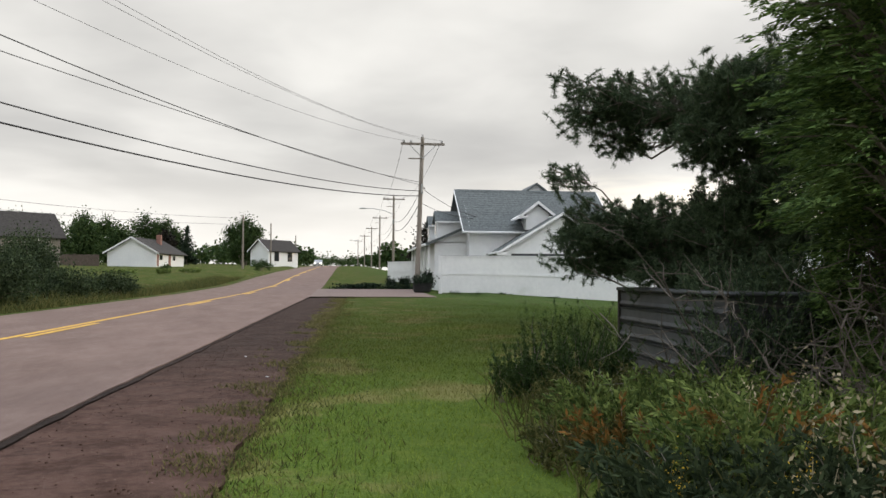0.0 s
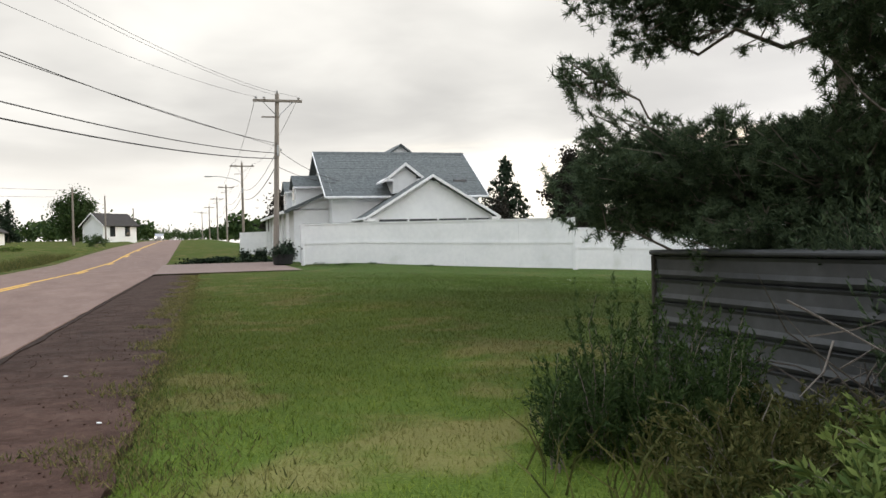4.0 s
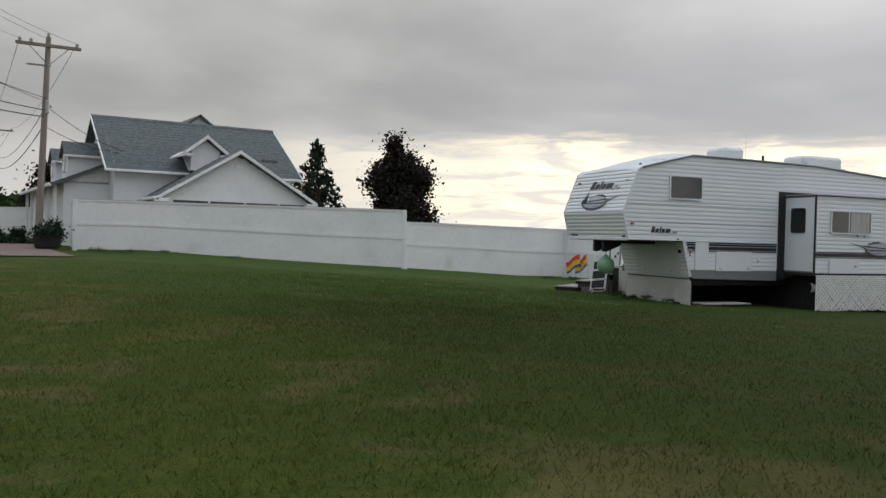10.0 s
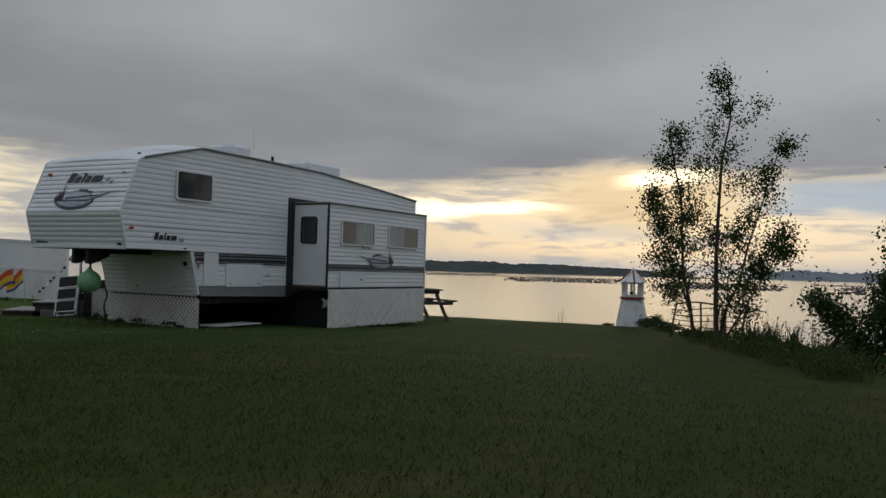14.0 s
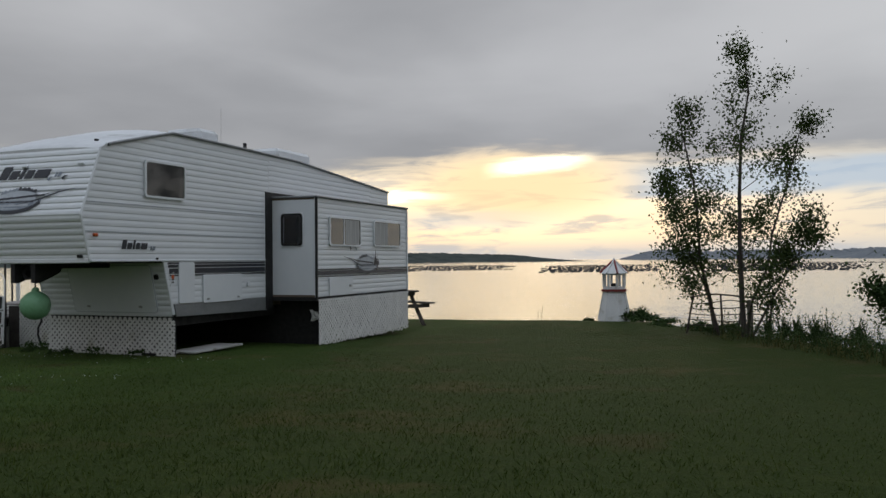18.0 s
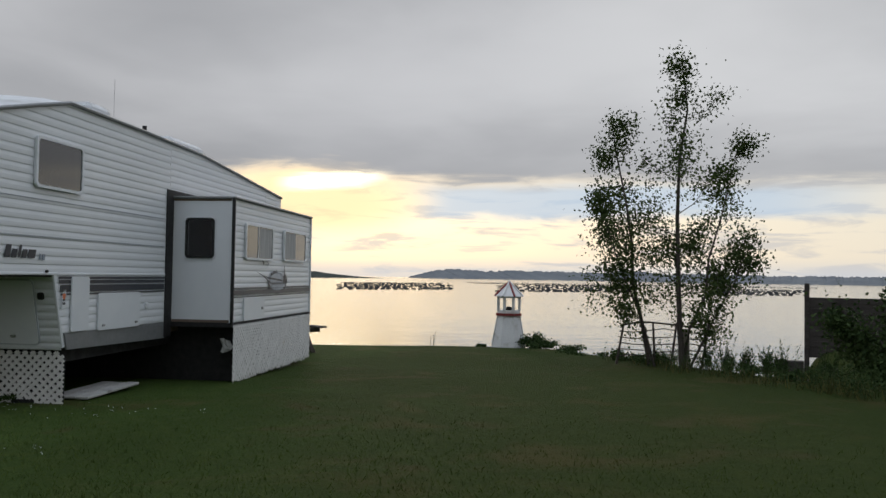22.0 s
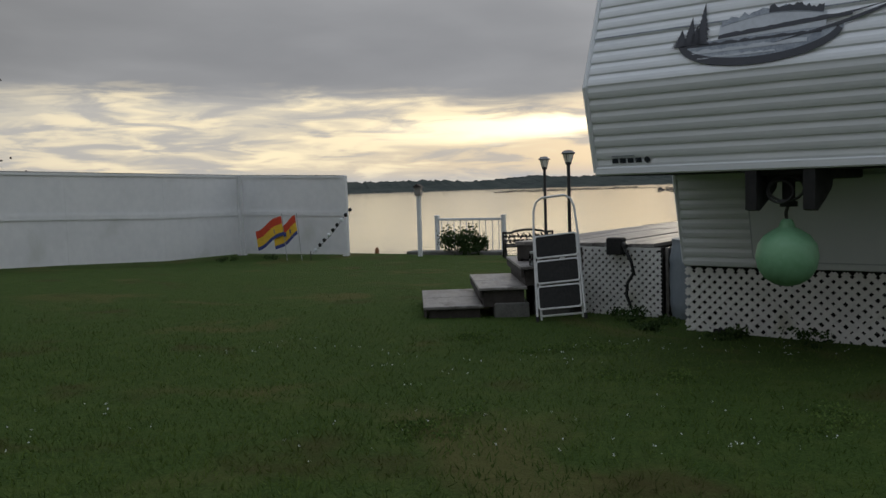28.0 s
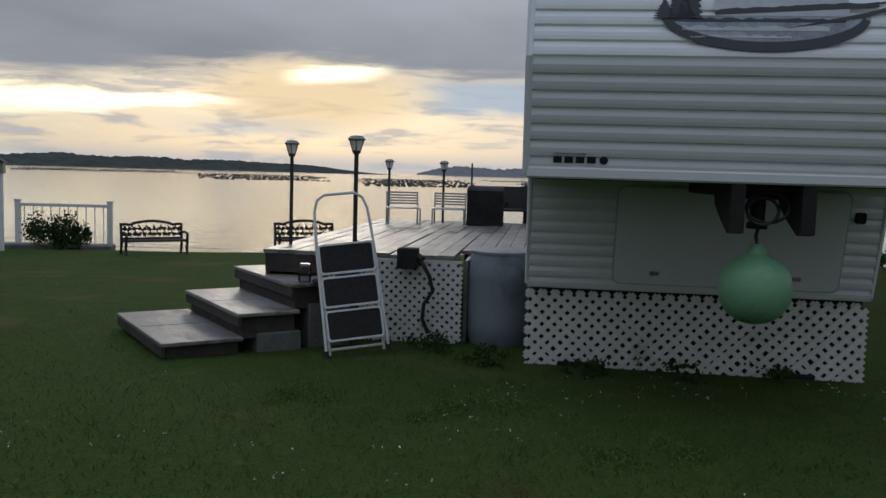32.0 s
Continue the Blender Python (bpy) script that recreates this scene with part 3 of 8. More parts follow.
for k in range(16):
    single("road_dash", strip(8.2 + k * 11.8, 11.7 + k * 11.8, 0.5, lambda y: road_x(y) - 2.03, lambda y: road_x(y) - 1.90, 0.034), YELLOW, "yellow dash painted beside the centre line", "road line", "dashes beside the centre line", "structure")
single("driveway", sheet(graded([(1.4, 0.5), (6.6, 1)]), graded([(41.0, 0.5), (46.2, 0.6), (53, 1)]), lambda x, y: ground_z(x, y) + 0.024 + 0.008 * noise.noise((x, y, 4))), DRIVE, "pinkish paved driveway beside the house", "driveway", kind="structure")


# ---- far shores ----
def headland(x0, y0, x1, y1, tall, seed, mat, label):
    """A wooded shore: a long low ridge whose skyline is broken by tree tops."""
    g, rng = Geo(), np.random.default_rng(seed)
    n = 240
    d = Vector((x1 - x0, y1 - y0, 0))
    across = Vector((-d.y, d.x, 0)).normalized()
    rows = []
    for i in range(n + 1):
        t = i / n
        ends = min(1.0, 6 * t, 10 * (1 - t)) ** 0.5
        h = tall * ends * (0.72 + 0.28 * noise.noise((t * 9, seed, 0))) + tall * 0.16 * rng.random() * ends
        p = Vector((x0, y0, WATER_Z)) + d * t
        rows.append([p, p + Vector((0, 0, h * 0.75)) + across * 4, p + Vector((0, 0, h)) + across * 22, p + across * 160])
    g.v = [tuple(p) for r in rows for p in r]
    g.f = [(j * 4 + i, j * 4 + i + 1, j * 4 + 5 + i, j * 4 + 4 + i) for j in range(n) for i in range(3)]
    return single("headland", g, mat, label, "headland", kind="structure")


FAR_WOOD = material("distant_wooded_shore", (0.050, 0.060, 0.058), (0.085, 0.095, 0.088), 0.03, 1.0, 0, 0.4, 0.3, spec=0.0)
# Distance haze is put into this wood's pale grey colour.
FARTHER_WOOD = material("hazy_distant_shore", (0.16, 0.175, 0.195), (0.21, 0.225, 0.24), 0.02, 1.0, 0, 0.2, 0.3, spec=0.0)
headland(1500, 160, 900, 900, 19, 3, FAR_WOOD, "low wooded headland across the bay")
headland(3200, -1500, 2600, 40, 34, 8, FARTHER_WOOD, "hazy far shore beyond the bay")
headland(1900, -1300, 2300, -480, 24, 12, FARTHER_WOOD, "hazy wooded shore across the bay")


def float_rows(az0, az1, near, far, rows, seed):
    """A field of dark mussel-farm floats: slanting rows between two bearings from the shore and two distances."""
    g, rng = Geo(), random.Random(seed)
    for i in range(rows):
        t = i / max(1, rows - 1)
        d = near * (far / near) ** t
        a0, a1 = az0 + rng.uniform(-0.4, 0.4), az1 + rng.uniform(-0.6, 0.4)
        n = int(d * radians(a1 - a0) / 1.8)
        for k in range(n):
            if rng.random() < 0.12:
                continue
            a = radians(a0 + (a1 - a0) * (k + rng.uniform(-0.2, 0.2)) / n)
            q = d * (1.0 + 0.10 * k / n) + rng.uniform(-1.5, 1.5)
            x, y = 8.0 + q * math.sin(a), 24.0 + q * math.cos(a)
            r = rng.uniform(0.18, 0.30)
            g.tube([(x, y - 0.75, WATER_Z + 0.06), (x, y - 0.5, WATER_Z + 0.12), (x, y + 0.5, WATER_Z + 0.12), (x, y + 0.75, WATER_Z + 0.06)], [r * 0.5, r, r, r * 0.5], 5)
    return single("mussel_floats", g, FLOATS, "rows of dark mussel farm floats on the bay", "floats", kind="stuff")


FLOATS = plain("dark_float_plastic", (0.022, 0.024, 0.028), 0.6)


# ---- white fence ----
CAP_GREY = plain("grey_cap_shade", (0.22, 0.23, 0.24), 0.6)


def fence_section(x0, y0, x1, y1, tall0, tall1, group, first):
    d = Vector((x1 - x0, y1 - y0, 0))
    length = d.length
    turn = math.degrees(math.atan2(d.y, d.x))
    z0 = ground_z(x0, y0)
    fence = thing("vinyl_fence", pose(x0, y0, 0, 0, 0, turn), "tall smooth white fence with a middle rail" if first else "lower run of white fence towards the shore", "fence", group)

    def low(u):
        p = Vector((x0, y0, 0)) + d * (u / length)
        return ground_z(p.x, p.y)

    n = max(1, round(length / 2.43))
    for i in range(n):
        a, b = length * i / n, length * (i + 1) / n
        za, zb = low(a), low(b)
        ta = z0 + tall0 + (tall1 - tall0) * a / length
        tb = z0 + tall0 + (tall1 - tall0) * b / length
        for name, lo, hi, thick in (("lower_panel", 0.02, 0.50, 0.05), ("upper_panel", 0.56, 1.0, 0.05)):
            g = Geo()
            q = [(a + 0.002, za + (ta - za) * lo), (b - 0.002, zb + (tb - zb) * lo), (b - 0.002, zb + (tb - zb) * hi - (0.05 if hi == 1.0 else 0)), (a + 0.002, za + (ta - za) * hi - (0.05 if hi == 1.0 else 0))]
            g.prism(q, -thick / 2, thick / 2, "y")
            part(name, g, VINYL, fence)
        g = Geo().prism([(a, za + (ta - za) * 0.50), (b, zb + (tb - zb) * 0.50), (b, zb + (tb - zb) * 0.56), (a, za + (ta - za) * 0.56)], -0.045, 0.045, "y")
        part("middle_rail", g, VINYL, fence)
        g = Geo().prism([(a, ta - 0.055), (b, tb - 0.055), (b, tb), (a, ta)], -0.05, 0.05, "y")
        part("top_rail", g, VINYL, fence)
        # Grey strip stands in for the shadow line along the top rail.
        part("cap_strip", Geo().prism([(a, ta + 0.001), (b, tb + 0.001), (b, tb + 0.014), (a, ta + 0.014)], -0.052, 0.052, "y"), CAP_GREY, fence)
    for u in (0.0, length):
        t = z0 + (tall0 if u == 0 else tall1)
        part("post", Geo().box(u - 0.065, -0.065, low(u) - 0.2, u + 0.065, 0.065, t + 0.004, 0.008), VINYL, fence)
    return fence


fence_section(7.42, 47.42, 18.48, 43.28, 1.82, 1.80, "white fence runs", True)
run = ground_z(18.54, 43.27)
fence_section(18.54, 43.27, 26.9, 43.95, 1.87 - run, 1.79 - run, "white fence runs", False)
run = ground_z(26.95, 43.9)
fence_section(26.95, 43.88, 27.2, 40.75, 1.79 - run, 1.68 - run, "white fence runs", False)
fence_section(7.40, 47.5, 7.9, 51.9, 1.80, 1.72, "white fence runs", True)


# ---- poles and wires ----
def utility_pole(x, y, top, lamp=0.0, arm=True, r=0.14, lean=0.0):
    z = ground_z(x, y)
    pole = thing("utility_pole", pose(x, y, z, 0, 0, 0), "weathered wooden utility pole with a crossarm" + (" and street lamp" if lamp else ""), "utility pole", "poles along the road")
    h = top - z
    part("shaft", Geo().tube([(-lean, 0, -0.3), (-lean / 2, 0, h / 2), (0, 0, h + 0.35)], [r, r * 0.86, r * 0.68], 12), POLE_WOOD, pole, smooth=True)
    if arm:
        part("crossarm", Geo().box(-1.15, -0.2, h - 0.06, 1.15, -0.09, h + 0.06, 0.01), POLE_WOOD, pole)
        for u in (-1.0, -0.62, 1.0):
            part("insulator", Geo().turned([(0.03, 0.05), (0.07, 0.07), (0.045, 0.12), (0.075, 0.14), (0.045, 0.2), (0.03, 0.22)], 10, (u, -0.145, h)), PORCELAIN, pole, smooth=True)
        part("insulator", Geo().turned([(0.03, 0.0), (0.06, 0.03), (0.04, 0.08), (0.06, 0.1), (0.03, 0.18)], 10, (0, 0, h + 0.35)), PORCELAIN, pole, smooth=True)
        for s in (-1, 1):
            part("brace", Geo().tube([(0, -0.14, h - 0.75), (s * 0.7, -0.145, h - 0.05)], 0.018, 5), GALV, pole)
        part("secondary_rack", Geo().box(-0.16, -0.04, h - 2.35, 0.16, 0.04, h - 2.25, 0.01).box(-0.09, -0.2, h - 2.6, 0.05, -0.08, h - 2.1, 0.02), GALV, pole)
        part("side_bracket", Geo().box(-0.75, -0.03, h - 0.78, 0.1, 0.03, h - 0.72, 0.005), POLE_WOOD, pole)
    if lamp:
        part("lamp_arm", Geo().tube([(0, -0.05, h - 1.6), (-0.9, -0.05, h - 1.22), (-2.1, -0.05, h - 1.0), (-2.9, -0.05, h - 0.98)], 0.035, 7), GALV, pole, smooth=True)
        part("lamp_head", Geo().box(-3.55, -0.17, h - 1.06, -2.85, 0.07, h - 0.93, 0.05), GALV, pole)
    return pole


POLES = [(6.8, 50.8, 8.26, 0.0), (7.7, 95, 9.3, 1.0), (7.9, 138, 10.2, 0.0), (7.6, 172, 10.4, 0.0), (7.0, 210, 10.6, 1.0), (6.0, 255, 11.2, 0.0)]
for px, py, pt, pl in POLES:
    utility_pole(px, py, pt, pl, lean=0.25 if py < 60 else 0.0)
for px, py, pt in ((-9.8, 150, 9.5), (-9.0, 205, 10.0), (-10.5, 118, 8.6)):
    utility_pole(px, py, pt, 0.0, False)


def cable(p, q, sag, r, name="overhead_wire", label="black overhead wire strung between poles"):
    a, b = Vector(p), Vector(q)
    pts = []
    for i in range(25):
        t = i / 24
        pts.append(a.lerp(b, t) - Vector((0, 0, sag * 4 * t * (1 - t))))
    return single(name, Geo().tube(pts, r, 5, False), CABLE, label, "wire", "overhead wires")


BACK = (-17.3, -41.72)
for dx, z, back_z, sag, r in ((-1.0, 8.42, 9.07, 1.27, 0.006), (0.0, 8.50, 9.55, 1.27, 0.006), (1.0, 8.46, 9.67, 1.68, 0.006), (-0.05, 6.24, 7.65, 1.00, 0.013), (-0.05, 6.10, 6.21, 0.33, 0.010), (-0.14, 5.79, 5.70, 0.95, 0.018), (-0.14, 5.53, 5.26, 0.99, 0.022)):
    cable((6.8 + dx, 50.66, z), (6.8 + dx + BACK[0], 50.66 + BACK[1], back_z), sag, r)
for i in range(len(POLES) - 1):
    (ax, ay, at, _), (bx, by, bt, _) = POLES[i], POLES[i + 1]
    for dx, dz, r in ((-1.0, 0.22, 0.01), (1.0, 0.22, 0.01), (0.0, -2.2, 0.014), (-0.1, -3.0, 0.02)):
        cable((ax + dx, ay, at + dz), (bx + dx, by, bt + dz), 0.8, r)
for dz in (-2.3, -3.1):
    cable((6.8, 50.9, 8.26 + dz), (10.5, 53.5, 4.6), 0.25, 0.012, "service_wire", "black service wire running to the house")
for dz in (7.0, 6.2):
    cable((-10.5, 118, dz + 1.6), (-40, 30, dz + 1.0), 1.2, 0.015)


# ---- white house behind the fence ----
def roof_slab(a, b, c, d, thick=0.12):
    """A roof plane: eave a-b, ridge c-d (c over b), with thickness."""
    g = Geo()
    n = (Vector(b) - Vector(a)).cross(Vector(d) - Vector(a)).normalized() * thick
    if n.z > 0:
        n = -n
    top = [Vector(p) for p in (a, b, c, d)]
    g.add(top + [p + n for p in top], [(0, 1, 2, 3), (7, 6, 5, 4), (0, 4, 5, 1), (1, 5, 6, 2), (2, 6, 7, 3), (3, 7, 4, 0)])
    return g


def shingle_courses(a, b, c, d, parent, rows=14):
    """Courses of shingles laid over a roof plane, each a thin lapped strip."""
    a, b, c, d = (Vector(p) for p in (a, b, c, d))
    n = (b - a).cross(d - a).normalized()
    if n.z < 0:
        n = -n
    for i in range(rows):
        t0, t1 = i / rows, min(1.0, (i + 1.15) / rows)
        p = [a.lerp(d, t0), b.lerp(c, t0), b.lerp(c, t1), a.lerp(d, t1)]
        g = Geo().add([p[0] + n * 0.015, p[1] + n * 0.015, p[2] + n * 0.007, p[3] + n * 0.008, p[0] + n * 0.004, p[1] + n * 0.004, p[2] + n * 0.004, p[3] + n * 0.004], [(0, 1, 2, 3), (0, 4, 5, 1), (1, 5, 6, 2), (3, 7, 4, 0), (7, 6, 5, 4)])
        part("shingle_course", g, SHINGLE, parent)


def white_house():
    z = 0.45
    house = thing("white_house", pose(0, 0, 0), "white sided house with grey shingled gable roofs", "house")
    wall = Geo().box(9.55, 52.3, z, 17.3, 59.7, 3.95)
    wall.prism([(52.3, 3.95), (59.7, 3.95), (56, 6.25)], 9.55, 9.7, "x").prism([(52.3, 3.95), (59.7, 3.95), (56, 6.25)], 17.15, 17.3, "x")
    part("wall", wall, SIDING, house)
    # laps on the gable end that faces the road, and on the front wall
    for i in range(26):
        q = 0.6 + i * 0.21
        if q < 3.9:
            part("siding_lap", Geo().box(9.535, 52.3, q, 9.549, 59.7, q + 0.19), SIDING, house)
            part("siding_lap", Geo().box(9.55, 52.285, q, 17.3, 52.299, q + 0.19), SIDING, house)
        else:
            r = 3.7 * (6.25 - q) / 2.3
            part("siding_lap", Geo().box(9.535, 56 - r, q, 9.549, 56 + r, q + 0.19), SIDING, house)
    roof = part("roof", roof_slab((9.15, 51.85, 3.78), (17.7, 51.85, 3.78), (17.7, 56, 6.42), (9.15, 56, 6.42)), SHINGLE, house, "grey shingled roof")
    part("roof", roof_slab((9.15, 60.15, 3.78), (17.7, 60.15, 3.78), (17.7, 56, 6.42), (9.15, 56, 6.42)), SHINGLE, house)
    shingle_courses((9.15, 51.85, 3.78), (17.7, 51.85, 3.78), (17.7, 56, 6.42), (9.15, 56, 6.42), roof, 18)
    part("ridge_cap", Geo().prism([(55.85, 6.36), (56.15, 6.36), (56, 6.47)], 9.15, 17.7, "x"), SHINGLE, house)
    for x in (9.104, 17.702):
        part("barge_board", Geo().add([(x, 51.8, 3.68), (x + 0.045, 51.8, 3.68), (x + 0.045, 51.8, 3.80), (x, 51.8, 3.80), (x, 56, 6.32), (x + 0.045, 56, 6.32), (x + 0.045, 56, 6.43), (x, 56, 6.43)], [(0, 1, 2, 3), (4, 7, 6, 5), (0, 4, 5, 1), (1, 5, 6, 2), (2, 6, 7, 3), (3, 7, 4, 0)]), TRIM, house)
    part("gutter", Geo().box(9.1, 51.74, 3.68, 17.75, 51.86, 3.79, 0.02), TRIM, house)
    part("soffit", Geo().box(9.15, 51.85, 3.70, 17.7, 52.3, 3.72), TRIM, house)
    # gable vent on the end wall
    vent = part("gable_vent", Geo().box(9.49, 55.75, 5.0, 9.53, 56.25, 5.5, 0.01), TRIM, house)
    for i in range(5):
        part("slat", Geo().box(9.47, 55.8, 5.05 + i * 0.085, 9.5, 56.2, 5.09 + i * 0.085), TRIM, vent)
    # garage wing with its gable towards the lawn
    gz, gx0, gx1, gm, gy = 2.72, 11.0, 17.1, 14.0, 49.7
    g = Geo().box(gx0, gy, z, gx1, 52.28, gz).prism([(gx0, gz), (gx1, gz), (gm, 4.45)], gy, gy + 0.15, "y").prism([(gx0, gz), (gx1, gz), (gm, 4.45)], gy + 0.15, 54.2, "y")
    part("garage_wall", g, SIDING, house)
    for i in range(20):
        q = 0.6 + i * 0.2
        if q < gz:
            part("siding_lap", Geo().box(gx0, gy - 0.014, q, gx1, gy - 0.001, q + 0.18), SIDING, house)
        elif q < 4.3:
            k = (4.45 - q) / (4.45 - gz)
            part("siding_lap", Geo().box(gm - (gm - gx0) * k, gy - 0.014, q, gm + (gx1 - gm) * k, gy - 0.001, q + 0.18), SIDING, house)
    for s, xe in ((-1, 10.62), (1, 17.45)):
        ea, eb, ec, ed = (xe, gy - 0.3, 2.6), (xe, 54.6, 2.6), (gm, 54.6, 4.66), (gm, gy - 0.3, 4.66)
        gr = part("garage_roof", roof_slab(ea, eb, ec, ed), SHINGLE, house, "grey shingled roof")
        shingle_courses(ea, eb, ec, ed, gr, 12)
        part("barge_board", Geo().add([(xe, gy - 0.36, 2.49), (xe, gy - 0.27, 2.49), (gm, gy - 0.27, 4.55), (gm, gy - 0.36, 4.55), (xe, gy - 0.36, 2.63), (xe, gy - 0.27, 2.63), (gm, gy - 0.27, 4.69), (gm, gy - 0.36, 4.69)], [(0, 1, 2, 3), (7, 6, 5, 4), (0, 4, 5, 1), (1, 5, 6, 2), (2, 6, 7, 3), (3, 7, 4, 0)]), TRIM, house)
        part("eave_return", Geo().box(xe - 0.05, gy - 0.36, 2.44, xe + (0.5 if s < 0 else -0.5), gy - 0.01, 2.6, 0.01), TRIM, house)
    part("gutter", Geo().box(10.5, gy - 0.3, 2.52, 10.64, 54, 2.64, 0.02), TRIM, house)
    part("vent", Geo().box(13.85, gy - 0.03, 3.92, 14.15, gy + 0.0, 4.16, 0.02), TRIM, house, "small round-cornered gable vent")
    # Dark strips stand in for the line of shade below the gable.
    for i in range(4):
        part("gable_shade_strip", Geo().box(11.35 + i * 1.5, gy - 0.05, 2.36, 12.75 + i * 1.5, gy - 0.015, 2.54, 0.005), DARK_GLASS, house, "dark strip standing in for shade under the gable")
    # small gabled dormer over the front wall
    dm, dy = 13.15, 51.6
    part("dormer_wall", Geo().prism([(dm - 0.62, 3.9), (dm + 0.62, 3.9), (dm + 0.62, 4.78), (dm, 5.22), (dm - 0.62, 4.78)], dy, 54.4, "y"), SIDING, house)
    for s in (-1, 1):
        part("dormer_roof", roof_slab((dm + s * 0.95, dy - 0.25, 4.64), (dm + s * 0.95, 54.6, 4.64), (dm, 54.6, 5.4), (dm, dy - 0.25, 5.4), 0.09), SHINGLE, house)
        part("dormer_trim", Geo().add([(dm + s * 0.98, dy - 0.3, 4.52), (dm, dy - 0.3, 5.28), (dm, dy - 0.3, 5.44), (dm + s * 0.98, dy - 0.3, 4.68), (dm + s * 0.98, dy - 0.24, 4.52), (dm, dy - 0.24, 5.28), (dm, dy - 0.24, 5.44), (dm + s * 0.98, dy - 0.24, 4.68)], [(0, 1, 2, 3), (7, 6, 5, 4), (0, 4, 5, 1), (1, 5, 6, 2), (2, 6, 7, 3), (3, 7, 4, 0)]), TRIM, house)
        part("dormer_flare", Geo().prism([(dm + s * 0.95, 4.50), (dm + s * 1.30, 4.40), (dm + s * 1.30, 4.47), (dm + s * 0.95, 4.69)][::s], dy - 0.3, dy + 0.9, "y"), TRIM, house, "flared white eave")
        part("dormer_return", Geo().box(dm + s * 1.0, dy - 0.28, 4.5, dm + s * 0.6, dy + 0.2, 4.62, 0.01), TRIM, house)
    part("ridge_vent", Geo().box(16.2, 53.1, 4.58, 16.95, 53.25, 4.72, 0.01), DARK_GLASS, house, "dark slit vent on the roof")
    # cross gable behind the ridge
    part("back_gable", Geo().prism([(12.9, 5.9), (15.7, 5.9), (14.3, 6.95)], 57.0, 60.5, "y"), SIDING, house)
    for s in (-1, 1):
        part("back_gable_roof", roof_slab((14.3 + s * 1.6, 56.8, 5.85), (14.3 + s * 1.6, 60.7, 5.85), (14.3, 60.7, 7.05), (14.3, 56.8, 7.05), 0.1), SHINGLE, house)
    # front wing along the road, with a porch and two dormers
    part("front_wing_wall", Geo().box(7.75, 53.4, z, 9.54, 66, 3.25).prism([(7.5, 3.2), (9.54, 3.2), (9.54, 4.05)], 53.4, 66, "y"), SIDING, house)
    fr = part("front_wing_roof", roof_slab((7.2, 53.0, 3.12), (7.2, 66.4, 3.12), (9.54, 66.4, 4.15), (9.54, 53.0, 4.15)), SHINGLE, house, "grey shingled porch roof")
    shingle_courses((7.2, 53.0, 3.12), (7.2, 66.4, 3.12), (9.54, 66.4, 4.15), (9.54, 53.0, 4.15), fr, 10)
    part("gutter", Geo().box(7.11, 53.0, 3.0, 7.25, 66.4, 3.14, 0.02), TRIM, house)
    for i in range(6):
        part("porch_post", Geo().box(7.38, 53.5 + i * 2.4, z, 7.52, 53.64 + i * 2.4, 3.06, 0.01), TRIM, house)
    for yd in (56.0, 60.3):
        part("front_dormer_wall", Geo().prism([(yd - 0.8, 3.4), (yd + 0.8, 3.4), (yd + 0.8, 4.56), (yd, 5.02), (yd - 0.8, 4.56)], 8.1, 9.54, "x"), SIDING, house)
        for s in (-1, 1):
            part("front_dormer_roof", roof_slab((7.95, yd + s * 1.0, 4.50), (9.54, yd + s * 1.0, 4.50), (9.54, yd, 5.16), (7.95, yd, 5.16), 0.09), SHINGLE, house)
            part("front_dormer_trim", Geo().box(7.95, yd + s * 1.02, 4.40, 9.54, yd + s * 0.94, 4.50, 0.01), TRIM, house)
        w = part("window", Geo().box(8.06, yd - 0.45, 3.75, 8.11, yd + 0.45, 4.5, 0.005), TRIM, house)
        part("pane", Geo().box(8.04, yd - 0.38, 3.82, 8.063, yd + 0.38, 4.43), DARK_GLASS, w)
    return house


DARK_GLASS = glass_material("dark_window_glass")
white_house()
fence_section(5.9, 67.6, 7.9, 66.8, 1.45, 1.50, "white fence runs", False)


# ---- the trailer ----
ALU = material("white_ribbed_aluminium", (0.735, 0.765, 0.80), (0.675, 0.71, 0.75), 0.9, 0.34, 0.0, 0.04, 50.0, stain=(0.58, 0.59, 0.58), stain_scale=1.1, stain_at=(0.60, 0.85), stretch=(0.4, 1, 2))
PANEL = material("smooth_white_panel", (0.715, 0.745, 0.78), (0.68, 0.715, 0.755), 0.8, 0.38, 0, 0.03, 90.0)
GREY_SKIRT = plain("grey_metal_skirt", (0.24, 0.25, 0.26), 0.5, 0.3)
SHADE_BOARD = plain("black_underbody_and_shade", (0.012, 0.012, 0.013), 0.8)
BLACK_RUBBER = plain("black_rubber", (0.015, 0.015, 0.016), 0.7)
DECAL_DARK = plain("dark_navy_decal", (0.018, 0.022, 0.035), 0.4)
DECAL_GREY = material("grey_printed_decal", (0.16, 0.19, 0.24), (0.34, 0.38, 0.44), 9.0, 0.45, 0, 0.0, 40.0)
DECAL_PALE = plain("pale_grey_decal", (0.50, 0.54, 0.60), 0.45)
AMBER = plain("amber_lens", (0.55, 0.10, 0.02), 0.25)
RED_LENS = plain("red_lens", (0.45, 0.03, 0.02), 0.25)
ROOF_SKIN = material("white_roof_membrane", (0.66, 0.68, 0.71), (0.58, 0.60, 0.63), 1.4, 0.6, 0, 0.1, 20.0, stain=(0.42, 0.43, 0.43), stain_scale=0.9)
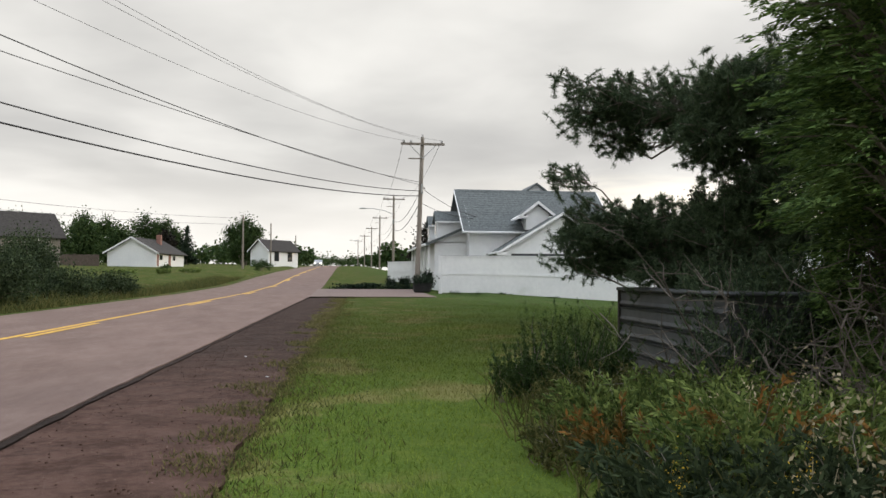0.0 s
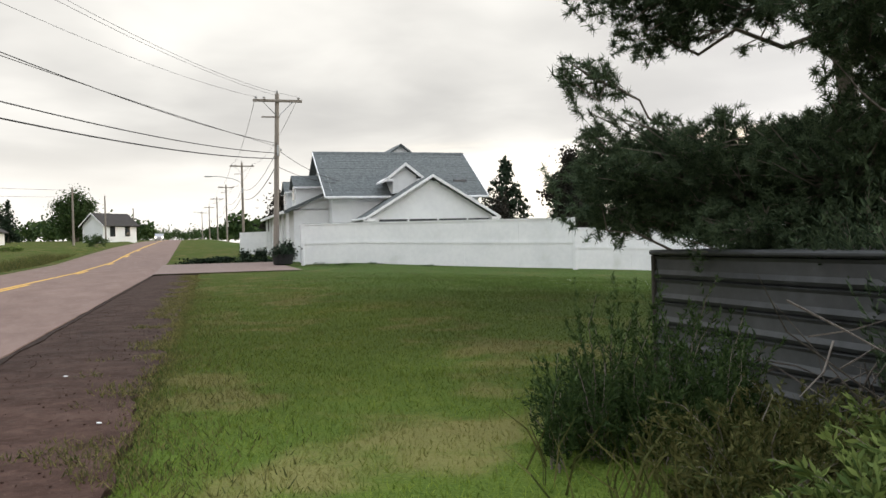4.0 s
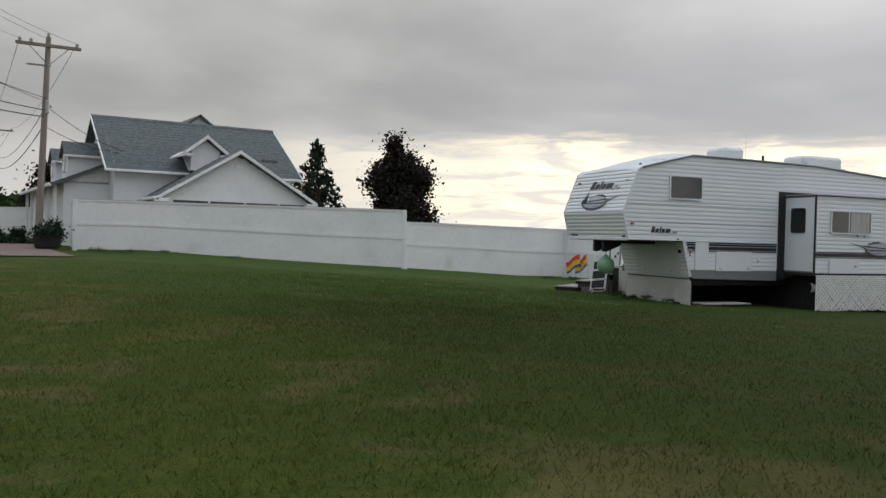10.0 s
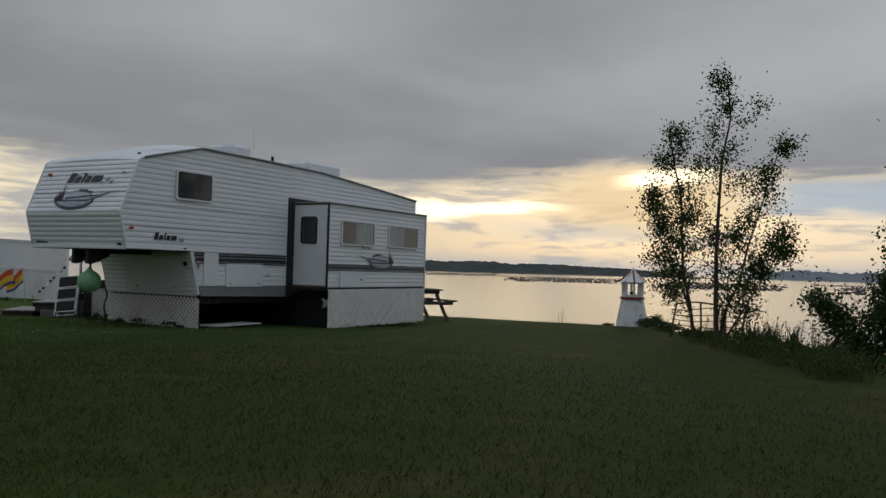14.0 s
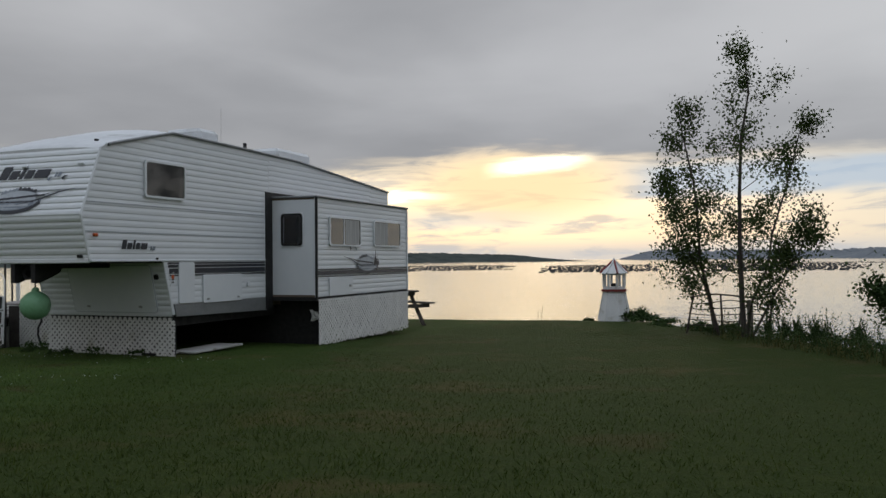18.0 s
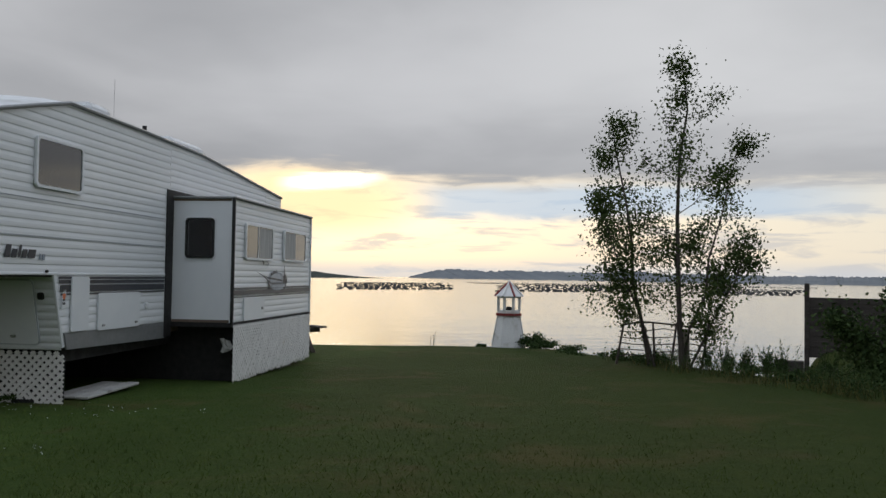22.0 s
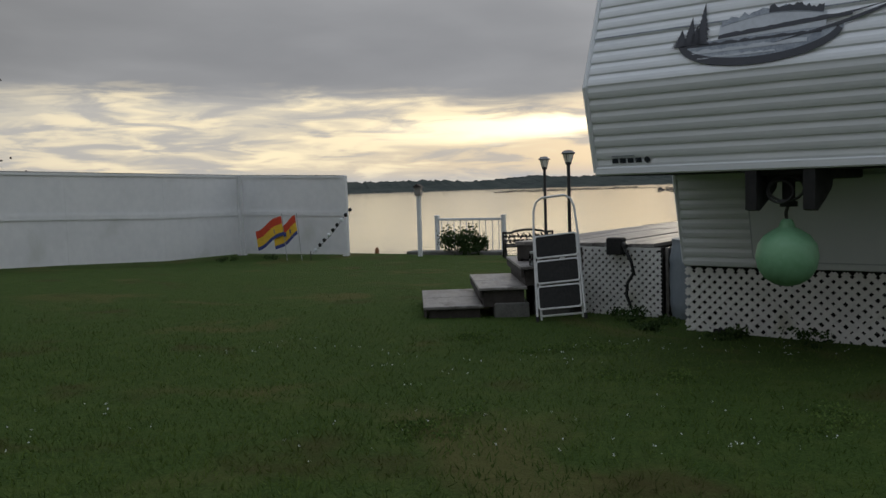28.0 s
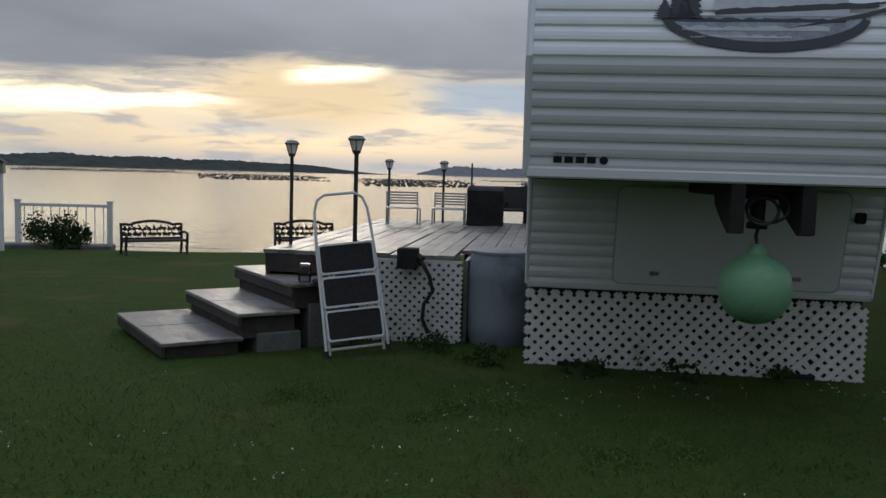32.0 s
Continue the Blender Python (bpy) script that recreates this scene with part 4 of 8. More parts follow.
LATTICE = plain("white_plastic_lattice", (0.76, 0.76, 0.75), 0.5, stain=(0.45, 0.45, 0.38), stain_scale=2.0, stain_at=(0.6, 0.8))
CURTAIN = material("pale_curtain", (0.50, 0.50, 0.49), (0.36, 0.36, 0.36), 3.0, 0.9, 0, 0.2, 20.0, stretch=(6, 6, 0.3))
TINTED = glass_material("tinted_window", (0.03, 0.03, 0.032), 0.05)
BUOY = material("faded_green_buoy", (0.16, 0.36, 0.20), (0.20, 0.42, 0.25), 3.0, 0.45, 0, 0.05, 40.0, stain=(0.12, 0.26, 0.15), stain_scale=2.5)
ROPE = plain("dark_rope", (0.04, 0.04, 0.038), 0.9)

INTERIOR = material("dim_panelled_interior", (0.10, 0.075, 0.055), (0.14, 0.105, 0.08), 2.0, 0.7, 0, 0.05, 30.0)
REAR_WINDOW = (0.84, 1.31, 1.86, 2.37)


def thin_pane(name, tint, gloss):
    """Thin tinted glass: seen through, with a sheen that grows towards grazing angles."""
    m = bpy.data.materials.new(name)
    m.use_nodes = True
    t = m.node_tree
    t.nodes.remove(t.nodes["Principled BSDF"])
    see, shine, mx = t.nodes.new("ShaderNodeBsdfTransparent"), t.nodes.new("ShaderNodeBsdfGlossy"), t.nodes.new("ShaderNodeMixShader")
    see.inputs["Color"].default_value = (*tint, 1)
    shine.inputs["Roughness"].default_value = gloss
    fr = t.nodes.new("ShaderNodeFresnel")
    fr.inputs["IOR"].default_value = 1.45
    t.links.new(fr.outputs[0], mx.inputs[0])
    t.links.new(see.outputs[0], mx.inputs[1])
    t.links.new(shine.outputs[0], mx.inputs[2])
    t.links.new(mx.outputs[0], t.nodes["Material Output"].inputs["Surface"])
    return m


SEE_THROUGH = thin_pane("thin_tinted_glass", (0.80, 0.80, 0.80), 0.04)
PINK_CURTAIN = leaf_material("salmon_curtain", (0.90, 0.42, 0.34), (0.95, 0.50, 0.41), 0.85)

TRAILER_TURN = math.degrees(math.atan2(-0.1495, 0.9888))
TRAILER_AT = pose(15.475, 28.074, 0, 0, 0, TRAILER_TURN)
WIDE = 2.37
# outline of the side: along the length and up
UPPER = [(0.05, 1.39), (-0.10, 1.97), (0.25, 2.86), (0.38, 2.93), (1.65, 3.24), (5.2, 3.20), (9.18, 2.92), (9.18, 1.39)]
LOWER = [(1.46, 1.39), (1.66, 0.72), (9.18, 0.72), (9.18, 1.39)]
RIB = 0.084


def span(outline, z):
    xs = []
    for (a, b), (c, d) in zip(outline, outline[1:] + outline[:1]):
        if (b - z) * (d - z) <= 0 and b != d:
            xs.append(a + (c - a) * (z - b) / (d - b))
    return (min(xs), max(xs)) if len(xs) >= 2 else None


def rib_shape(k):
    """One rolled rib across 0 to 1: a flat face that swells out and drops back to a narrow groove."""
    return float(np.interp(k, (0.0, 0.10, 0.32, 0.58, 0.86, 1.0), (0.0, 0.007, 0.0085, 0.008, 0.0015, 0.0)))


RIB_STEPS = (0.0, 0.10, 0.32, 0.58, 0.86)


def side_skin(outline, z0, z1, v, out, clip=None, rib=0.09):
    """Ribbed metal skin on a side wall at v, swelling towards out; clip limits the length."""
    g, rows = Geo(), []
    z = z0
    while z < z1 - 1e-4:
        for k in RIB_STEPS:
            q = z + k * rib
            s = span(outline, min(q, z1 - 1e-3)) if q < z1 else None
            if s:
                a, b = (max(s[0], clip[0]), min(s[1], clip[1])) if clip else s
                if b - a > 0.02:
                    rows.append((a, b, q, v + out * rib_shape(k) * 0.7))
        z += rib
    for a, b, q, y in rows:
        g.v += [(a, y, q), (b, y, q)]
    g.f = [(2 * i, 2 * i + 1, 2 * i + 3, 2 * i + 2) for i in range(len(rows) - 1)]
    return g


def face_skin(p, q, v0, v1):
    """Ribbed skin on an end wall between two heights of the outline, p below q in (length, height)."""
    a, b = Vector((p[0], 0, p[1])), Vector((q[0], 0, q[1]))
    d = b - a
    n = Vector((-d.z, 0, d.x)).normalized()
    n = n if n.x < 0 else -n
    count = max(1, round(d.length / RIB))
    g, pts = Geo(), []
    for i in range(count):
        pts += [a + d * ((i + k) / count) + n * rib_shape(k) * 1.35 for k in RIB_STEPS]
    pts.append(b)
    for p in pts:
        g.v += [(p.x, v0, p.z), (p.x, v1, p.z)]
    g.f = [(2 * i, 2 * i + 1, 2 * i + 3, 2 * i + 2) for i in range(len(pts) - 1)]
    return g


def rounded(w, h, r, n=5):
    """A rounded rectangle about the origin, in two coordinates."""
    out = []
    for cx, cy, a in ((w / 2 - r, h / 2 - r, 0), (-w / 2 + r, h / 2 - r, 90), (-w / 2 + r, -h / 2 + r, 180), (w / 2 - r, -h / 2 + r, 270)):
        out += [(cx + r * math.cos(radians(a + 90 * k / n)), cy + r * math.sin(radians(a + 90 * k / n))) for k in range(n + 1)]
    return out


def ring(outer, inner, y0, y1):
    """A frame between two outlines of as many points, standing in the x-z plane from y0 to y1."""
    n = len(outer)
    g = Geo()
    vs = [(a, y0, b) for a, b in outer] + [(a, y0, b) for a, b in inner] + [(a, y1, b) for a, b in outer] + [(a, y1, b) for a, b in inner]
    fs = []
    for i in range(n):
        j = (i + 1) % n
        fs += [(i, j, n + j, n + i), (2 * n + i, 3 * n + i, 3 * n + j, 2 * n + j), (i, 2 * n + i, 2 * n + j, j), (n + i, n + j, 3 * n + j, 3 * n + i)]
    return g.add(vs, fs)


def window(parent, u0, u1, z0, z1, v, out, split=0.0, curtain=False, frame_mat=None, mirrored=False):
    """A trailer window in the wall at v: frame, glass, slider bar and curtain."""
    w, h = u1 - u0, z1 - z0
    mat = frame_mat or PANEL
    win = thing("window", pose((u0 + u1) / 2, v, (z0 + z1) / 2), "", "")
    win.parent = parent
    for key in list(win.keys()):
        del win[key]
    part("frame", ring(rounded(w, h, 0.05), rounded(w - 0.06, h - 0.06, 0.04), -0.002 * out, 0.03 * out), mat, win)
    part("pane", Geo().prism(rounded(w - 0.05, h - 0.05, 0.04), 0.013 * out, 0.019 * out, "y"), TINTED, win)
    if curtain:
        part("curtain", Geo().prism(rounded(w * 0.46, h - 0.08, 0.02), 0.0195 * out, 0.0205 * out, "y"), CURTAIN, win, "pale curtain behind the glass", at=pose(-w * 0.22 if mirrored else w * 0.22, 0, 0))
    if split:
        part("slider_bar", Geo().box(w * split - 0.012, 0.012 * out, -h / 2 + 0.03, w * split + 0.012, 0.027 * out, h / 2 - 0.03), mat, win)
    return win


def letters(parent, at, heights, widths, gap, slope, mat, name="lettering"):
    """A brand word as plain slanted bars."""
    x = 0.0
    for h, w in zip(heights, widths):
        part(name, Geo().prism([(x, 0), (x + w, 0), (x + w + slope * h, h), (x + slope * h, h)], -0.002, 0.002, "y"), mat, parent, at=at)
        x += w + gap


def lattice(parent, u0, u1, z0, z1, m, step=0.064, wide=0.037, ragged=0.0):
    """Two layers of crossed slats cut to a panel; each slat a part."""
    w, h = u1 - u0, z1 - z0
    pitch = step * math.sqrt(2)
    r = random.Random(int(w * 1000))
    for layer, s in ((0, 1), (1, -1)):
        for i in range(-int(h / pitch) - 1, int(w / pitch) + 2):
            c = i * pitch if s > 0 else i * pitch + h
            # the line x = c + s * z within the panel
            cuts = []
            for z in (0.0, h):
                x = c + s * z
                if -1e-6 <= x <= w + 1e-6:
                    cuts.append((x, z))
            for x in (0.0, w):
                z = (x - c) * s
                if 0 < z < h:
                    cuts.append((x, z))
            if len(cuts) < 2:
                continue
            (ax, az), (bx, bz) = min(cuts, key=lambda p: p[1]), max(cuts, key=lambda p: p[1])
            if math.hypot(bx - ax, bz - az) < 0.05:
                continue
            az += ragged * r.random() if az < 0.01 else 0
            d = Vector((bx - ax, 0, bz - az)).normalized()
            n = Vector((-d.z, 0, d.x)) * wide / 2
            y0, y1 = (0.0, 0.006) if layer == 0 else (0.006, 0.012)
            p = [Vector((u0 + ax, 0, z0 + az)) - n, Vector((u0 + ax, 0, z0 + az)) + n, Vector((u0 + bx, 0, z0 + bz)) + n, Vector((u0 + bx, 0, z0 + bz)) - n]
            g = Geo().prism([(q.x, q.z) for q in p], y0, y1, "y")
            part("slat", g, LATTICE, parent, at=m)


def build_trailer():
    tr = thing("camper_trailer", TRAILER_AT, "white ribbed-aluminium fifth-wheel camper with a slide-out room", "camper trailer")
    front = [(0.07, 1.40), (-0.08, 1.97), (0.26, 2.85), (0.39, 2.915), (1.65, 3.22), (4.16, 3.19), (4.16, 1.40)]
    part("body", Geo().prism(front, 0.012, WIDE - 0.012, "y"), PANEL, tr)
    part("lower_body", Geo().prism([(1.48, 1.40), (1.68, 0.60), (4.16, 0.60), (4.16, 1.40)], 0.012, WIDE - 0.012, "y"), PANEL, tr)
    # the living room behind: floor, ceiling and walls, open to the slide-out
    part("living_room_wall", Geo().prism([(4.17, 0.72), (9.16, 0.72), (9.16, 2.90), (5.2, 3.16), (4.17, 3.17)], WIDE - 0.05, WIDE - 0.012, "y"), INTERIOR, tr)
    part("living_room_wall", Geo().prism([(4.17, 2.49), (8.24, 2.49), (8.24, 2.95), (5.2, 3.16), (4.17, 3.17)], 0.012, 0.05, "y").box(8.25, 0.012, 0.72, 9.16, 0.05, 2.9), INTERIOR, tr)
    part("living_room_ceiling", Geo().prism([(4.17, 3.12), (5.2, 3.11), (9.16, 2.84), (9.16, 2.89), (5.2, 3.17), (4.17, 3.18)], 0.051, WIDE - 0.051, "y"), INTERIOR, tr)
    part("living_room_floor", Geo().box(4.17, 0.012, 0.60, 9.16, WIDE - 0.012, 0.71), INTERIOR, tr)
    b0, b1, q0, q1 = REAR_WINDOW
    part("rear_wall", Geo().box(9.10, 0.051, 0.715, 9.165, b0, 2.83).box(9.10, b1, 0.715, 9.165, WIDE - 0.051, 2.83).box(9.10, b0, 0.715, 9.165, b1, q0).box(9.10, b0, q1, 9.165, b1, 2.83), PANEL, tr)
    curtain = Geo()
    folds = [(9.075 + 0.012 * math.sin(i * 1.9), b0 + 0.01 + (b1 - b0 - 0.02) * i / 24) for i in range(25)]
    curtain.v = [(u, v, z) for z in (q0 + 0.01, q1 - 0.012) for u, v in folds]
    curtain.f = [(i, i + 1, 26 + i, 25 + i) for i in range(24)]
    part("rear_curtain", curtain, PINK_CURTAIN, tr, "thin salmon-pink curtain lit from behind", smooth=True)
    part("side_skin", side_skin(UPPER, 1.39, 3.24, 0.0, -1, (-1.0, 4.2)), ALU, tr)
    part("side_skin", side_skin(UPPER, 2.49, 3.24, 0.0, -1, (4.2, 8.25)), ALU, tr)
    part("side_skin", side_skin(UPPER, 1.39, 3.24, 0.0, -1, (8.25, 9.2)), ALU, tr)
    part("side_skin", side_skin(UPPER, 1.39, 3.24, WIDE, 1), ALU, tr)
    part("lower_side_skin", side_skin(LOWER, 0.75, 1.39, 0.0, -1, (-1.0, 4.2)), ALU, tr)
    part("lower_side_skin", side_skin(LOWER, 0.75, 1.39, 0.0, -1, (8.25, 9.2)), ALU, tr)
    part("lower_side_skin", side_skin(LOWER, 0.75, 1.39, WIDE, 1), ALU, tr)
    part("front_skin", face_skin((0.05, 1.39), (-0.10, 1.97), 0.0, WIDE), ALU, tr)
    part("front_skin", face_skin((-0.10, 1.97), (0.25, 2.86), 0.0, WIDE), ALU, tr)
    cap = [(0.25, 2.86), (0.29, 2.895), (0.36, 2.925), (0.46, 2.955), (1.0, 3.09), (1.65, 3.245), (3.4, 3.235), (5.2, 3.205), (7.0, 3.08), (9.18, 2.925)]
    g = Geo()
    for u, z in cap:
        crown = 0.05 + 0.06 * smooth_step(0.25, 1.2, u)
        g.v += [(u, -0.015 + (WIDE + 0.03) * i / 8, z - 0.012 + crown * (1 - (2 * i / 8 - 1) ** 2) ** 0.8) for i in range(9)]
    g.f = [(9 * i + k, 9 * i + k + 1, 9 * i + 10 + k, 9 * i + 9 + k) for i in range(len(cap) - 1) for k in range(8)]
    g.f += [tuple(range(9)), tuple(range(9 * len(cap) - 9, 9 * len(cap)))]
    part("roof", g, ROOF_SKIN, tr, "white membrane roof", smooth=True)
    for v in (-0.02, WIDE + 0.02):
        rail = Geo().tube([(u, v, z - 0.012) for u, z in cap[2:]], 0.022, 6)
        part("gutter_rail", rail, GREY_SKIRT if v < 0 else PANEL, tr, "grey drip rail along the roof edge")
    # corner mouldings
    for v in (0.0, WIDE):
        part("corner_moulding", Geo().tube([(0.045, v, 1.385), (-0.105, v, 1.97), (0.245, v, 2.86), (0.36, v, 2.93)], 0.02, 6), PANEL, tr)
        part("corner_moulding", Geo().tube([(1.45, v, 1.39), (1.66, v, 0.6)], 0.018, 6), PANEL, tr)
        part("belt_moulding", Geo().box(0.06, v - 0.016, 1.375, 4.16 if v == 0 else 9.1, v + 0.016, 1.405, 0.006), PANEL, tr)
    part("front_moulding", Geo().box(0.02, 0.0, 1.36, 0.06, WIDE, 1.42, 0.01), PANEL, tr)
    part("front_moulding", Geo().tube([(0.03, 0, 1.56), (0.03, WIDE, 1.56)], 0.008, 5), DECAL_PALE, tr)
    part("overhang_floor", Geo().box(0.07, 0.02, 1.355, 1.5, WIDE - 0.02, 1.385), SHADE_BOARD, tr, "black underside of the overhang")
    # lower front wall, leaning back
    d = Vector((0.20, 0, -0.80)).normalized()
    tilt = math.degrees(math.atan2(0.20, 0.79))
    part("lower_front_skin", face_skin((1.66, 0.57), (1.46, 1.39), 0.0, WIDE), ALU, tr)
    lean = pose(1.56, 0, 0.98, 0, -tilt, 0)
    door = part("storage_door", Geo().prism(rounded(1.52, 0.70, 0.05), -0.03, -0.018, "y"), PANEL, tr, "smooth white front storage door", at=lean @ pose(0, 1.0, 0.0, 0, 0, -90))
    part("door_seal", ring(rounded(1.545, 0.725, 0.06), rounded(1.52, 0.70, 0.05), -0.024, -0.012), DECAL_PALE, door)
    for a in (-0.48, 0.48):
        part("door_latch", Geo().box(a - 0.03, -0.05, -0.28, a + 0.03, -0.028, -0.25, 0.008), GALV, door)
    part("outlet_box", Geo().box(-0.035, -0.04, -0.035, 0.035, 0.0, 0.04, 0.01), SHADE_BOARD, tr, "small black outlet", at=lean @ pose(0, 0.16, 0.18, 0, 0, -90))
    # hitch under the overhang
    hitch = part("hitch_frame", Geo().box(0.3, 0.90, 1.29, 1.4, 0.96, 1.36, 0.01).box(0.3, 1.25, 1.29, 1.4, 1.31, 1.36, 0.01).box(0.24, 0.96, 1.28, 0.34, 1.25, 1.36, 0.01), SHADE_BOARD, tr, "black steel hitch frame")
    part("king_pin_plate", Geo().box(0.12, 0.96, 1.325, 0.46, 1.25, 1.355, 0.008), SHADE_BOARD, hitch)
    part("king_pin", Geo().tube([(0.29, 1.12, 1.36), (0.29, 1.12, 1.16), (0.29, 1.12, 1.15), (0.29, 1.12, 1.12)], [0.04, 0.04, 0.055, 0.055], 12), SHADE_BOARD, hitch)
    for v in (0.93, 1.28):
        part("side_plate", Geo().prism([(0.03, 1.36), (0.52, 1.36), (0.46, 1.24), (0.30, 1.17), (0.10, 1.10), (0.03, 1.11)], v - 0.035, v + 0.035, "y"), SHADE_BOARD, hitch)
    part("cable_loop", Geo().tube([(0.16, 1.10 + 0.11 * math.cos(a), 1.24 + 0.08 * math.sin(a)) for a in np.linspace(0, 6.283, 17)], 0.009, 5, False), CABLE, hitch)
    part("cable_loop", Geo().tube([(0.14, 1.13 + 0.08 * math.cos(a), 1.22 + 0.07 * math.sin(a)) for a in np.linspace(0, 6.283, 17)], 0.009, 5, False), CABLE, hitch)
    for v in (0.45, 2.0):
        part("landing_leg", Geo().box(1.75, v - 0.05, 0.03, 1.85, v + 0.05, 1.36, 0.01).box(1.68, v - 0.13, -0.02, 1.92, v + 0.13, 0.03, 0.01), SHADE_BOARD, tr, "black landing leg")
    # skirt along the side, underbody and wheels
    part("grey_skirt", Geo().prism([(1.69, 0.75), (1.74, 0.57), (4.12, 0.53), (4.12, 0.75)], -0.008, 0.012, "y"), GREY_SKIRT, tr, "grey metal strip below the siding")
    part("grey_skirt", Geo().prism([(8.1, 0.75), (8.1, 0.57), (9.1, 0.57), (9.1, 0.75)], -0.008, 0.012, "y"), GREY_SKIRT, tr)
    part("underbody", Geo().box(1.8, 0.12, 0.42, 9.0, WIDE - 0.12, 0.59), SHADE_BOARD, tr, "black chassis")
    for u in (5.35, 6.2):
        for v in (0.28, WIDE - 0.28):
            wh = part("wheel", Geo().tube([(u, v - 0.1, 0.35), (u, v + 0.1, 0.35)], 0.2, 20), GALV, tr)
            part("tyre", Geo().tube([(u, v - 0.11, 0.35), (u, v - 0.08, 0.35), (u, v + 0.08, 0.35), (u, v + 0.11, 0.35)], [0.30, 0.355, 0.355, 0.30], 24), BLACK_RUBBER, wh)
    # bedroom window, hatches, stripes, lamps, logo bars
    window(tr, 1.04, 1.92, 2.265, 2.79, -0.012, -1)
    stripes = ((1.362, 1.335), (1.325, 1.285), (1.27, 1.195), (1.18, 1.16))
    for a, b in stripes:
        part("stripe", Geo().box(1.52 + (1.39 - b) * 0.25, -0.0165, b, 4.06, -0.0135, a), DECAL_DARK, tr, "dark navy stripe")
    hatch = part("utility_hatch", Geo().prism(rounded(0.36, 0.60, 0.03), -0.03, -0.012, "y"), PANEL, tr, "white side hatch", at=pose(1.95, 0, 1.06))
    part("hinge", Geo().tube([(-0.17, -0.02, -0.28), (-0.17, -0.02, 0.28)], 0.012, 6), PANEL, hatch)
    hatch = part("storage_hatch", Geo().prism(rounded(1.02, 0.43, 0.03), -0.03, -0.012, "y"), PANEL, tr, "white side hatch", at=pose(2.85, 0, 0.955))
    for a in (-0.4, 0.4):
        part("latch", Geo().box(a - 0.03, -0.045, -0.17, a + 0.03, -0.028, -0.145, 0.006), GALV, hatch)
    part("power_inlet", Geo().box(3.5, -0.04, 0.95, 3.58, -0.012, 1.03, 0.015), PANEL, tr)
    part("warning_sticker", Geo().box(1.60, -0.0165, 1.02, 1.68, -0.0145, 1.22), PANEL, tr)
    part("warning_sticker", Geo().tube([(1.64, -0.019, 1.15), (1.64, -0.0165, 1.15)], 0.032, 14), AMBER, tr)
    for z in (1.10, 1.06):
        part("warning_sticker", Geo().box(1.615, -0.0185, z, 1.665, -0.0165, z + 0.025), DECAL_DARK, tr)
    part("side_marker", Geo().box(0.075, -0.045, 1.70, 0.16, -0.012, 1.745, 0.012), AMBER, tr)
    part("clearance_lamp", Geo().box(1.28, -0.03, 1.40, 1.33, -0.01, 1.43, 0.008), SHADE_BOARD, tr)
    face = pose(-0.10, 0, 1.97, 0, math.degrees(math.atan2(0.35, 0.89)), 0) @ pose(0, 0, 0, 0, 0, -90)
    # on the sloping front: x runs from the near corner to the far one (reversed), z up the slope
    for v in (0.22, 1.17, 2.11):
        part("front_marker", Geo().box(-v - 0.05, -0.05, 0.70, -v + 0.05, -0.012, 0.74, 0.012), RED_LENS if v > 1.5 else PANEL, tr, at=face)
    low = pose(0.05, 0, 1.39, 0, -math.degrees(math.atan2(0.15, 0.58)), 0) @ pose(0, 0, 0, 0, 0, -90)
    for i in range(4):
        part("dealer_badge", Geo().box(-2.23 + i * 0.058, -0.0165, 0.058, -2.185 + i * 0.058, -0.0145, 0.092), DECAL_DARK, tr, "dark dealer badge as bars", at=low)
    part("dealer_badge", Geo().box(-2.23, -0.0165, 0.104, -2.06, -0.0145, 0.111), DECAL_GREY, tr, at=low)
    part("dealer_badge", Geo().tube([(-1.97, -0.0165, 0.075), (-1.97, -0.0145, 0.075)], 0.022, 14), DECAL_DARK, tr, at=low)
    part("front_vent", Geo().box(-0.17, -0.035, 0.045, -0.08, -0.012, 0.085, 0.006), SHADE_BOARD, tr, at=low)
    for z in (2.147, 1.768):
        part("seam", Geo().box(-0.02 if z > 2 else -0.04, -0.0115, z - 0.004, 4.06, -0.009, z + 0.004), DECAL_GREY, tr, "thin dark panel seam")
    part("seam", Geo().box(-WIDE + 0.02, -0.0145, 0.361, -0.02, -0.012, 0.369), DECAL_GREY, tr, "thin dark panel seam", at=face)
    # brand bars on the slope and on the side
    letters(tr, face @ pose(-1.60, -0.0175, 0.545), (0.19, 0.125, 0.19, 0.125, 0.125), (0.15, 0.14, 0.06, 0.13, 0.24), 0.035, 0.32, DECAL_DARK)
    letters(tr, face @ pose(-0.62, -0.0175, 0.55), (0.07, 0.07), (0.03, 0.05), 0.02, 0.2, DECAL_GREY)
    letters(tr, pose(0.60, -0.0175, 1.545), (0.125, 0.085, 0.125, 0.085, 0.085), (0.08, 0.08, 0.035, 0.075, 0.12), 0.025, 0.25, DECAL_DARK)
    letters(tr, pose(1.16, -0.0175, 1.53), (0.06, 0.06), (0.03, 0.05), 0.02, 0.2, DECAL_GREY)
    scenery(tr, face @ pose(-1.72, -0.0175, 0.06), 1.0)
    # slide-out room
    s = part("slide_out", Geo().box(4.30, -0.875, 0.745, 8.20, -0.845, 2.45), PANEL, tr, "slide-out room with smooth end wall")
    part("slide_floor", Geo().box(4.30, -0.844, 0.745, 8.20, 0.05, 0.78), INTERIOR, s)
    part("slide_ceiling", Geo().box(4.30, -0.844, 2.42, 8.20, 0.05, 2.45), INTERIOR, s)
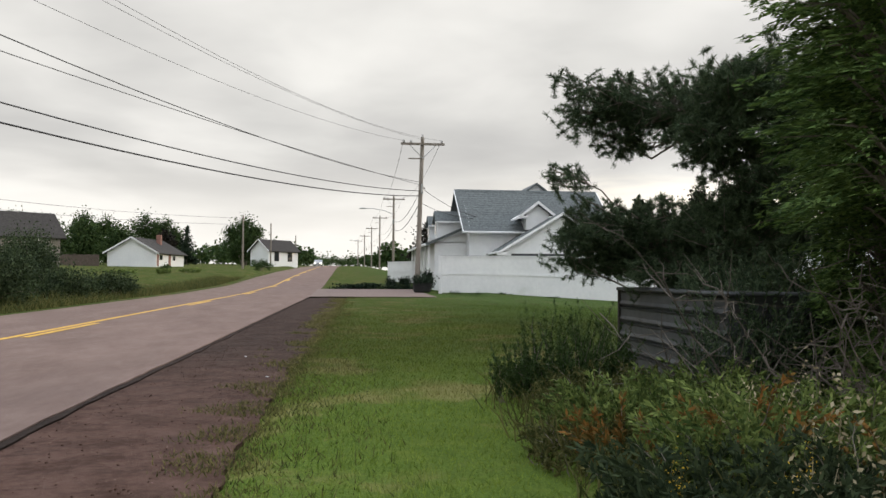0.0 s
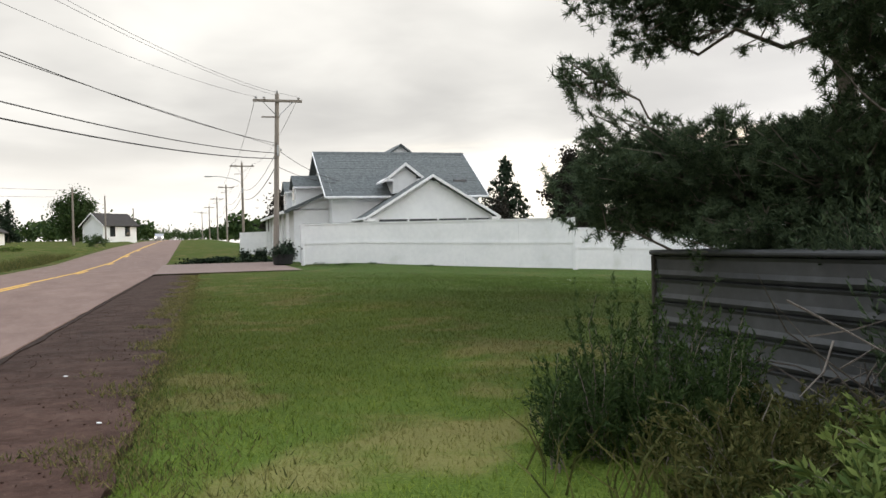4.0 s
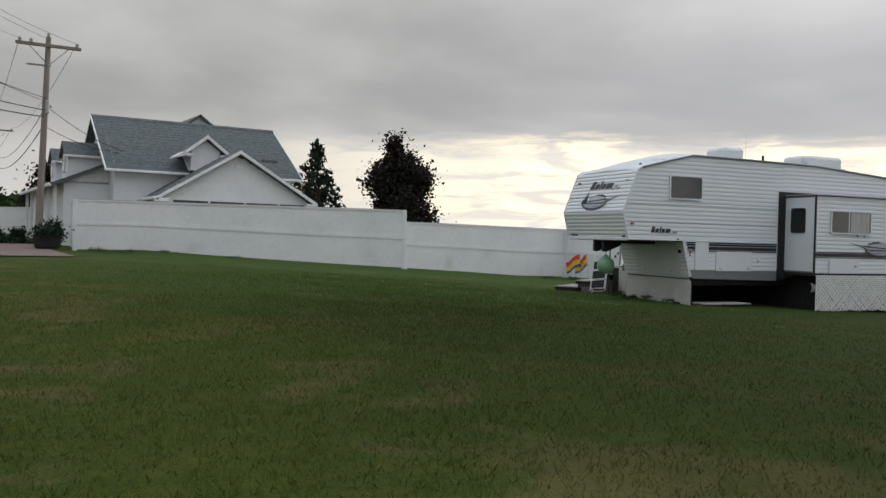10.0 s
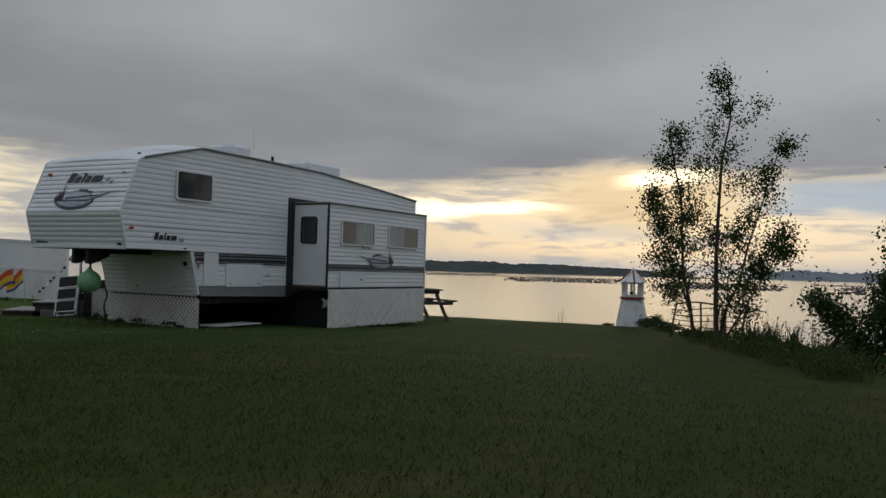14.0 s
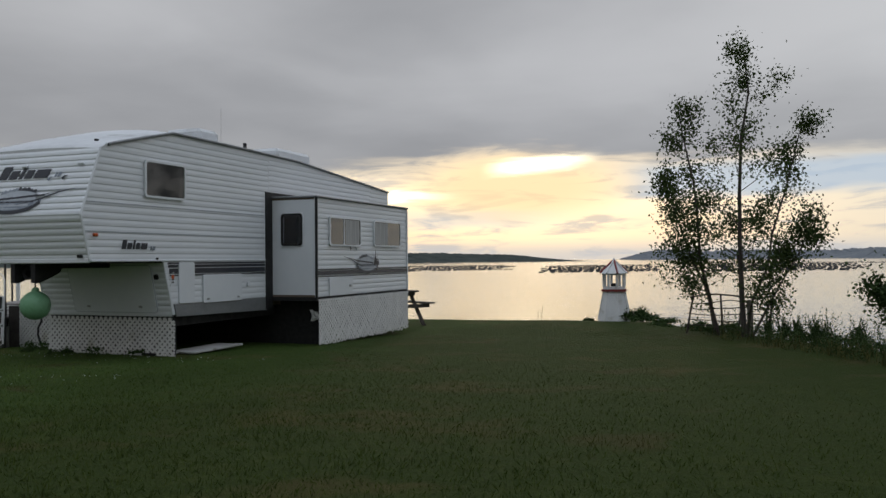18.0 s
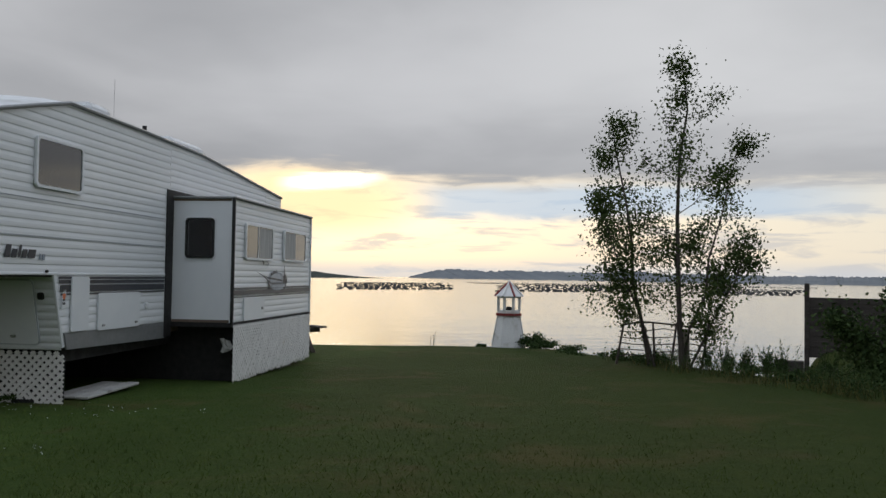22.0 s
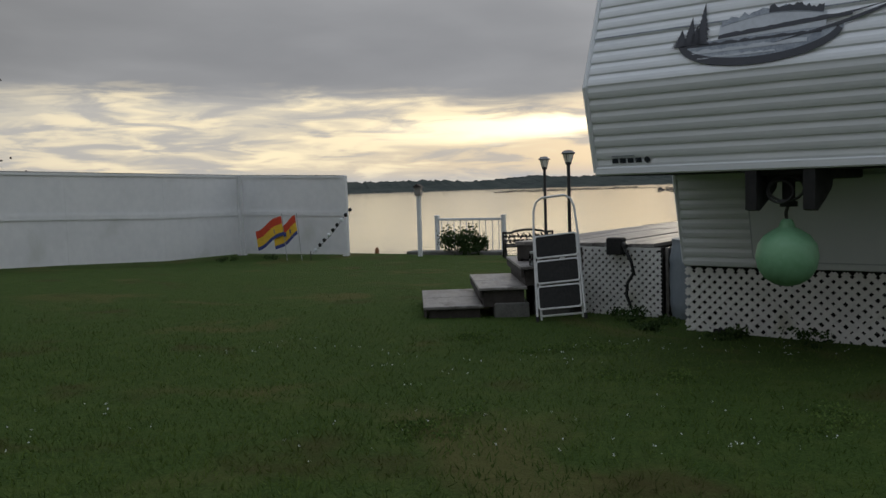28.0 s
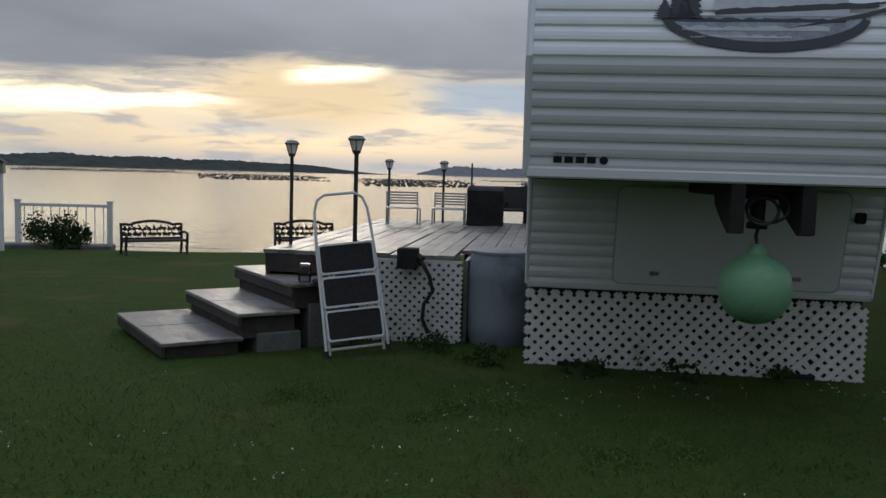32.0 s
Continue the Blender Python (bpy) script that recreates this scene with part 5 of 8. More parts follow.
    part("slide_rear_wall", Geo().box(8.17, -0.844, 0.781, 8.20, 0.05, 2.419), PANEL, s)
    hole, edge = [(-0.59, 1.655), (-0.231, 1.655), (-0.231, 2.155), (-0.59, 2.155)], [(-0.844, 0.781), (0.05, 0.781), (0.05, 2.419), (-0.844, 2.419)]
    end = Geo().add([(u, v, z) for u in (4.30, 4.33) for v, z in edge + hole], [f for k in range(4) for f in ((k, (k + 1) % 4, 4 + (k + 1) % 4, 4 + k), (8 + k, 12 + k, 12 + (k + 1) % 4, 8 + (k + 1) % 4), (4 + k, 4 + (k + 1) % 4, 12 + (k + 1) % 4, 12 + k), (k, 8 + k, 8 + (k + 1) % 4, (k + 1) % 4))])
    part("slide_end_wall", end, PANEL, s, "smooth white end wall with a window")
    sk = side_skin([(4.31, 0.7), (8.20, 0.7), (8.20, 2.46), (4.31, 2.46)], 0.745, 2.45, -0.876, -1)
    part("slide_skin", sk, ALU, s)
    part("slide_roof", Geo().box(4.27, -0.92, 2.45, 8.23, 0.0, 2.485, 0.012), GREY_SKIRT, s)
    for u in (4.30, 8.20):
        part("slide_corner", Geo().box(u - 0.022, -0.905, 0.735, u + 0.022, -0.865, 2.455, 0.008), BLACK_RUBBER if u < 5 else PANEL, s)
    part("wall_gap", Geo().box(4.09, -0.02, 0.55, 4.298, -0.008, 2.56).box(4.298, -0.02, 2.45, 8.30, -0.008, 2.56), BLACK_RUBBER, s, "black rubber seal round the slide-out")
    part("slide_floor_edge", Geo().box(4.29, -0.89, 0.68, 8.21, 0.02, 0.745), SHADE_BOARD, s)
    # end window faces the front of the trailer
    w = part("end_window", ring(rounded(0.42, 0.56, 0.06), rounded(0.36, 0.50, 0.05), -0.025, 0.0), BLACK_RUBBER, s, "black-framed window in the slide-out end", at=pose(4.30, -0.41, 1.905, 0, 0, -90))
    pane = part("pane", Geo().prism(rounded(0.37, 0.51, 0.05), -0.012, -0.004, "y"), SEE_THROUGH, w)
    pane.visible_shadow = False
    part("frame", ring(rounded(0.46, 0.60, 0.07), rounded(0.42, 0.56, 0.06), -0.012, 0.0), PANEL, w)
    window(s, 4.73, 5.96, 1.625, 2.15, -0.888, -1, -0.06, True)
    window(s, 6.54, 7.82, 1.635, 2.15, -0.888, -1, 0.0, True, mirrored=True)
    for a, b in ((1.225, 1.205), (1.19, 1.12), (1.10, 1.085)):
        part("stripe", Geo().box(4.33, -0.8935, b, 8.18, -0.8905, a), DECAL_DARK, s, "dark navy stripe")
    hatch = part("water_heater_door", Geo().prism(rounded(0.9, 0.32, 0.03), -0.905, -0.888, "y"), PANEL, s, at=pose(5.18, 0, 0.91))
    part("latch", Geo().box(0.3, -0.92, -0.02, 0.36, -0.9, 0.02, 0.006), GALV, hatch)
    scenery(s, pose(6.75, -0.8965, 1.14), 0.95, -1)
    # roof things
    for u, w_, h in ((3.27, 0.56, 0.33), (5.98, 1.25, 0.29)):
        cov = part("roof_vent_cover" if u < 4 else "air_conditioner", Geo().box(u - w_ / 2, 0.52, 3.05, u + w_ / 2, 1.22, 3.22 + h, 0.06), ROOF_SKIN, tr, "white moulded roof cover")
        part("cover_base", Geo().box(u - w_ / 2 - 0.05, 0.47, 3.05, u + w_ / 2 + 0.05, 1.27, 3.235, 0.01), GREY_SKIRT, cov)
    for u, v, h in ((0.55, 0.35, 0.05), (3.6, 0.35, 0.05), (3.77, 0.18, 0.14)):
        part("roof_pipe", Geo().tube([(u, v, table(cap, u) - 0.03), (u, v, table(cap, u) + h)], 0.03, 8), SHADE_BOARD, tr)
    part("antenna", Geo().tube([(3.55, 0.5, 3.2), (3.55, 0.5, 3.95)], 0.0025, 5), GALV, tr)
    return tr


def scenery(parent, m, k, side_way=1):
    """The printed lake scene: a crescent of dark water under pale bands, firs and a wooded far shore, one long sweep to the side."""
    r = random.Random(5)

    def flat(pts, lift, mat, label=""):
        part("decal", Geo().prism([(x * k * side_way, z * k) for x, z in pts], -lift - 0.0012, -lift, "y"), mat, parent, label, at=m)

    def ribbon(x0, x1, z, tall, rag):
        n = 22
        xs = [x0 + (x1 - x0) * i / n for i in range(n + 1)]
        return [(x, z(x)) for x in xs] + [(x, z(x) + tall(x) + r.uniform(0, rag)) for x in reversed(xs)]

    body = [(0.50 + 0.50 * math.cos(a), 0.17 + 0.20 * math.sin(a)) for a in np.linspace(math.pi, 2 * math.pi, 22)]
    flat(body, -0.0005, DECAL_GREY, "printed lake scene in greys")
    crescent = [(0.50 + 0.50 * math.cos(a), 0.17 + 0.20 * math.sin(a)) for a in np.linspace(math.pi, 1.95 * math.pi, 22)]
    crescent += [(0.50 + 0.47 * math.cos(a), 0.19 + 0.165 * math.sin(a)) for a in np.linspace(1.95 * math.pi, math.pi, 22)]
    flat(crescent, 0.0012, DECAL_DARK)
    flat(ribbon(0.10, 0.80, lambda x: 0.085, lambda x: 0.014, 0.018), 0.0012, DECAL_PALE)
    flat(ribbon(0.14, 0.62, lambda x: 0.045, lambda x: 0.008, 0.010), 0.0012, DECAL_PALE)
    flat(ribbon(0.05, 0.88, lambda x: 0.135, lambda x: 0.012, 0.014), 0.0012, DECAL_DARK)
    flat(ribbon(0.26, 0.90, lambda x: 0.17, lambda x: 0.10 + 0.05 * math.sin((x - 0.26) * 4.9), 0.0), 0.0, DECAL_PALE)
    flat(ribbon(0.27, 0.88, lambda x: 0.255 + 0.05 * math.sin((x - 0.26) * 4.9), lambda x: 0.022, 0.035), 0.0014, DECAL_GREY)
    flat(ribbon(0.56, 0.88, lambda x: 0.262 + 0.05 * math.sin((x - 0.26) * 4.9), lambda x: 0.022, 0.035), 0.0028, DECAL_DARK)
    flat(ribbon(0.26, 1.04, lambda x: 0.175 + 0.06 * (x - 0.26), lambda x: 0.022, 0.012), 0.0028, DECAL_DARK)
    for x, h in ((0.015, 0.11), (0.075, 0.19), (0.15, 0.27), (0.115, 0.13)):
        side = [(0.062 * (1 - j / 8.6) * (1.0 if e == 0 else 0.5), 0.15 + h * (j + 0.75 * e) / 8) for j in range(8) for e in (0, 1)]
        outline = [(x + a * r.uniform(0.85, 1.15), z) for a, z in side] + [(x, 0.15 + h * 1.12)] + [(x - a * r.uniform(0.85, 1.15), z) for a, z in reversed(side)]
        g = Geo().prism([(a * k * side_way, z * k) for a, z in outline], -0.0062, -0.0045, "y")
        part("decal", g, DECAL_DARK, parent, at=m)
    flat([(0.60, 0.10), (0.98, 0.19), (1.25, 0.275), (1.58, 0.325), (1.25, 0.255), (0.98, 0.165)], 0.0030, DECAL_DARK)
    flat([(0.70, 0.20), (1.02, 0.245), (1.30, 0.29), (1.02, 0.232)], 0.0030, DECAL_DARK)
    for x, z in ((0.98, 0.46), (1.22, 0.47)):
        flat([(x, z), (x + 0.06, z + 0.04), (x + 0.11, z + 0.03), (x + 0.06, z + 0.015), (x + 0.05, z - 0.03)], 0.001, DECAL_GREY if x < 1.1 else DECAL_DARK)


build_trailer()
front_lattice = thing("lattice_skirt", TRAILER_AT, "white diamond lattice skirt below the camper front", "lattice", "lattice skirts")
lattice(front_lattice, 0.0, WIDE, -0.05, 0.545, pose(1.69, WIDE, 0.0, 0, 0, -90), ragged=0.03)
# Black sheet added so the lattice holes look into shade.
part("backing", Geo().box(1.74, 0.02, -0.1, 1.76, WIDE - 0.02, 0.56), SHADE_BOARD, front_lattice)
side_lattice = thing("lattice_skirt", TRAILER_AT, "white diamond lattice skirt under the slide-out", "lattice", "lattice skirts")
lattice(side_lattice, 4.36, 8.21, -0.10, 0.70, pose(0, -0.90, 0.0), ragged=0.05)
lattice(side_lattice, 0.0, 0.9, -0.06, 0.70, pose(8.21, -0.9, 0.0, 0, 0, 90))

# Black boards added so the space under the camper reads as deep shade.
shade = thing("underbody_shade_boards", TRAILER_AT, "black boards added to darken the space under the camper", "skirt")
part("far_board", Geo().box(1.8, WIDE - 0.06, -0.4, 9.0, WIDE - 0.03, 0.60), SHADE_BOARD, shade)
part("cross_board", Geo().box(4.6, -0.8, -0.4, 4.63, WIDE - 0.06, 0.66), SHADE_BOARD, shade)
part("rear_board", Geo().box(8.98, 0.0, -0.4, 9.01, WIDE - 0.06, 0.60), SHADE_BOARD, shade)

buoy = thing("buoy", TRAILER_AT @ pose(0.25, 1.12, 0.80) @ Matrix.Scale(0.88, 4), "faded green round buoy hanging from the hitch", "buoy")
part("float", Geo().turned([(0.02, -0.222), (0.09, -0.205), (0.16, -0.16), (0.205, -0.09), (0.222, 0.0), (0.205, 0.09), (0.16, 0.155), (0.10, 0.195), (0.06, 0.215), (0.045, 0.26), (0.03, 0.275)], 28), BUOY, buoy, smooth=True)
part("rope", Geo().tube([(0, 0, 0.26), (0.01, 0.01, 0.32), (0.02, -0.01, 0.40), (0.035, 0.0, 0.50)], 0.012, 6), ROPE, buoy)


# ---- deck beside the trailer ----
DECK_WOOD = material("weathered_deck_boards", (0.145, 0.132, 0.125), (0.27, 0.255, 0.245), 3.0, 0.42, 0, 0.5, 40.0, spread=0.2, stain=(0.075, 0.066, 0.06), stain_scale=3.2, stain_at=(0.56, 0.70), stretch=(0.35, 1, 1))
DARK_WOOD = material("dark_stained_timber", (0.035, 0.03, 0.028), (0.06, 0.052, 0.048), 6.0, 0.85, 0, 0.4, 50.0, stretch=(0.3, 1, 1))
CONCRETE = material("grey_concrete_block", (0.105, 0.105, 0.10), (0.17, 0.17, 0.16), 6.0, 0.95, 0, 0.6, 70.0)
WHITE_METAL = plain("white_enamelled_steel", (0.72, 0.73, 0.74), 0.35, stain=(0.30, 0.20, 0.14), stain_scale=7.0, stain_at=(0.70, 0.78))
RUBBER_TREAD = material("black_ribbed_tread", (0.014, 0.014, 0.015), (0.024, 0.024, 0.025), 30.0, 0.85, 0, 0.5, 140.0)
BARREL = material("grey_blue_plastic_barrel", (0.19, 0.225, 0.26), (0.23, 0.265, 0.30), 2.0, 0.55, 0, 0.12, 25.0, stain=(0.13, 0.15, 0.17), stain_scale=3.0)
BLACK_METAL = plain("black_cast_metal", (0.014, 0.013, 0.013), 0.55)
BLACK_CLOTH = material("black_furniture_cover", (0.010, 0.010, 0.011), (0.02, 0.02, 0.021), 4.0, 0.9, 0, 0.5, 18.0)
SILVER = plain("silver_chair_tube", (0.45, 0.46, 0.48), 0.35, 0.6)
LAMP_GLASS = glass_material("lantern_glass", (0.62, 0.60, 0.54), 0.2)
LAMP_DARK = plain("dark_lamp_post", (0.03, 0.03, 0.032), 0.5)
LAMP_CAP = plain("grey_lantern_cap", (0.22, 0.22, 0.22), 0.4, 0.4)
DECK_Z = 0.69
PALE_BOARD = material("pale_weathered_boards", (0.34, 0.34, 0.33), (0.46, 0.46, 0.45), 4.0, 0.8, 0, 0.3, 40.0, stain=(0.22, 0.21, 0.19), stain_scale=3.0)

deck = thing("deck", TRAILER_AT, "weathered grey wooden deck with a white lattice side", "deck")
DECK_U0, DECK_U1, DECK_V0, DECK_V1 = 2.46, 7.75, 2.44, 4.62
n_boards = 16
board_rng = random.Random(14)
for i in range(n_boards):
    a = DECK_V0 + (DECK_V1 - DECK_V0) * i / n_boards
    b = DECK_V0 + (DECK_V1 - DECK_V0) * (i + 1) / n_boards
    # boards run along the camper; those beside it start farther back
    u0 = DECK_U0 - 0.02 + board_rng.uniform(-0.012, 0.012) if a > 2.85 else 3.05
    cut = board_rng.uniform(4.2, 6.0)
    for p, q in ((u0, cut - 0.004), (cut + 0.004, DECK_U1)):
        lift = board_rng.uniform(-0.006, 0.006)
        part("board", Geo().box(p, a + 0.003, DECK_Z - 0.036 + lift, q, b - 0.003, DECK_Z + lift, 0.003), DECK_WOOD, deck)
part("rim_joist", Geo().box(DECK_U0 - 0.01, 2.95, DECK_Z - 0.19, DECK_U0 + 0.03, DECK_V1 - 0.02, DECK_Z - 0.04), DARK_WOOD, deck)
part("rim_joist", Geo().box(DECK_U0, DECK_V1 - 0.06, DECK_Z - 0.22, DECK_U1, DECK_V1 - 0.02, DECK_Z - 0.04), DARK_WOOD, deck)
part("rim_joist", Geo().box(DECK_U1 - 0.04, DECK_V0, DECK_Z - 0.22, DECK_U1, DECK_V1 - 0.02, DECK_Z - 0.04), DARK_WOOD, deck)
for u in (2.62, 4.0, 5.9, 7.6):
    for v in (3.0, 4.5):
        part("post", Geo().box(u - 0.045, v - 0.045, -0.35, u + 0.045, v + 0.045, DECK_Z - 0.04), DARK_WOOD, deck)
# Added black boards make the shade below the deck.
part("backing_board", Geo().box(2.49, 2.94, -0.1, 2.52, 4.3, DECK_Z - 0.05), SHADE_BOARD, deck, "dark boards added as shade behind the lattice")
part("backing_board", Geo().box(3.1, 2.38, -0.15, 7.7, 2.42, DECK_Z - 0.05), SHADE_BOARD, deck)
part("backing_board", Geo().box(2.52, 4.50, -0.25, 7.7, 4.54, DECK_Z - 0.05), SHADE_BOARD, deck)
deck_lattice = part("lattice_panel", Geo().box(0.0, 0.0, DECK_Z - 0.06, 1.13, 0.02, DECK_Z - 0.036), LATTICE, deck, "white diamond lattice", at=pose(2.43, 4.05, 0, 0, 0, -90))
lattice(deck_lattice, 0.0, 1.13, -0.05, DECK_Z - 0.05, pose(0, 0, 0), 0.056, 0.033, 0.02)
part("side_board", Geo().box(2.53, 2.88, -0.1, 3.05, 2.91, DECK_Z - 0.04), DECK_WOOD, deck)

# steps down to the lawn, on the side away from the camper
stairs = thing("deck_steps", pose(17.5, 32.2, 0, 0, 0, 31), "weathered wooden steps over dark filler boxes leading to the deck", "steps")
for i, (v0, v1, z, u0, u1) in enumerate(((-0.06, 0.55, 0.10, 0.20, 1.66), (-0.52, -0.02, 0.275, 0.22, 1.62), (-0.96, -0.46, 0.475, 0.26, 1.62))):
    for k in range(2):
        w = (u1 - u0) / 2
        part("tread", Geo().box(u0 + k * w + 0.006, v0, z - 0.03, u0 + (k + 1) * w - 0.006, v1, z, 0.005), DECK_WOOD, stairs)
    # Dark box and front strip stand in for the open shade below the tread.
    part("shade_box", Geo().box(u0 + 0.05, v0 + 0.03, -0.08 if i == 0 else z - 0.20, u1 - 0.02, v1 - 0.05, z - 0.04), DARK_WOOD, stairs, "dark box filling the shaded space under the tread")
    part("tread_shade_strip", Geo().box(u0 + 0.01, v1 - 0.035, z - 0.105, u1 - 0.01, v1 - 0.005, z - 0.031, 0.004), DARK_WOOD, stairs)
    if i:
        part("block", Geo().box(u0 + 0.02, v0 - 0.02, -0.10, u0 + 0.40, v1 - 0.16, z - 0.165, 0.01), CONCRETE, stairs, "grey concrete block")
part("landing_box", Geo().box(0.42, -1.5, -0.05, 1.5, -0.97, DECK_Z - 0.045), DARK_WOOD, stairs, "dark timber box beside the deck")


# ---- folding step ladder leaning on the deck ----
def step_ladder():
    lad = thing("step_ladder", pose(17.66, 31.39, 0.0, 0, 0, -90 + 12), "folded white step ladder with black treads", "step ladder")
    tilt = pose(0, 0, 0, -17, -6, 0)
    hw = 0.235
    part("front_frame", Geo().tube([(-hw, 0, 0.0), (-hw + 0.015, 0, 0.86), (-hw + 0.03, 0, 1.12), (-hw + 0.06, 0, 1.21), (-hw + 0.12, 0, 1.25), (hw - 0.12, 0, 1.25), (hw - 0.06, 0, 1.21), (hw - 0.03, 0, 1.12), (hw - 0.015, 0, 0.86), (hw, 0, 0.0)], 0.0115, 8), WHITE_METAL, lad, smooth=True, at=tilt)
    part("rear_frame", Geo().tube([(-hw + 0.03, 0.05, 0.02), (-hw + 0.04, 0.05, 0.80)], 0.011, 8).tube([(hw - 0.03, 0.05, 0.02), (hw - 0.04, 0.05, 0.80)], 0.011, 8).tube([(-hw + 0.03, 0.05, 0.06), (hw - 0.03, 0.05, 0.06)], 0.011, 8), WHITE_METAL, lad, smooth=True, at=tilt)
    for z in (0.13, 0.385, 0.64):
        st = part("step", ring(rounded(2 * hw - 0.04, 0.235, 0.03), rounded(2 * hw - 0.07, 0.205, 0.02), -0.02, 0.005), WHITE_METAL, lad, at=tilt @ pose(0, 0, z + 0.1))
        part("tread", Geo().prism(rounded(2 * hw - 0.065, 0.21, 0.02), -0.014, 0.0, "y"), RUBBER_TREAD, st, "black ribbed tread")
    for s in (-1, 1):
        part("foot", Geo().tube([(s * hw, 0, -0.005), (s * hw, 0, 0.05)], 0.018, 8), BLACK_RUBBER, lad, at=tilt)
    return lad


step_ladder()

barrel = thing("barrel", pose(18.47, 30.25, -0.06), "grey-blue plastic barrel standing by the deck", "barrel")
part("body", Geo().turned([(0.25, 0.0), (0.27, 0.03), (0.285, 0.14), (0.295, 0.2), (0.285, 0.24), (0.297, 0.40), (0.285, 0.55), (0.293, 0.6), (0.28, 0.66), (0.262, 0.76), (0.255, 0.79)], 32), BARREL, barrel, smooth=True)
part("rim", Geo().turned([(0.245, 0.775), (0.268, 0.78), (0.268, 0.80), (0.245, 0.805)], 32), BARREL, barrel, smooth=True)

meter = thing("hose_box", TRAILER_AT @ pose(2.36, 3.36, 0.585), "black box with a dark hose on the deck edge", "hose box")
part("case", Geo().box(-0.06, -0.085, 0.0, 0.06, 0.085, 0.17, 0.012), BLACK_CLOTH, meter)
part("hose", Geo().tube([(-0.03, -0.1, 0.10), (-0.06, -0.13, 0.05), (-0.07, -0.19, -0.05), (-0.07, -0.22, -0.17), (-0.07, -0.15, -0.28), (-0.07, -0.14, -0.40), (-0.07, -0.19, -0.52)], 0.016, 8), BLACK_RUBBER, meter, smooth=True)
part("coupling", Geo().tube([(-0.02, -0.085, 0.11), (-0.04, -0.125, 0.08)], 0.03, 8), BLACK_METAL, meter)


# ---- solar lanterns on poles ----
def lantern(x, y, z0, top, k=1.0):
    lan = thing("solar_lantern", pose(x, y, z0), "solar lantern with a glass head on a dark pole", "lantern", "solar lanterns on the deck")
    h = top - z0
    part("pole", Geo().tube([(0, 0, -0.02), (0, 0, h - 0.12)], 0.02 * k, 10), LAMP_DARK, lan, smooth=True)
    part("glass", Geo().turned([(0.03 * k, h - 0.13), (0.062 * k, h - 0.035)], 12), LAMP_GLASS, lan, "pale frosted glass head")
    for a in range(4):
        c, s = math.cos(a * math.pi / 2), math.sin(a * math.pi / 2)
        part("rib", Geo().tube([(0.032 * k * c, 0.032 * k * s, h - 0.135), (0.066 * k * c, 0.066 * k * s, h - 0.03)], 0.004, 5), LAMP_CAP, lan)
    part("cap", Geo().turned([(0.075 * k, h - 0.04), (0.08 * k, h - 0.03), (0.05 * k, h - 0.005), (0.02 * k, h)], 12), LAMP_CAP, lan)
    part("collar", Geo().turned([(0.026 * k, h - 0.15), (0.034 * k, h - 0.14), (0.034 * k, h - 0.12)], 10), LAMP_DARK, lan)
    return lan


lantern(19.10, 32.12, DECK_Z, 1.63, 0.85)
lantern(18.14, 31.47, -0.03, 1.65, 0.9)
lantern(23.20, 31.38, DECK_Z, 1.55, 0.85)
lantern(23.26, 30.62, DECK_Z, 1.55, 0.85)


# ---- furniture on the deck ----
def slat_chair(x, y, turn):
    ch = thing("patio_chair", pose(x, y, DECK_Z, 0, 0, turn), "silver tube patio chair with a slatted back", "chair", "patio chairs on the deck")
    w = 0.21
    for s in (-1, 1):
        part("side_tube", Geo().tube([(s * w, -0.2, 0), (s * w, -0.2, 0.21), (s * w, 0.14, 0.22), (s * w, 0.2, 0.42)], 0.011, 8), SILVER, ch, smooth=True)
        part("rear_leg", Geo().tube([(s * w, 0.16, 0.0), (s * w, 0.12, 0.22)], 0.011, 8), SILVER, ch)
    for i in range(5):
        part("back_slat", Geo().box(-w, 0.145 + i * 0.011, 0.255 + i * 0.036, w, 0.157 + i * 0.011, 0.277 + i * 0.036), SILVER, ch)
    part("seat", Geo().box(-w, -0.2, 0.205, w, 0.14, 0.222, 0.006), SILVER, ch)
    return ch


slat_chair(22.75, 31.17, -84)
slat_chair(22.78, 30.55, -96)
for (bx, by, w, d, h, turn) in ((22.9, 30.05, 0.48, 0.45, 0.50, -8), (23.4, 29.15, 0.5, 0.5, 0.52, 12)):
    bo = thing("covered_chair", pose(bx, by, DECK_Z, 0, 0, turn), "patio chair under a fitted black cover", "chair", "covered chairs on the deck")
    part("cover", Geo().prism([(-d / 2, 0), (d / 2, 0), (d / 2, h), (d / 2 - 0.06, h + 0.03), (-d / 2 + 0.1, h + 0.01), (-d / 2, h - 0.03)], -w / 2, w / 2, "y"), BLACK_CLOTH, bo)
    part("hem", Geo().box(-d / 2 - 0.008, -w / 2 - 0.008, 0.0, d / 2 + 0.008, w / 2 + 0.008, 0.03, 0.008), BLACK_CLOTH, bo)
arm = thing("lounge_chair", pose(23.6, 29.55, DECK_Z, 0, 0, 0), "dark metal lounge chair on the deck", "chair")
part("arm_rest", Geo().tube([(-0.2, 0.28, 0.0), (-0.2, 0.28, 0.22), (-0.1, 0.27, 0.27), (0.15, 0.2, 0.22), (0.3, 0.1, 0.30)], 0.014, 6), BLACK_METAL, arm, smooth=True)
part("seat", Geo().box(-0.2, -0.25, 0.17, 0.3, 0.25, 0.2, 0.01), BLACK_METAL, arm)
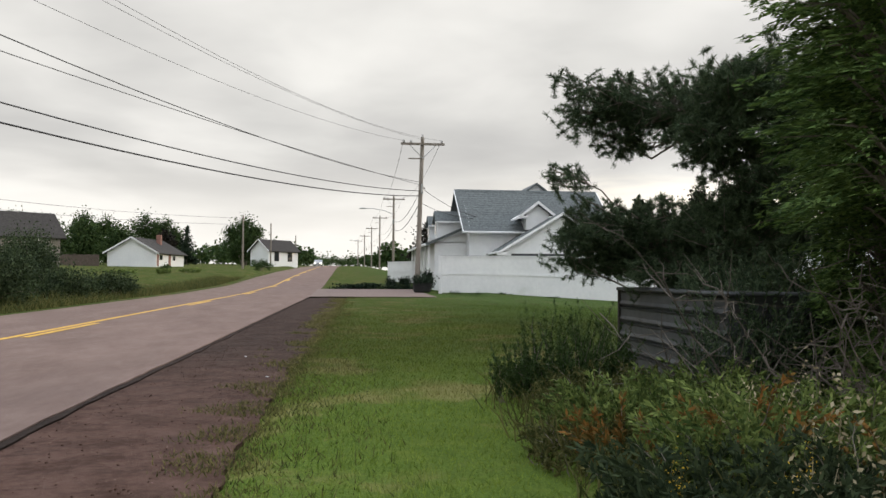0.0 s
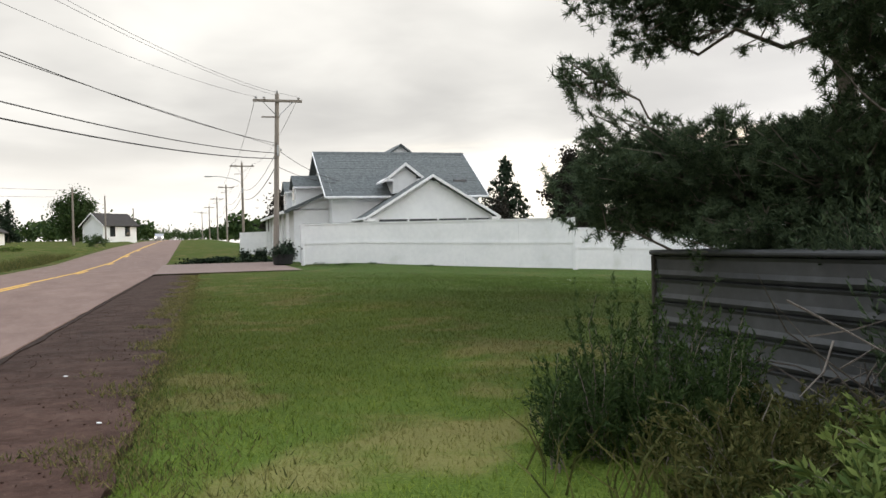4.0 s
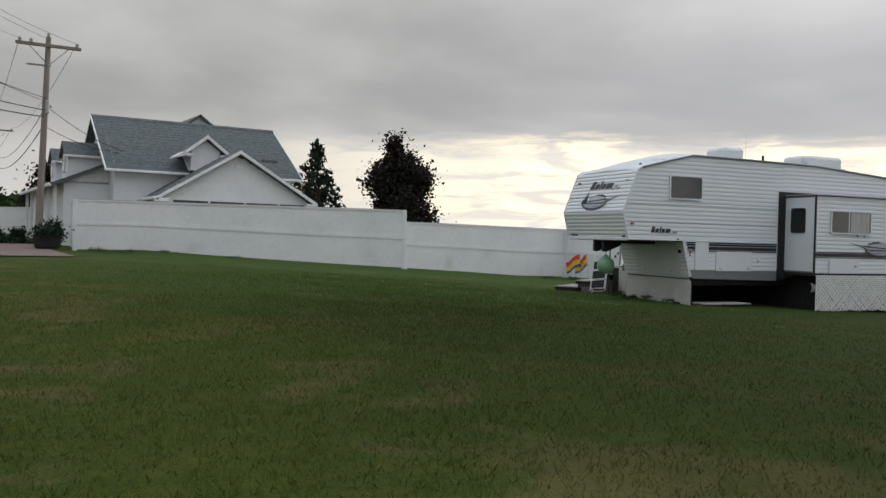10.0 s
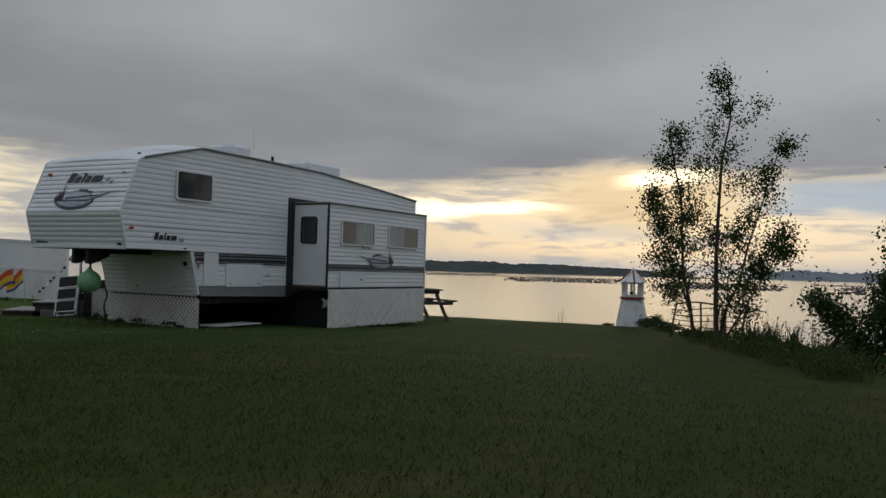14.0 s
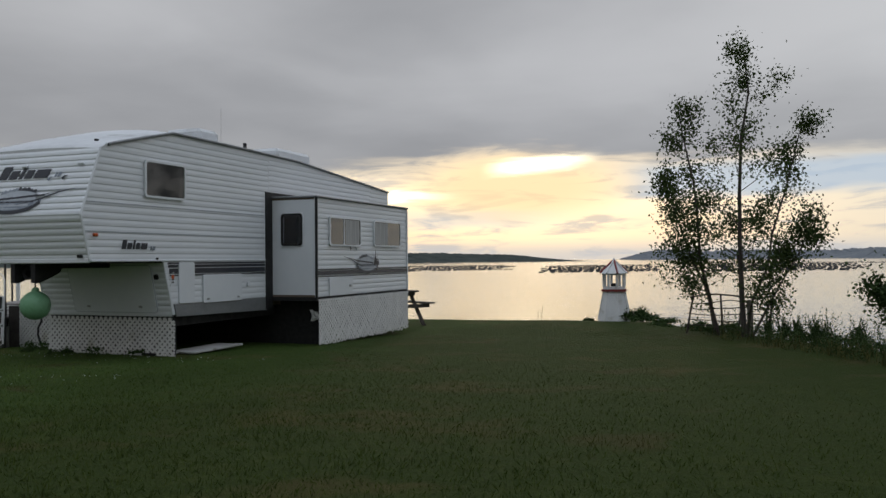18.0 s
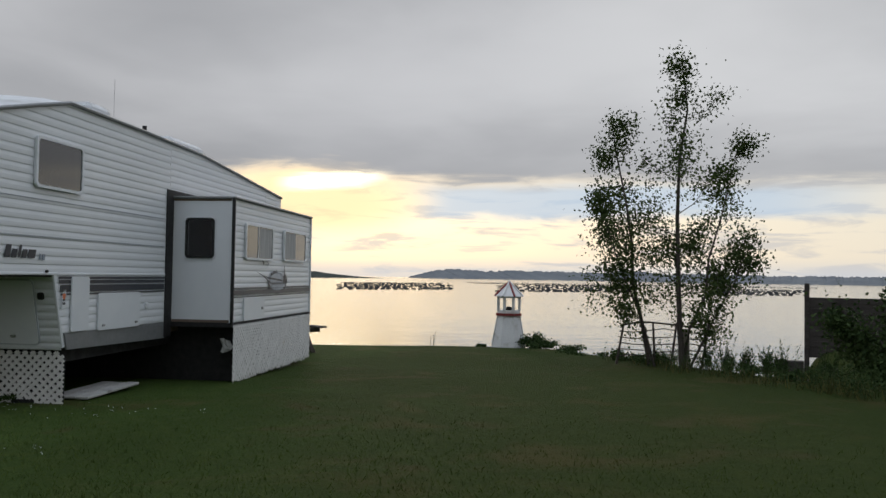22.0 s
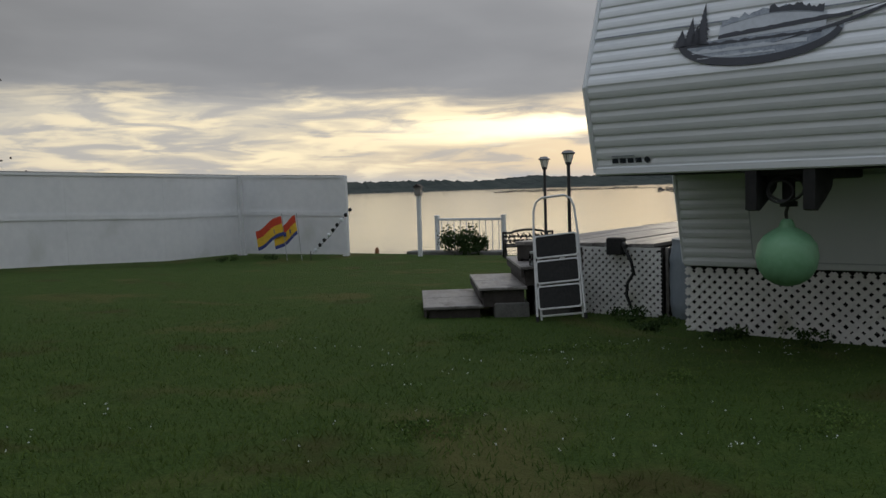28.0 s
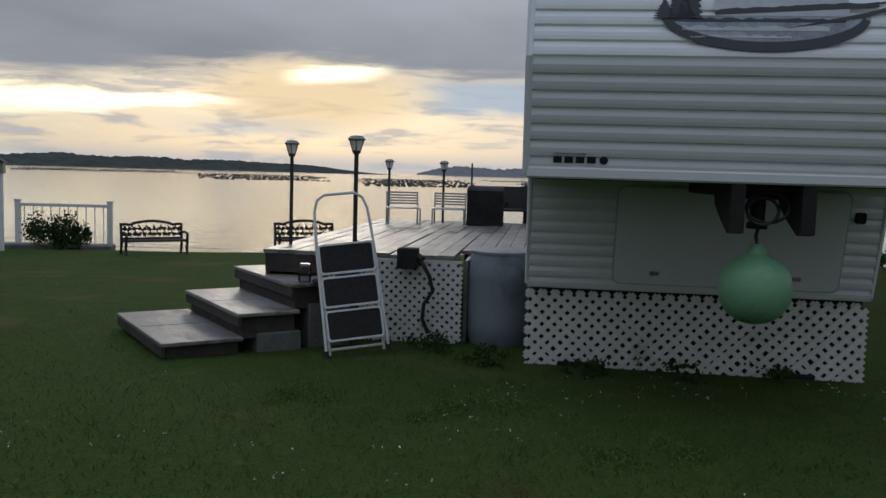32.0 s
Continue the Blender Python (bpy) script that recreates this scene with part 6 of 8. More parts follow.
part("back", Geo().prism([(0.26, 0.2), (0.3, 0.2), (0.42, 0.52), (0.38, 0.52)], -0.25, 0.25, "y"), BLACK_METAL, arm)
single("pole_stub", Geo().tube([(22.9, 30.25, DECK_Z), (22.9, 30.25, 1.52)], 0.012, 6), LAMP_DARK, "thin dark umbrella pole on the deck", "pole")
tray = thing("planter_box", pose(18.92, 32.12, 0.475, 0, 0, 31), "low black planter box on the top step", "planter")
part("box", Geo().box(-0.17, -0.1, 0.0, 0.17, 0.1, 0.16, 0.012), BLACK_CLOTH, tray)
part("soil", Geo().box(-0.15, -0.08, 0.155, 0.15, 0.08, 0.165), DARK_WOOD, tray)
jar = thing("glass_jar", pose(18.12, 31.86, 0.475), "clear glass jar on the top step", "jar")
part("body", Geo().turned([(0.05, 0.0), (0.052, 0.02), (0.052, 0.11), (0.04, 0.13)], 14), thin_pane("jar_glass", (0.72, 0.75, 0.75), 0.08), jar, smooth=True)
part("lid", Geo().turned([(0.042, 0.13), (0.042, 0.15)], 14), SILVER, jar)
single("work_glove", Geo().box(-0.09, -0.05, 0, 0.09, 0.05, 0.035, 0.016), BLACK_CLOTH, "dark crumpled work glove on the wooden step", "glove", m=pose(18.02, 31.72, 0.475, 0, 0, 25))
board = single("white_board", Geo().box(0, 0, 0, 1.35, 0.14, 0.03, 0.006).box(0.03, 0.16, 0, 1.30, 0.30, 0.03, 0.006).box(-0.02, 0.32, 0, 1.34, 0.47, 0.03, 0.006), PALE_BOARD, "pale weathered boards lying under the camper", "board", m=TRAILER_AT @ pose(2.0, -0.12, 0.0, 0, 0, 3))
torn = Geo()
for i in range(4):
    for k in range(4):
        torn.v.append((0.05 * math.sin(i * 2.1 + k), 0.08 * i - 0.03 * math.sin(k * 1.7), 0.09 * k + 0.03 * math.cos(i * 1.4 + k)))
torn.f = [(4 * i + k, 4 * i + k + 1, 4 * i + 5 + k, 4 * i + 4 + k) for i in range(3) for k in range(3)]
torn.v += [(a + 0.006, b, c) for a, b, c in torn.v[:16]]
torn.f += [tuple(16 + q for q in f) for f in torn.f[:9]]
single("torn_sheet", torn, PALE_BOARD, "torn crumpled white plastic sheet caught under the slide-out", "plastic sheet", m=TRAILER_AT @ pose(4.42, -0.84, 0.34) @ Matrix.Scale(0.62, 4))


# ---- garden benches, railing, lamp post by the shore ----
def garden_bench(x, y, turn):
    """Cast bench: leafy openwork back between scrolled ends, slatted seat."""
    be = thing("garden_bench", pose(x, y, ground_z(x, y), 0, 0, turn), "dark cast-iron garden bench with an openwork leaf back", "bench", "garden benches by the shore")
    be.scale = (1.08, 1.12, 1.13)
    w = 0.52
    r = random.Random(3)
    top = [(-w + 2 * w * i / 14, 0.50 + 0.055 * math.sin(math.pi * i / 14) ** 2 - (0.02 if i in (2, 12) else 0)) for i in range(15)]
    part("back_frame", Geo().tube([(a, -0.16, b) for a, b in top], 0.024, 6).tube([(-w, -0.12, 0.27), (w, -0.12, 0.27)], 0.014, 6), BLACK_METAL, be)
    panel = Geo()
    for i in range(12):
        cx = -w + 0.05 + i * 0.085
        for j in range(2):
            cz = 0.335 + j * 0.09
            n = 7
            a0 = r.uniform(0, 6.28)
            leaf = [(cx + 0.055 * math.cos(a0 + 6.283 * k / n) * (1 if k % 2 else 0.6), cz + 0.042 * math.sin(a0 + 6.283 * k / n) * (1 if k % 2 else 0.65)) for k in range(n)]
            panel.prism(leaf, -0.148, -0.138, "y")
    for i in range(8):
        a = -w + i * 0.125
        panel.tube([(a, -0.143, 0.29), (a + 0.06, -0.143, 0.40), (a + 0.125, -0.143, 0.49)], 0.012, 5)
    part("leaf_panel", panel, BLACK_METAL, be, "cast leaf pattern")
    for s in (-1, 1):
        part("end_frame", Geo().tube([(s * w, -0.17, 0.52), (s * w, -0.13, 0.26), (s * w, -0.14, 0.12), (s * w, -0.18, 0.0)], 0.024, 6).tube([(s * w, -0.14, 0.36), (s * w, 0.05, 0.38), (s * w, 0.2, 0.36), (s * w, 0.235, 0.32), (s * w, 0.19, 0.30)], 0.022, 6).tube([(s * w, 0.2, 0.36), (s * w, 0.2, 0.22), (s * w, 0.17, 0.12), (s * w, 0.22, 0.0)], 0.024, 6).tube([(s * w, -0.13, 0.22), (s * w, 0.2, 0.23)], 0.014, 6), BLACK_METAL, be)
    for i in range(5):
        part("seat_slat", Geo().box(-w, -0.11 + i * 0.065, 0.225, w, -0.065 + i * 0.065, 0.258, 0.006), DARK_WOOD, be)
    return be


garden_bench(27.52, 35.95, 122)
garden_bench(27.59, 33.09, 112)


def railing():
    ra = thing("railing", pose(29.3, 39.32, ground_z(29.3, 39.32), 0, 0, -86), "short white railing with thin balusters by the shore", "railing")
    ra.scale = (1.0, 1.0, 1.09)
    n = 10
    for u in (0.0, 1.86):
        part("post", Geo().box(u - 0.05, -0.05, -0.2, u + 0.05, 0.05, 0.92, 0.008), VINYL, ra)
        part("post_cap", Geo().box(u - 0.065, -0.065, 0.92, u + 0.065, 0.065, 0.95, 0.01), VINYL, ra)
    part("top_rail", Geo().box(0.05, -0.035, 0.82, 1.81, 0.035, 0.88, 0.008), VINYL, ra)
    for i in range(n):
        u = 0.13 + 1.6 * i / (n - 1)
        part("baluster", Geo().tube([(u, 0, 0.0), (u, 0, 0.82)], 0.011, 6), VINYL, ra)
    return ra


railing()
single("flower_bed_border", Geo().box(-1.25, -0.25, -0.1, 1.35, 0.2, 0.10, 0.02), CONCRETE, "grey stone border of a flower bed", "border", m=pose(28.9, 38.6, ground_z(28.9, 38.6), 0, 0, -84))
post = thing("bird_house_post", pose(27.6, 38.85, ground_z(27.6, 38.85), 0, 0, -80), "white post with a small bird house on top", "post")
part("shaft", Geo().box(-0.045, -0.045, -0.2, 0.045, 0.045, 1.45, 0.006), VINYL, post)
part("bird_house", Geo().box(-0.08, -0.08, 1.45, 0.08, 0.08, 1.66, 0.006), DECK_WOOD, post, "small grey bird house")
part("bird_house_roof", Geo().prism([(-0.12, 1.65), (0.12, 1.65), (0, 1.74)], -0.11, 0.11, "y"), DARK_WOOD, post)
single("shore_marker", Geo().turned([(0.05, -0.2), (0.06, 0.1), (0.05, 0.16), (0.02, 0.2)], 10), plain("orange_brown_plastic", (0.28, 0.12, 0.05), 0.6), "small orange marker by the water", "marker", m=pose(29.4, 41.3, ground_z(29.4, 41.3)))

# ---- garden flags by the fence ----
FLAG_RED, FLAG_YELLOW, FLAG_BLUE = plain("flag_red", (0.62, 0.07, 0.03), 0.8), plain("flag_yellow", (0.80, 0.50, 0.04), 0.8), plain("flag_blue", (0.05, 0.07, 0.25), 0.8)


def wavy(u0, u1, z0, z1, lift, curl):
    """A strip of cloth with waves, leaning with its pole."""
    g, n = Geo(), 8
    for i in range(n + 1):
        t = i / n
        u = u0 + (u1 - u0) * t
        y = 0.05 * math.sin(t * 5.0 + curl)
        dz = lift * t + 0.03 * math.sin(t * 6 + curl)
        g.v += [(u + 0.12 * z0, y, z0 + dz), (u + 0.12 * z1, y, z1 + dz), (u + 0.12 * z0, y + 0.004, z0 + dz), (u + 0.12 * z1, y + 0.004, z1 + dz)]
    for i in range(n):
        a, b = 4 * i, 4 * i + 4
        g.f += [(a, b, b + 1, a + 1), (a + 2, a + 3, b + 3, b + 2), (a, a + 2, b + 2, b), (a + 1, b + 1, b + 3, a + 3)]
    return g


for k, (fx, fy) in enumerate(((25.7, 41.35), (25.75, 40.95))):
    fl = thing("garden_flag", pose(fx, fy, ground_z(fx, fy), 0, 0, 103), "small waving flag in red, yellow and blue on a thin pole", "flag", "garden flags by the fence")
    part("pole", Geo().tube([(0.03, 0, -0.15), (0.14, 0, 1.12)], 0.008, 6), GALV, fl)
    for a, b, m in ((0.88, 1.06, FLAG_RED), (0.68, 0.88, FLAG_YELLOW), (0.60, 0.68, FLAG_BLUE)):
        part("cloth", wavy(0.03, 0.74 - 0.10 * k, a, b, -0.36, k * 1.3), m, fl)
    part("emblem", wavy(0.2, 0.4, 0.64, 0.74, -0.10, k * 1.3 + 0.6), FLAG_BLUE, fl)
spin = thing("wind_chime_string", pose(25.9, 40.85, ground_z(25.9, 40.85)), "slanting string of dark garden ornaments by the fence", "ornament")
part("stake", Geo().tube([(0, 0, -0.1), (0, 0, 0.22)], 0.012, 6), DARK_WOOD, spin)
part("cord", Geo().tube([(0, 0, 0.1), (0.25, -0.45, 0.6), (0.5, -0.85, 1.22)], 0.005, 5), CABLE, spin)
for i in range(9):
    t = 0.12 + i * 0.105
    part("ornament", Geo().turned([(0.008, -0.05), (0.04, -0.02), (0.045, 0.02), (0.01, 0.05)], 8, (0.5 * t, -0.87 * t, 0.1 + 1.1 * t)), BLACK_CLOTH if i % 3 else PANEL, spin)


# ---- garden lighthouse ----
RED_PAINT = plain("dark_red_paint", (0.22, 0.025, 0.025), 0.5)
LH_WHITE = material("white_painted_boards", (0.72, 0.73, 0.74), (0.64, 0.65, 0.66), 3.0, 0.6, 0, 0.15, 60.0, stain=(0.5, 0.5, 0.47), stain_scale=3.0)


def garden_lighthouse(x, y):
    z = -0.24
    lh = thing("garden_lighthouse", pose(x, y, z, 0, 0, 15) @ Matrix.Scale(1.08, 4), "small white wooden garden lighthouse with red trim", "garden ornament")
    n = 8

    def octa(r0, r1, z0, z1, a0=0.0):
        vs = [(r * math.cos(6.283185 * (k + a0) / n), r * math.sin(6.283185 * (k + a0) / n), h) for r, h in ((r0, z0), (r1, z1)) for k in range(n)]
        return vs, [(k, (k + 1) % n, n + (k + 1) % n, n + k) for k in range(n)] + [tuple(range(n))[::-1], tuple(range(n, 2 * n))]

    part("tower", Geo().add(*octa(0.405, 0.27, -0.05, 0.70)), LH_WHITE, lh)
    for k in range(n):
        a = 6.283185 * k / n
        part("corner_strip", Geo().tube([(0.41 * math.cos(a), 0.41 * math.sin(a), 0.0), (0.273 * math.cos(a), 0.273 * math.sin(a), 0.69)], 0.012, 5), LH_WHITE, lh)
    part("gallery", Geo().add(*octa(0.315, 0.315, 0.68, 0.735)), RED_PAINT, lh, "dark red gallery board")
    part("lantern_base", Geo().add(*octa(0.28, 0.28, 0.735, 0.80)), LH_WHITE, lh)
    part("lantern_lamp", Geo().turned([(0.07, 0.80), (0.09, 0.84), (0.04, 0.88)], 10), BLACK_METAL, lh)
    for k in range(n):
        a = 6.283185 * k / n
        part("lantern_post", Geo().box(-0.024, -0.024, 0.80, 0.024, 0.024, 1.10), LH_WHITE, lh, at=pose(0.26 * math.cos(a), 0.26 * math.sin(a), 0, 0, 0, math.degrees(a)))
    part("lantern_head", Geo().add(*octa(0.29, 0.30, 1.08, 1.13)), LH_WHITE, lh)
    part("roof", Geo().add(*octa(0.345, 0.02, 1.12, 1.43)), LH_WHITE, lh, "white panelled roof")
    for k in range(n):
        a = 6.283185 * k / n
        part("roof_strip", Geo().tube([(0.352 * math.cos(a), 0.352 * math.sin(a), 1.125), (0.02, 0, 1.44) if k == 0 else (0.02 * math.cos(a), 0.02 * math.sin(a), 1.44)], 0.024, 5), RED_PAINT if k % 2 == 0 else LH_WHITE, lh, "dark red hip strip" if k % 2 == 0 else "")
    part("finial", Geo().turned([(0.02, 1.42), (0.028, 1.46), (0.008, 1.50)], 8), LH_WHITE, lh)
    return lh


garden_lighthouse(28.72, 21.70)


def picnic_table(x, y, turn):
    pt = thing("picnic_table", pose(x, y, -0.09, 0, 0, turn), "weathered dark wooden picnic table with benches", "picnic table")
    for i in range(5):
        part("top_board", Geo().box(-0.36 + i * 0.146, -0.9, 0.70, -0.224 + i * 0.146, 0.9, 0.74, 0.005), PICNIC, pt)
    for s in (-1, 1):
        for k in range(2):
            a = s * (0.60 + 0.13 * k)
            part("seat_board", Geo().box(a - 0.06, -0.9, 0.41, a + 0.06, 0.9, 0.45, 0.005), PICNIC, pt)
        for v in (-0.68, 0.68):
            part("leg", Geo().prism([(s * 0.18, 0.70), (s * 0.27, 0.70), (s * 0.66, -0.11), (s * 0.56, -0.11)], v - 0.02, v + 0.02, "y"), PICNIC, pt)
    for v in (-0.68, 0.68):
        part("seat_bearer", Geo().box(-0.74, v - 0.06, 0.32, 0.74, v - 0.02, 0.41, 0.004), PICNIC, pt)
        part("top_bearer", Geo().box(-0.34, v - 0.06, 0.61, 0.34, v - 0.02, 0.70, 0.004), PICNIC, pt)
    return pt


PICNIC = material("weathered_picnic_wood", (0.065, 0.055, 0.048), (0.115, 0.10, 0.09), 5.0, 0.85, 0, 0.4, 50.0, stretch=(1, 0.25, 1))
picnic_table(25.72, 27.05, -46)


# ---- branch trellis, post, debris at the shore edge ----
def trellis():
    tr = thing("branch_trellis", pose(23.85, 20.2, ground_z(23.85, 20.2), 0, 0, -107), "rough trellis of bent branches under the poplar", "trellis")
    for u, lean in ((0.0, 0.14), (0.72, -0.05), (1.0, 0.1), (1.55, 0.12)):
        part("upright", Geo().tube([(u - 0.02, 0.02 * u, -0.12), (u + lean * 0.5, 0, 0.40), (u + lean, 0.03, 0.82)], [0.026, 0.023, 0.02], 6), DARK_BARK, tr)
    rr = random.Random(9)
    for i in range(6):
        z = 0.16 + i * 0.125
        pts = [(0.14 * z - 0.04 + 1.62 * k / 6, rr.uniform(-0.02, 0.02), z + 0.03 * math.sin(k * 1.3 + i) + rr.uniform(-0.015, 0.015)) for k in range(7)]
        part("crosspiece", Geo().tube(pts, 0.010 if i < 5 else 0.018, 5), DARK_BARK, tr)
    return tr


trellis()
single("fence_post", Geo().box(-0.045, -0.045, -0.3, 0.045, 0.045, 0.72, 0.008), POLE_WOOD, "grey wooden post with peeling top by the poplar", "post", m=pose(23.25, 19.05, ground_z(23.25, 19.05), 0, 1, 20))
screen = thing("board_screen", pose(29.7, 13.75, -0.55, 0, 0, -118), "dark weathered board screen with a tall post", "screen")
part("post", Geo().box(-0.06, -0.06, -2.4, 0.06, 0.06, 1.95, 0.01), DARK_WOOD, screen)
for i in range(11):
    part("board", Geo().box(0.05, -0.03 + (i % 2) * 0.012, 0.02 + i * 0.142, 4.6, 0.0 + (i % 2) * 0.012, 0.166 + i * 0.142, 0.004), DARK_WOOD, screen)
part("post", Geo().box(2.4, -0.1, -0.4, 2.5, -0.035, 1.6, 0.01), DARK_WOOD, screen)
part("low_wall", Geo().box(-0.78, -0.2, -2.4, -0.07, 0.1, -0.08, 0.02), DARK_WOOD, screen)
ROTTEN = material("dark_rotten_wood", (0.012, 0.010, 0.009), (0.028, 0.023, 0.020), 7.0, 0.95, 0, 1.0, 30.0, spec=0.1)
single("leaning_stick", Geo().tube([(18.9, 17.48, -0.35), (18.92, 17.36, 0.0), (18.95, 17.17, 0.38)], [0.042, 0.04, 0.034], 7), ROTTEN, "thick dark stick leaning in the weeds", "stick")
float_rows(64.5, 74.0, 480, 620, 4, 1)
float_rows(74.5, 82.8, 300, 520, 8, 2)
float_rows(85.2, 93.0, 250, 480, 9, 3)
float_rows(96.0, 105.0, 255, 500, 9, 4)
float_rows(109.5, 115.5, 260, 420, 7, 5)
float_rows(94.0, 116.0, 560, 640, 2, 6)

OLD_LOG = material("weathered_log", (0.035, 0.029, 0.025), (0.085, 0.072, 0.062), 9.0, 0.95, 0, 1.0, 30.0, spec=0.1)
lg = thing("log", pose(17.6, 17.27, -0.24, 0, 2, -102), "old weathered log lying at the lawn edge", "log")
part("trunk", Geo().tube([(0, 0, 0), (0.5, 0.02, 0.01), (1.2, -0.02, 0.03), (2.0, 0.03, 0.05)], [0.112, 0.118, 0.115, 0.11], 14), OLD_LOG, lg, smooth=True)
part("sawn_end", Geo().tube([(-0.006, 0, 0), (0.002, 0, 0)], 0.107, 14), ROTTEN, lg, "dark sawn end")
stump = single("stump", Geo().turned([(0.24, -0.3), (0.22, 0.0), (0.21, 0.12), (0.18, 0.20), (0.10, 0.24)], 14), ROTTEN, "dark old stump among the weeds", "stump", m=pose(18.6, 17.22, ground_z(18.6, 17.22) - 0.03), smooth=True)


# ---- trees and shrubs ----
def crooked(rng, a, b, n, jitter):
    """A bent line from a to b."""
    a, b = np.array(a, float), np.array(b, float)
    t = np.linspace(0, 1, n)[:, None]
    pts = a + (b - a) * t
    pts[1:-1] += rng.normal(size=(n - 2, 3)) * jitter
    return pts


def leafy_tree(name, x, y, stems, leaf, size, per, label, category, seed, group="", gather=0.16, bark=None, base=None, twig=0.5, limbs=9, low=0.22, droop=0.0):
    """stems: (dx, dy of the foot, dx, dy, height of the tip, foot radius, reach). Limbs leave each stem and carry gathered leaves."""
    rng = np.random.default_rng(seed)
    z = ground_z(x, y) if base is None else base
    tree = thing(name, pose(x, y, z), label, category, group)
    wood, spots = Geo(), []
    for fx, fy, tx, ty, h, r, reach in stems:
        line = crooked(rng, (fx, fy, -0.15), (tx, ty, h), 7, 0.03 * h * 0.35)
        wood.tube(line, list(np.linspace(r, r * 0.18, 7)), 7)
        for i in range(limbs):
            t = low + (0.98 - low) * (i + rng.random() * 0.6) / limbs
            k = min(int(t * 6), 5)
            p = line[k] + (line[k + 1] - line[k]) * (t * 6 - k)
            a = rng.uniform(0, 6.283) if reach > 0 else 0
            out = abs(reach) * (1.08 - t) ** 0.7 * rng.uniform(0.6, 1.15)
            tip = p + np.array([math.cos(a) * out, math.sin(a) * out, out * rng.uniform(0.25, 0.9)])
            limb = crooked(rng, p, tip, 4, out * 0.06)
            wood.tube(limb, list(np.linspace(r * 0.28 * (1.1 - t), r * 0.05, 4)), 5)
            for j in range(5):
                s = rng.uniform(0.25, 1.05)
                q = p + (tip - p) * s
                tw = q + rng.normal(size=3) * out * 0.28 + np.array([0, 0, 0.04 * out])
                wood.tube([q, tw], [r * 0.06, r * 0.03], 4, False)
                spots += [q + (tw - q) * u for u in (0.4, 0.75, 1.0)]
        spots += [line[-1] - (line[-1] - line[-2]) * u for u in (0.0, 0.2, 0.45, 0.7)]
    part("trunk", wood, bark or BARK, tree, smooth=True)
    spots = np.array(spots)
    c = np.repeat(spots, per, 0)
    c = c + rng.normal(size=c.shape) * gather * rng.uniform(0.5, 1.3, (len(c), 1))
    part("crown", petals("crown", c, size, leaf, rng, 0.7, droop), None, tree)
    return tree


def spruce(name, x, y, h, w, label, seed, group="", base=None, leaf=None, tiers=16):
    rng = np.random.default_rng(seed)
    z = ground_z(x, y) if base is None else base
    tree = thing(name, pose(x, y, z), label, "tree", group)
    part("trunk", Geo().tube([(0, 0, -0.1), (0.02, 0, h * 0.5), (0, 0, h)], [h * 0.02, h * 0.013, 0.012], 7), BARK, tree)
    tips = []
    for i in range(tiers):
        t = i / tiers
        zz = h * (0.08 + 0.92 * t)
        reach = w * (1 - t) ** 0.85 * rng.uniform(0.8, 1.15) + 0.05
        for k in range(int(10 - 4 * t)):
            a = rng.uniform(0, 6.283)
            m = reach * rng.uniform(0.7, 1.1)
            for s in np.linspace(0.1, 1.0, max(3, int(m / (h * 0.035)))):
                tips.append((math.cos(a) * m * s, math.sin(a) * m * s, zz - 0.18 * m * s + 0.1 * m * s * s + rng.normal() * 0.02 * h))
    c = np.repeat(np.array(tips), 5, 0)
    c = c + rng.normal(size=c.shape) * h * 0.014
    part("crown", petals("crown", c, h * 0.055, leaf or SPRUCE, rng, 0.45, 0.3), None, tree)
    return tree


def mound(name, x, y, rx, ry, h, leaf, size, count, label, category, seed, group="", stems=True, base=None, shape=0.55, kind=""):
    """A rounded shrub: stems from the foot, leaves gathered in lumps over an uneven outline."""
    rng = np.random.default_rng(seed)
    z = ground_z(x, y) if base is None else base
    sh = thing(name, pose(x, y, z), label, category, group, kind)
    lumps = max(8, int(count / 140))
    a = rng.uniform(0, 6.283, lumps)
    e = rng.uniform(0.0, 1.0, lumps)
    k = rng.uniform(0.45, 0.95, lumps)
    ctr = np.stack([rx * k * np.cos(a) * np.sqrt(1 - e * shape), ry * k * np.sin(a) * np.sqrt(1 - e * shape), h * (0.18 + 0.72 * e * rng.uniform(0.6, 1.0, lumps))], 1)
    pick = rng.integers(0, lumps, count)
    c = ctr[pick] + rng.normal(size=(count, 3)) * np.array([rx, ry, h]) * 0.16
    c[:, 2] = np.maximum(c[:, 2], 0.02)
    if stems:
        g = Geo()
        for i in range(min(lumps, 26)):
            g.tube(crooked(rng, (rng.normal() * rx * 0.15, rng.normal() * ry * 0.15, -0.05), ctr[i], 4, 0.05 * h), [0.012 * h + 0.004, 0.009 * h + 0.003, 0.006 * h + 0.002, 0.004], 5)
        part("stems", g, BARK, sh)
    part("foliage", petals("foliage", c, size, leaf, rng, 0.6), None, sh)
    return sh


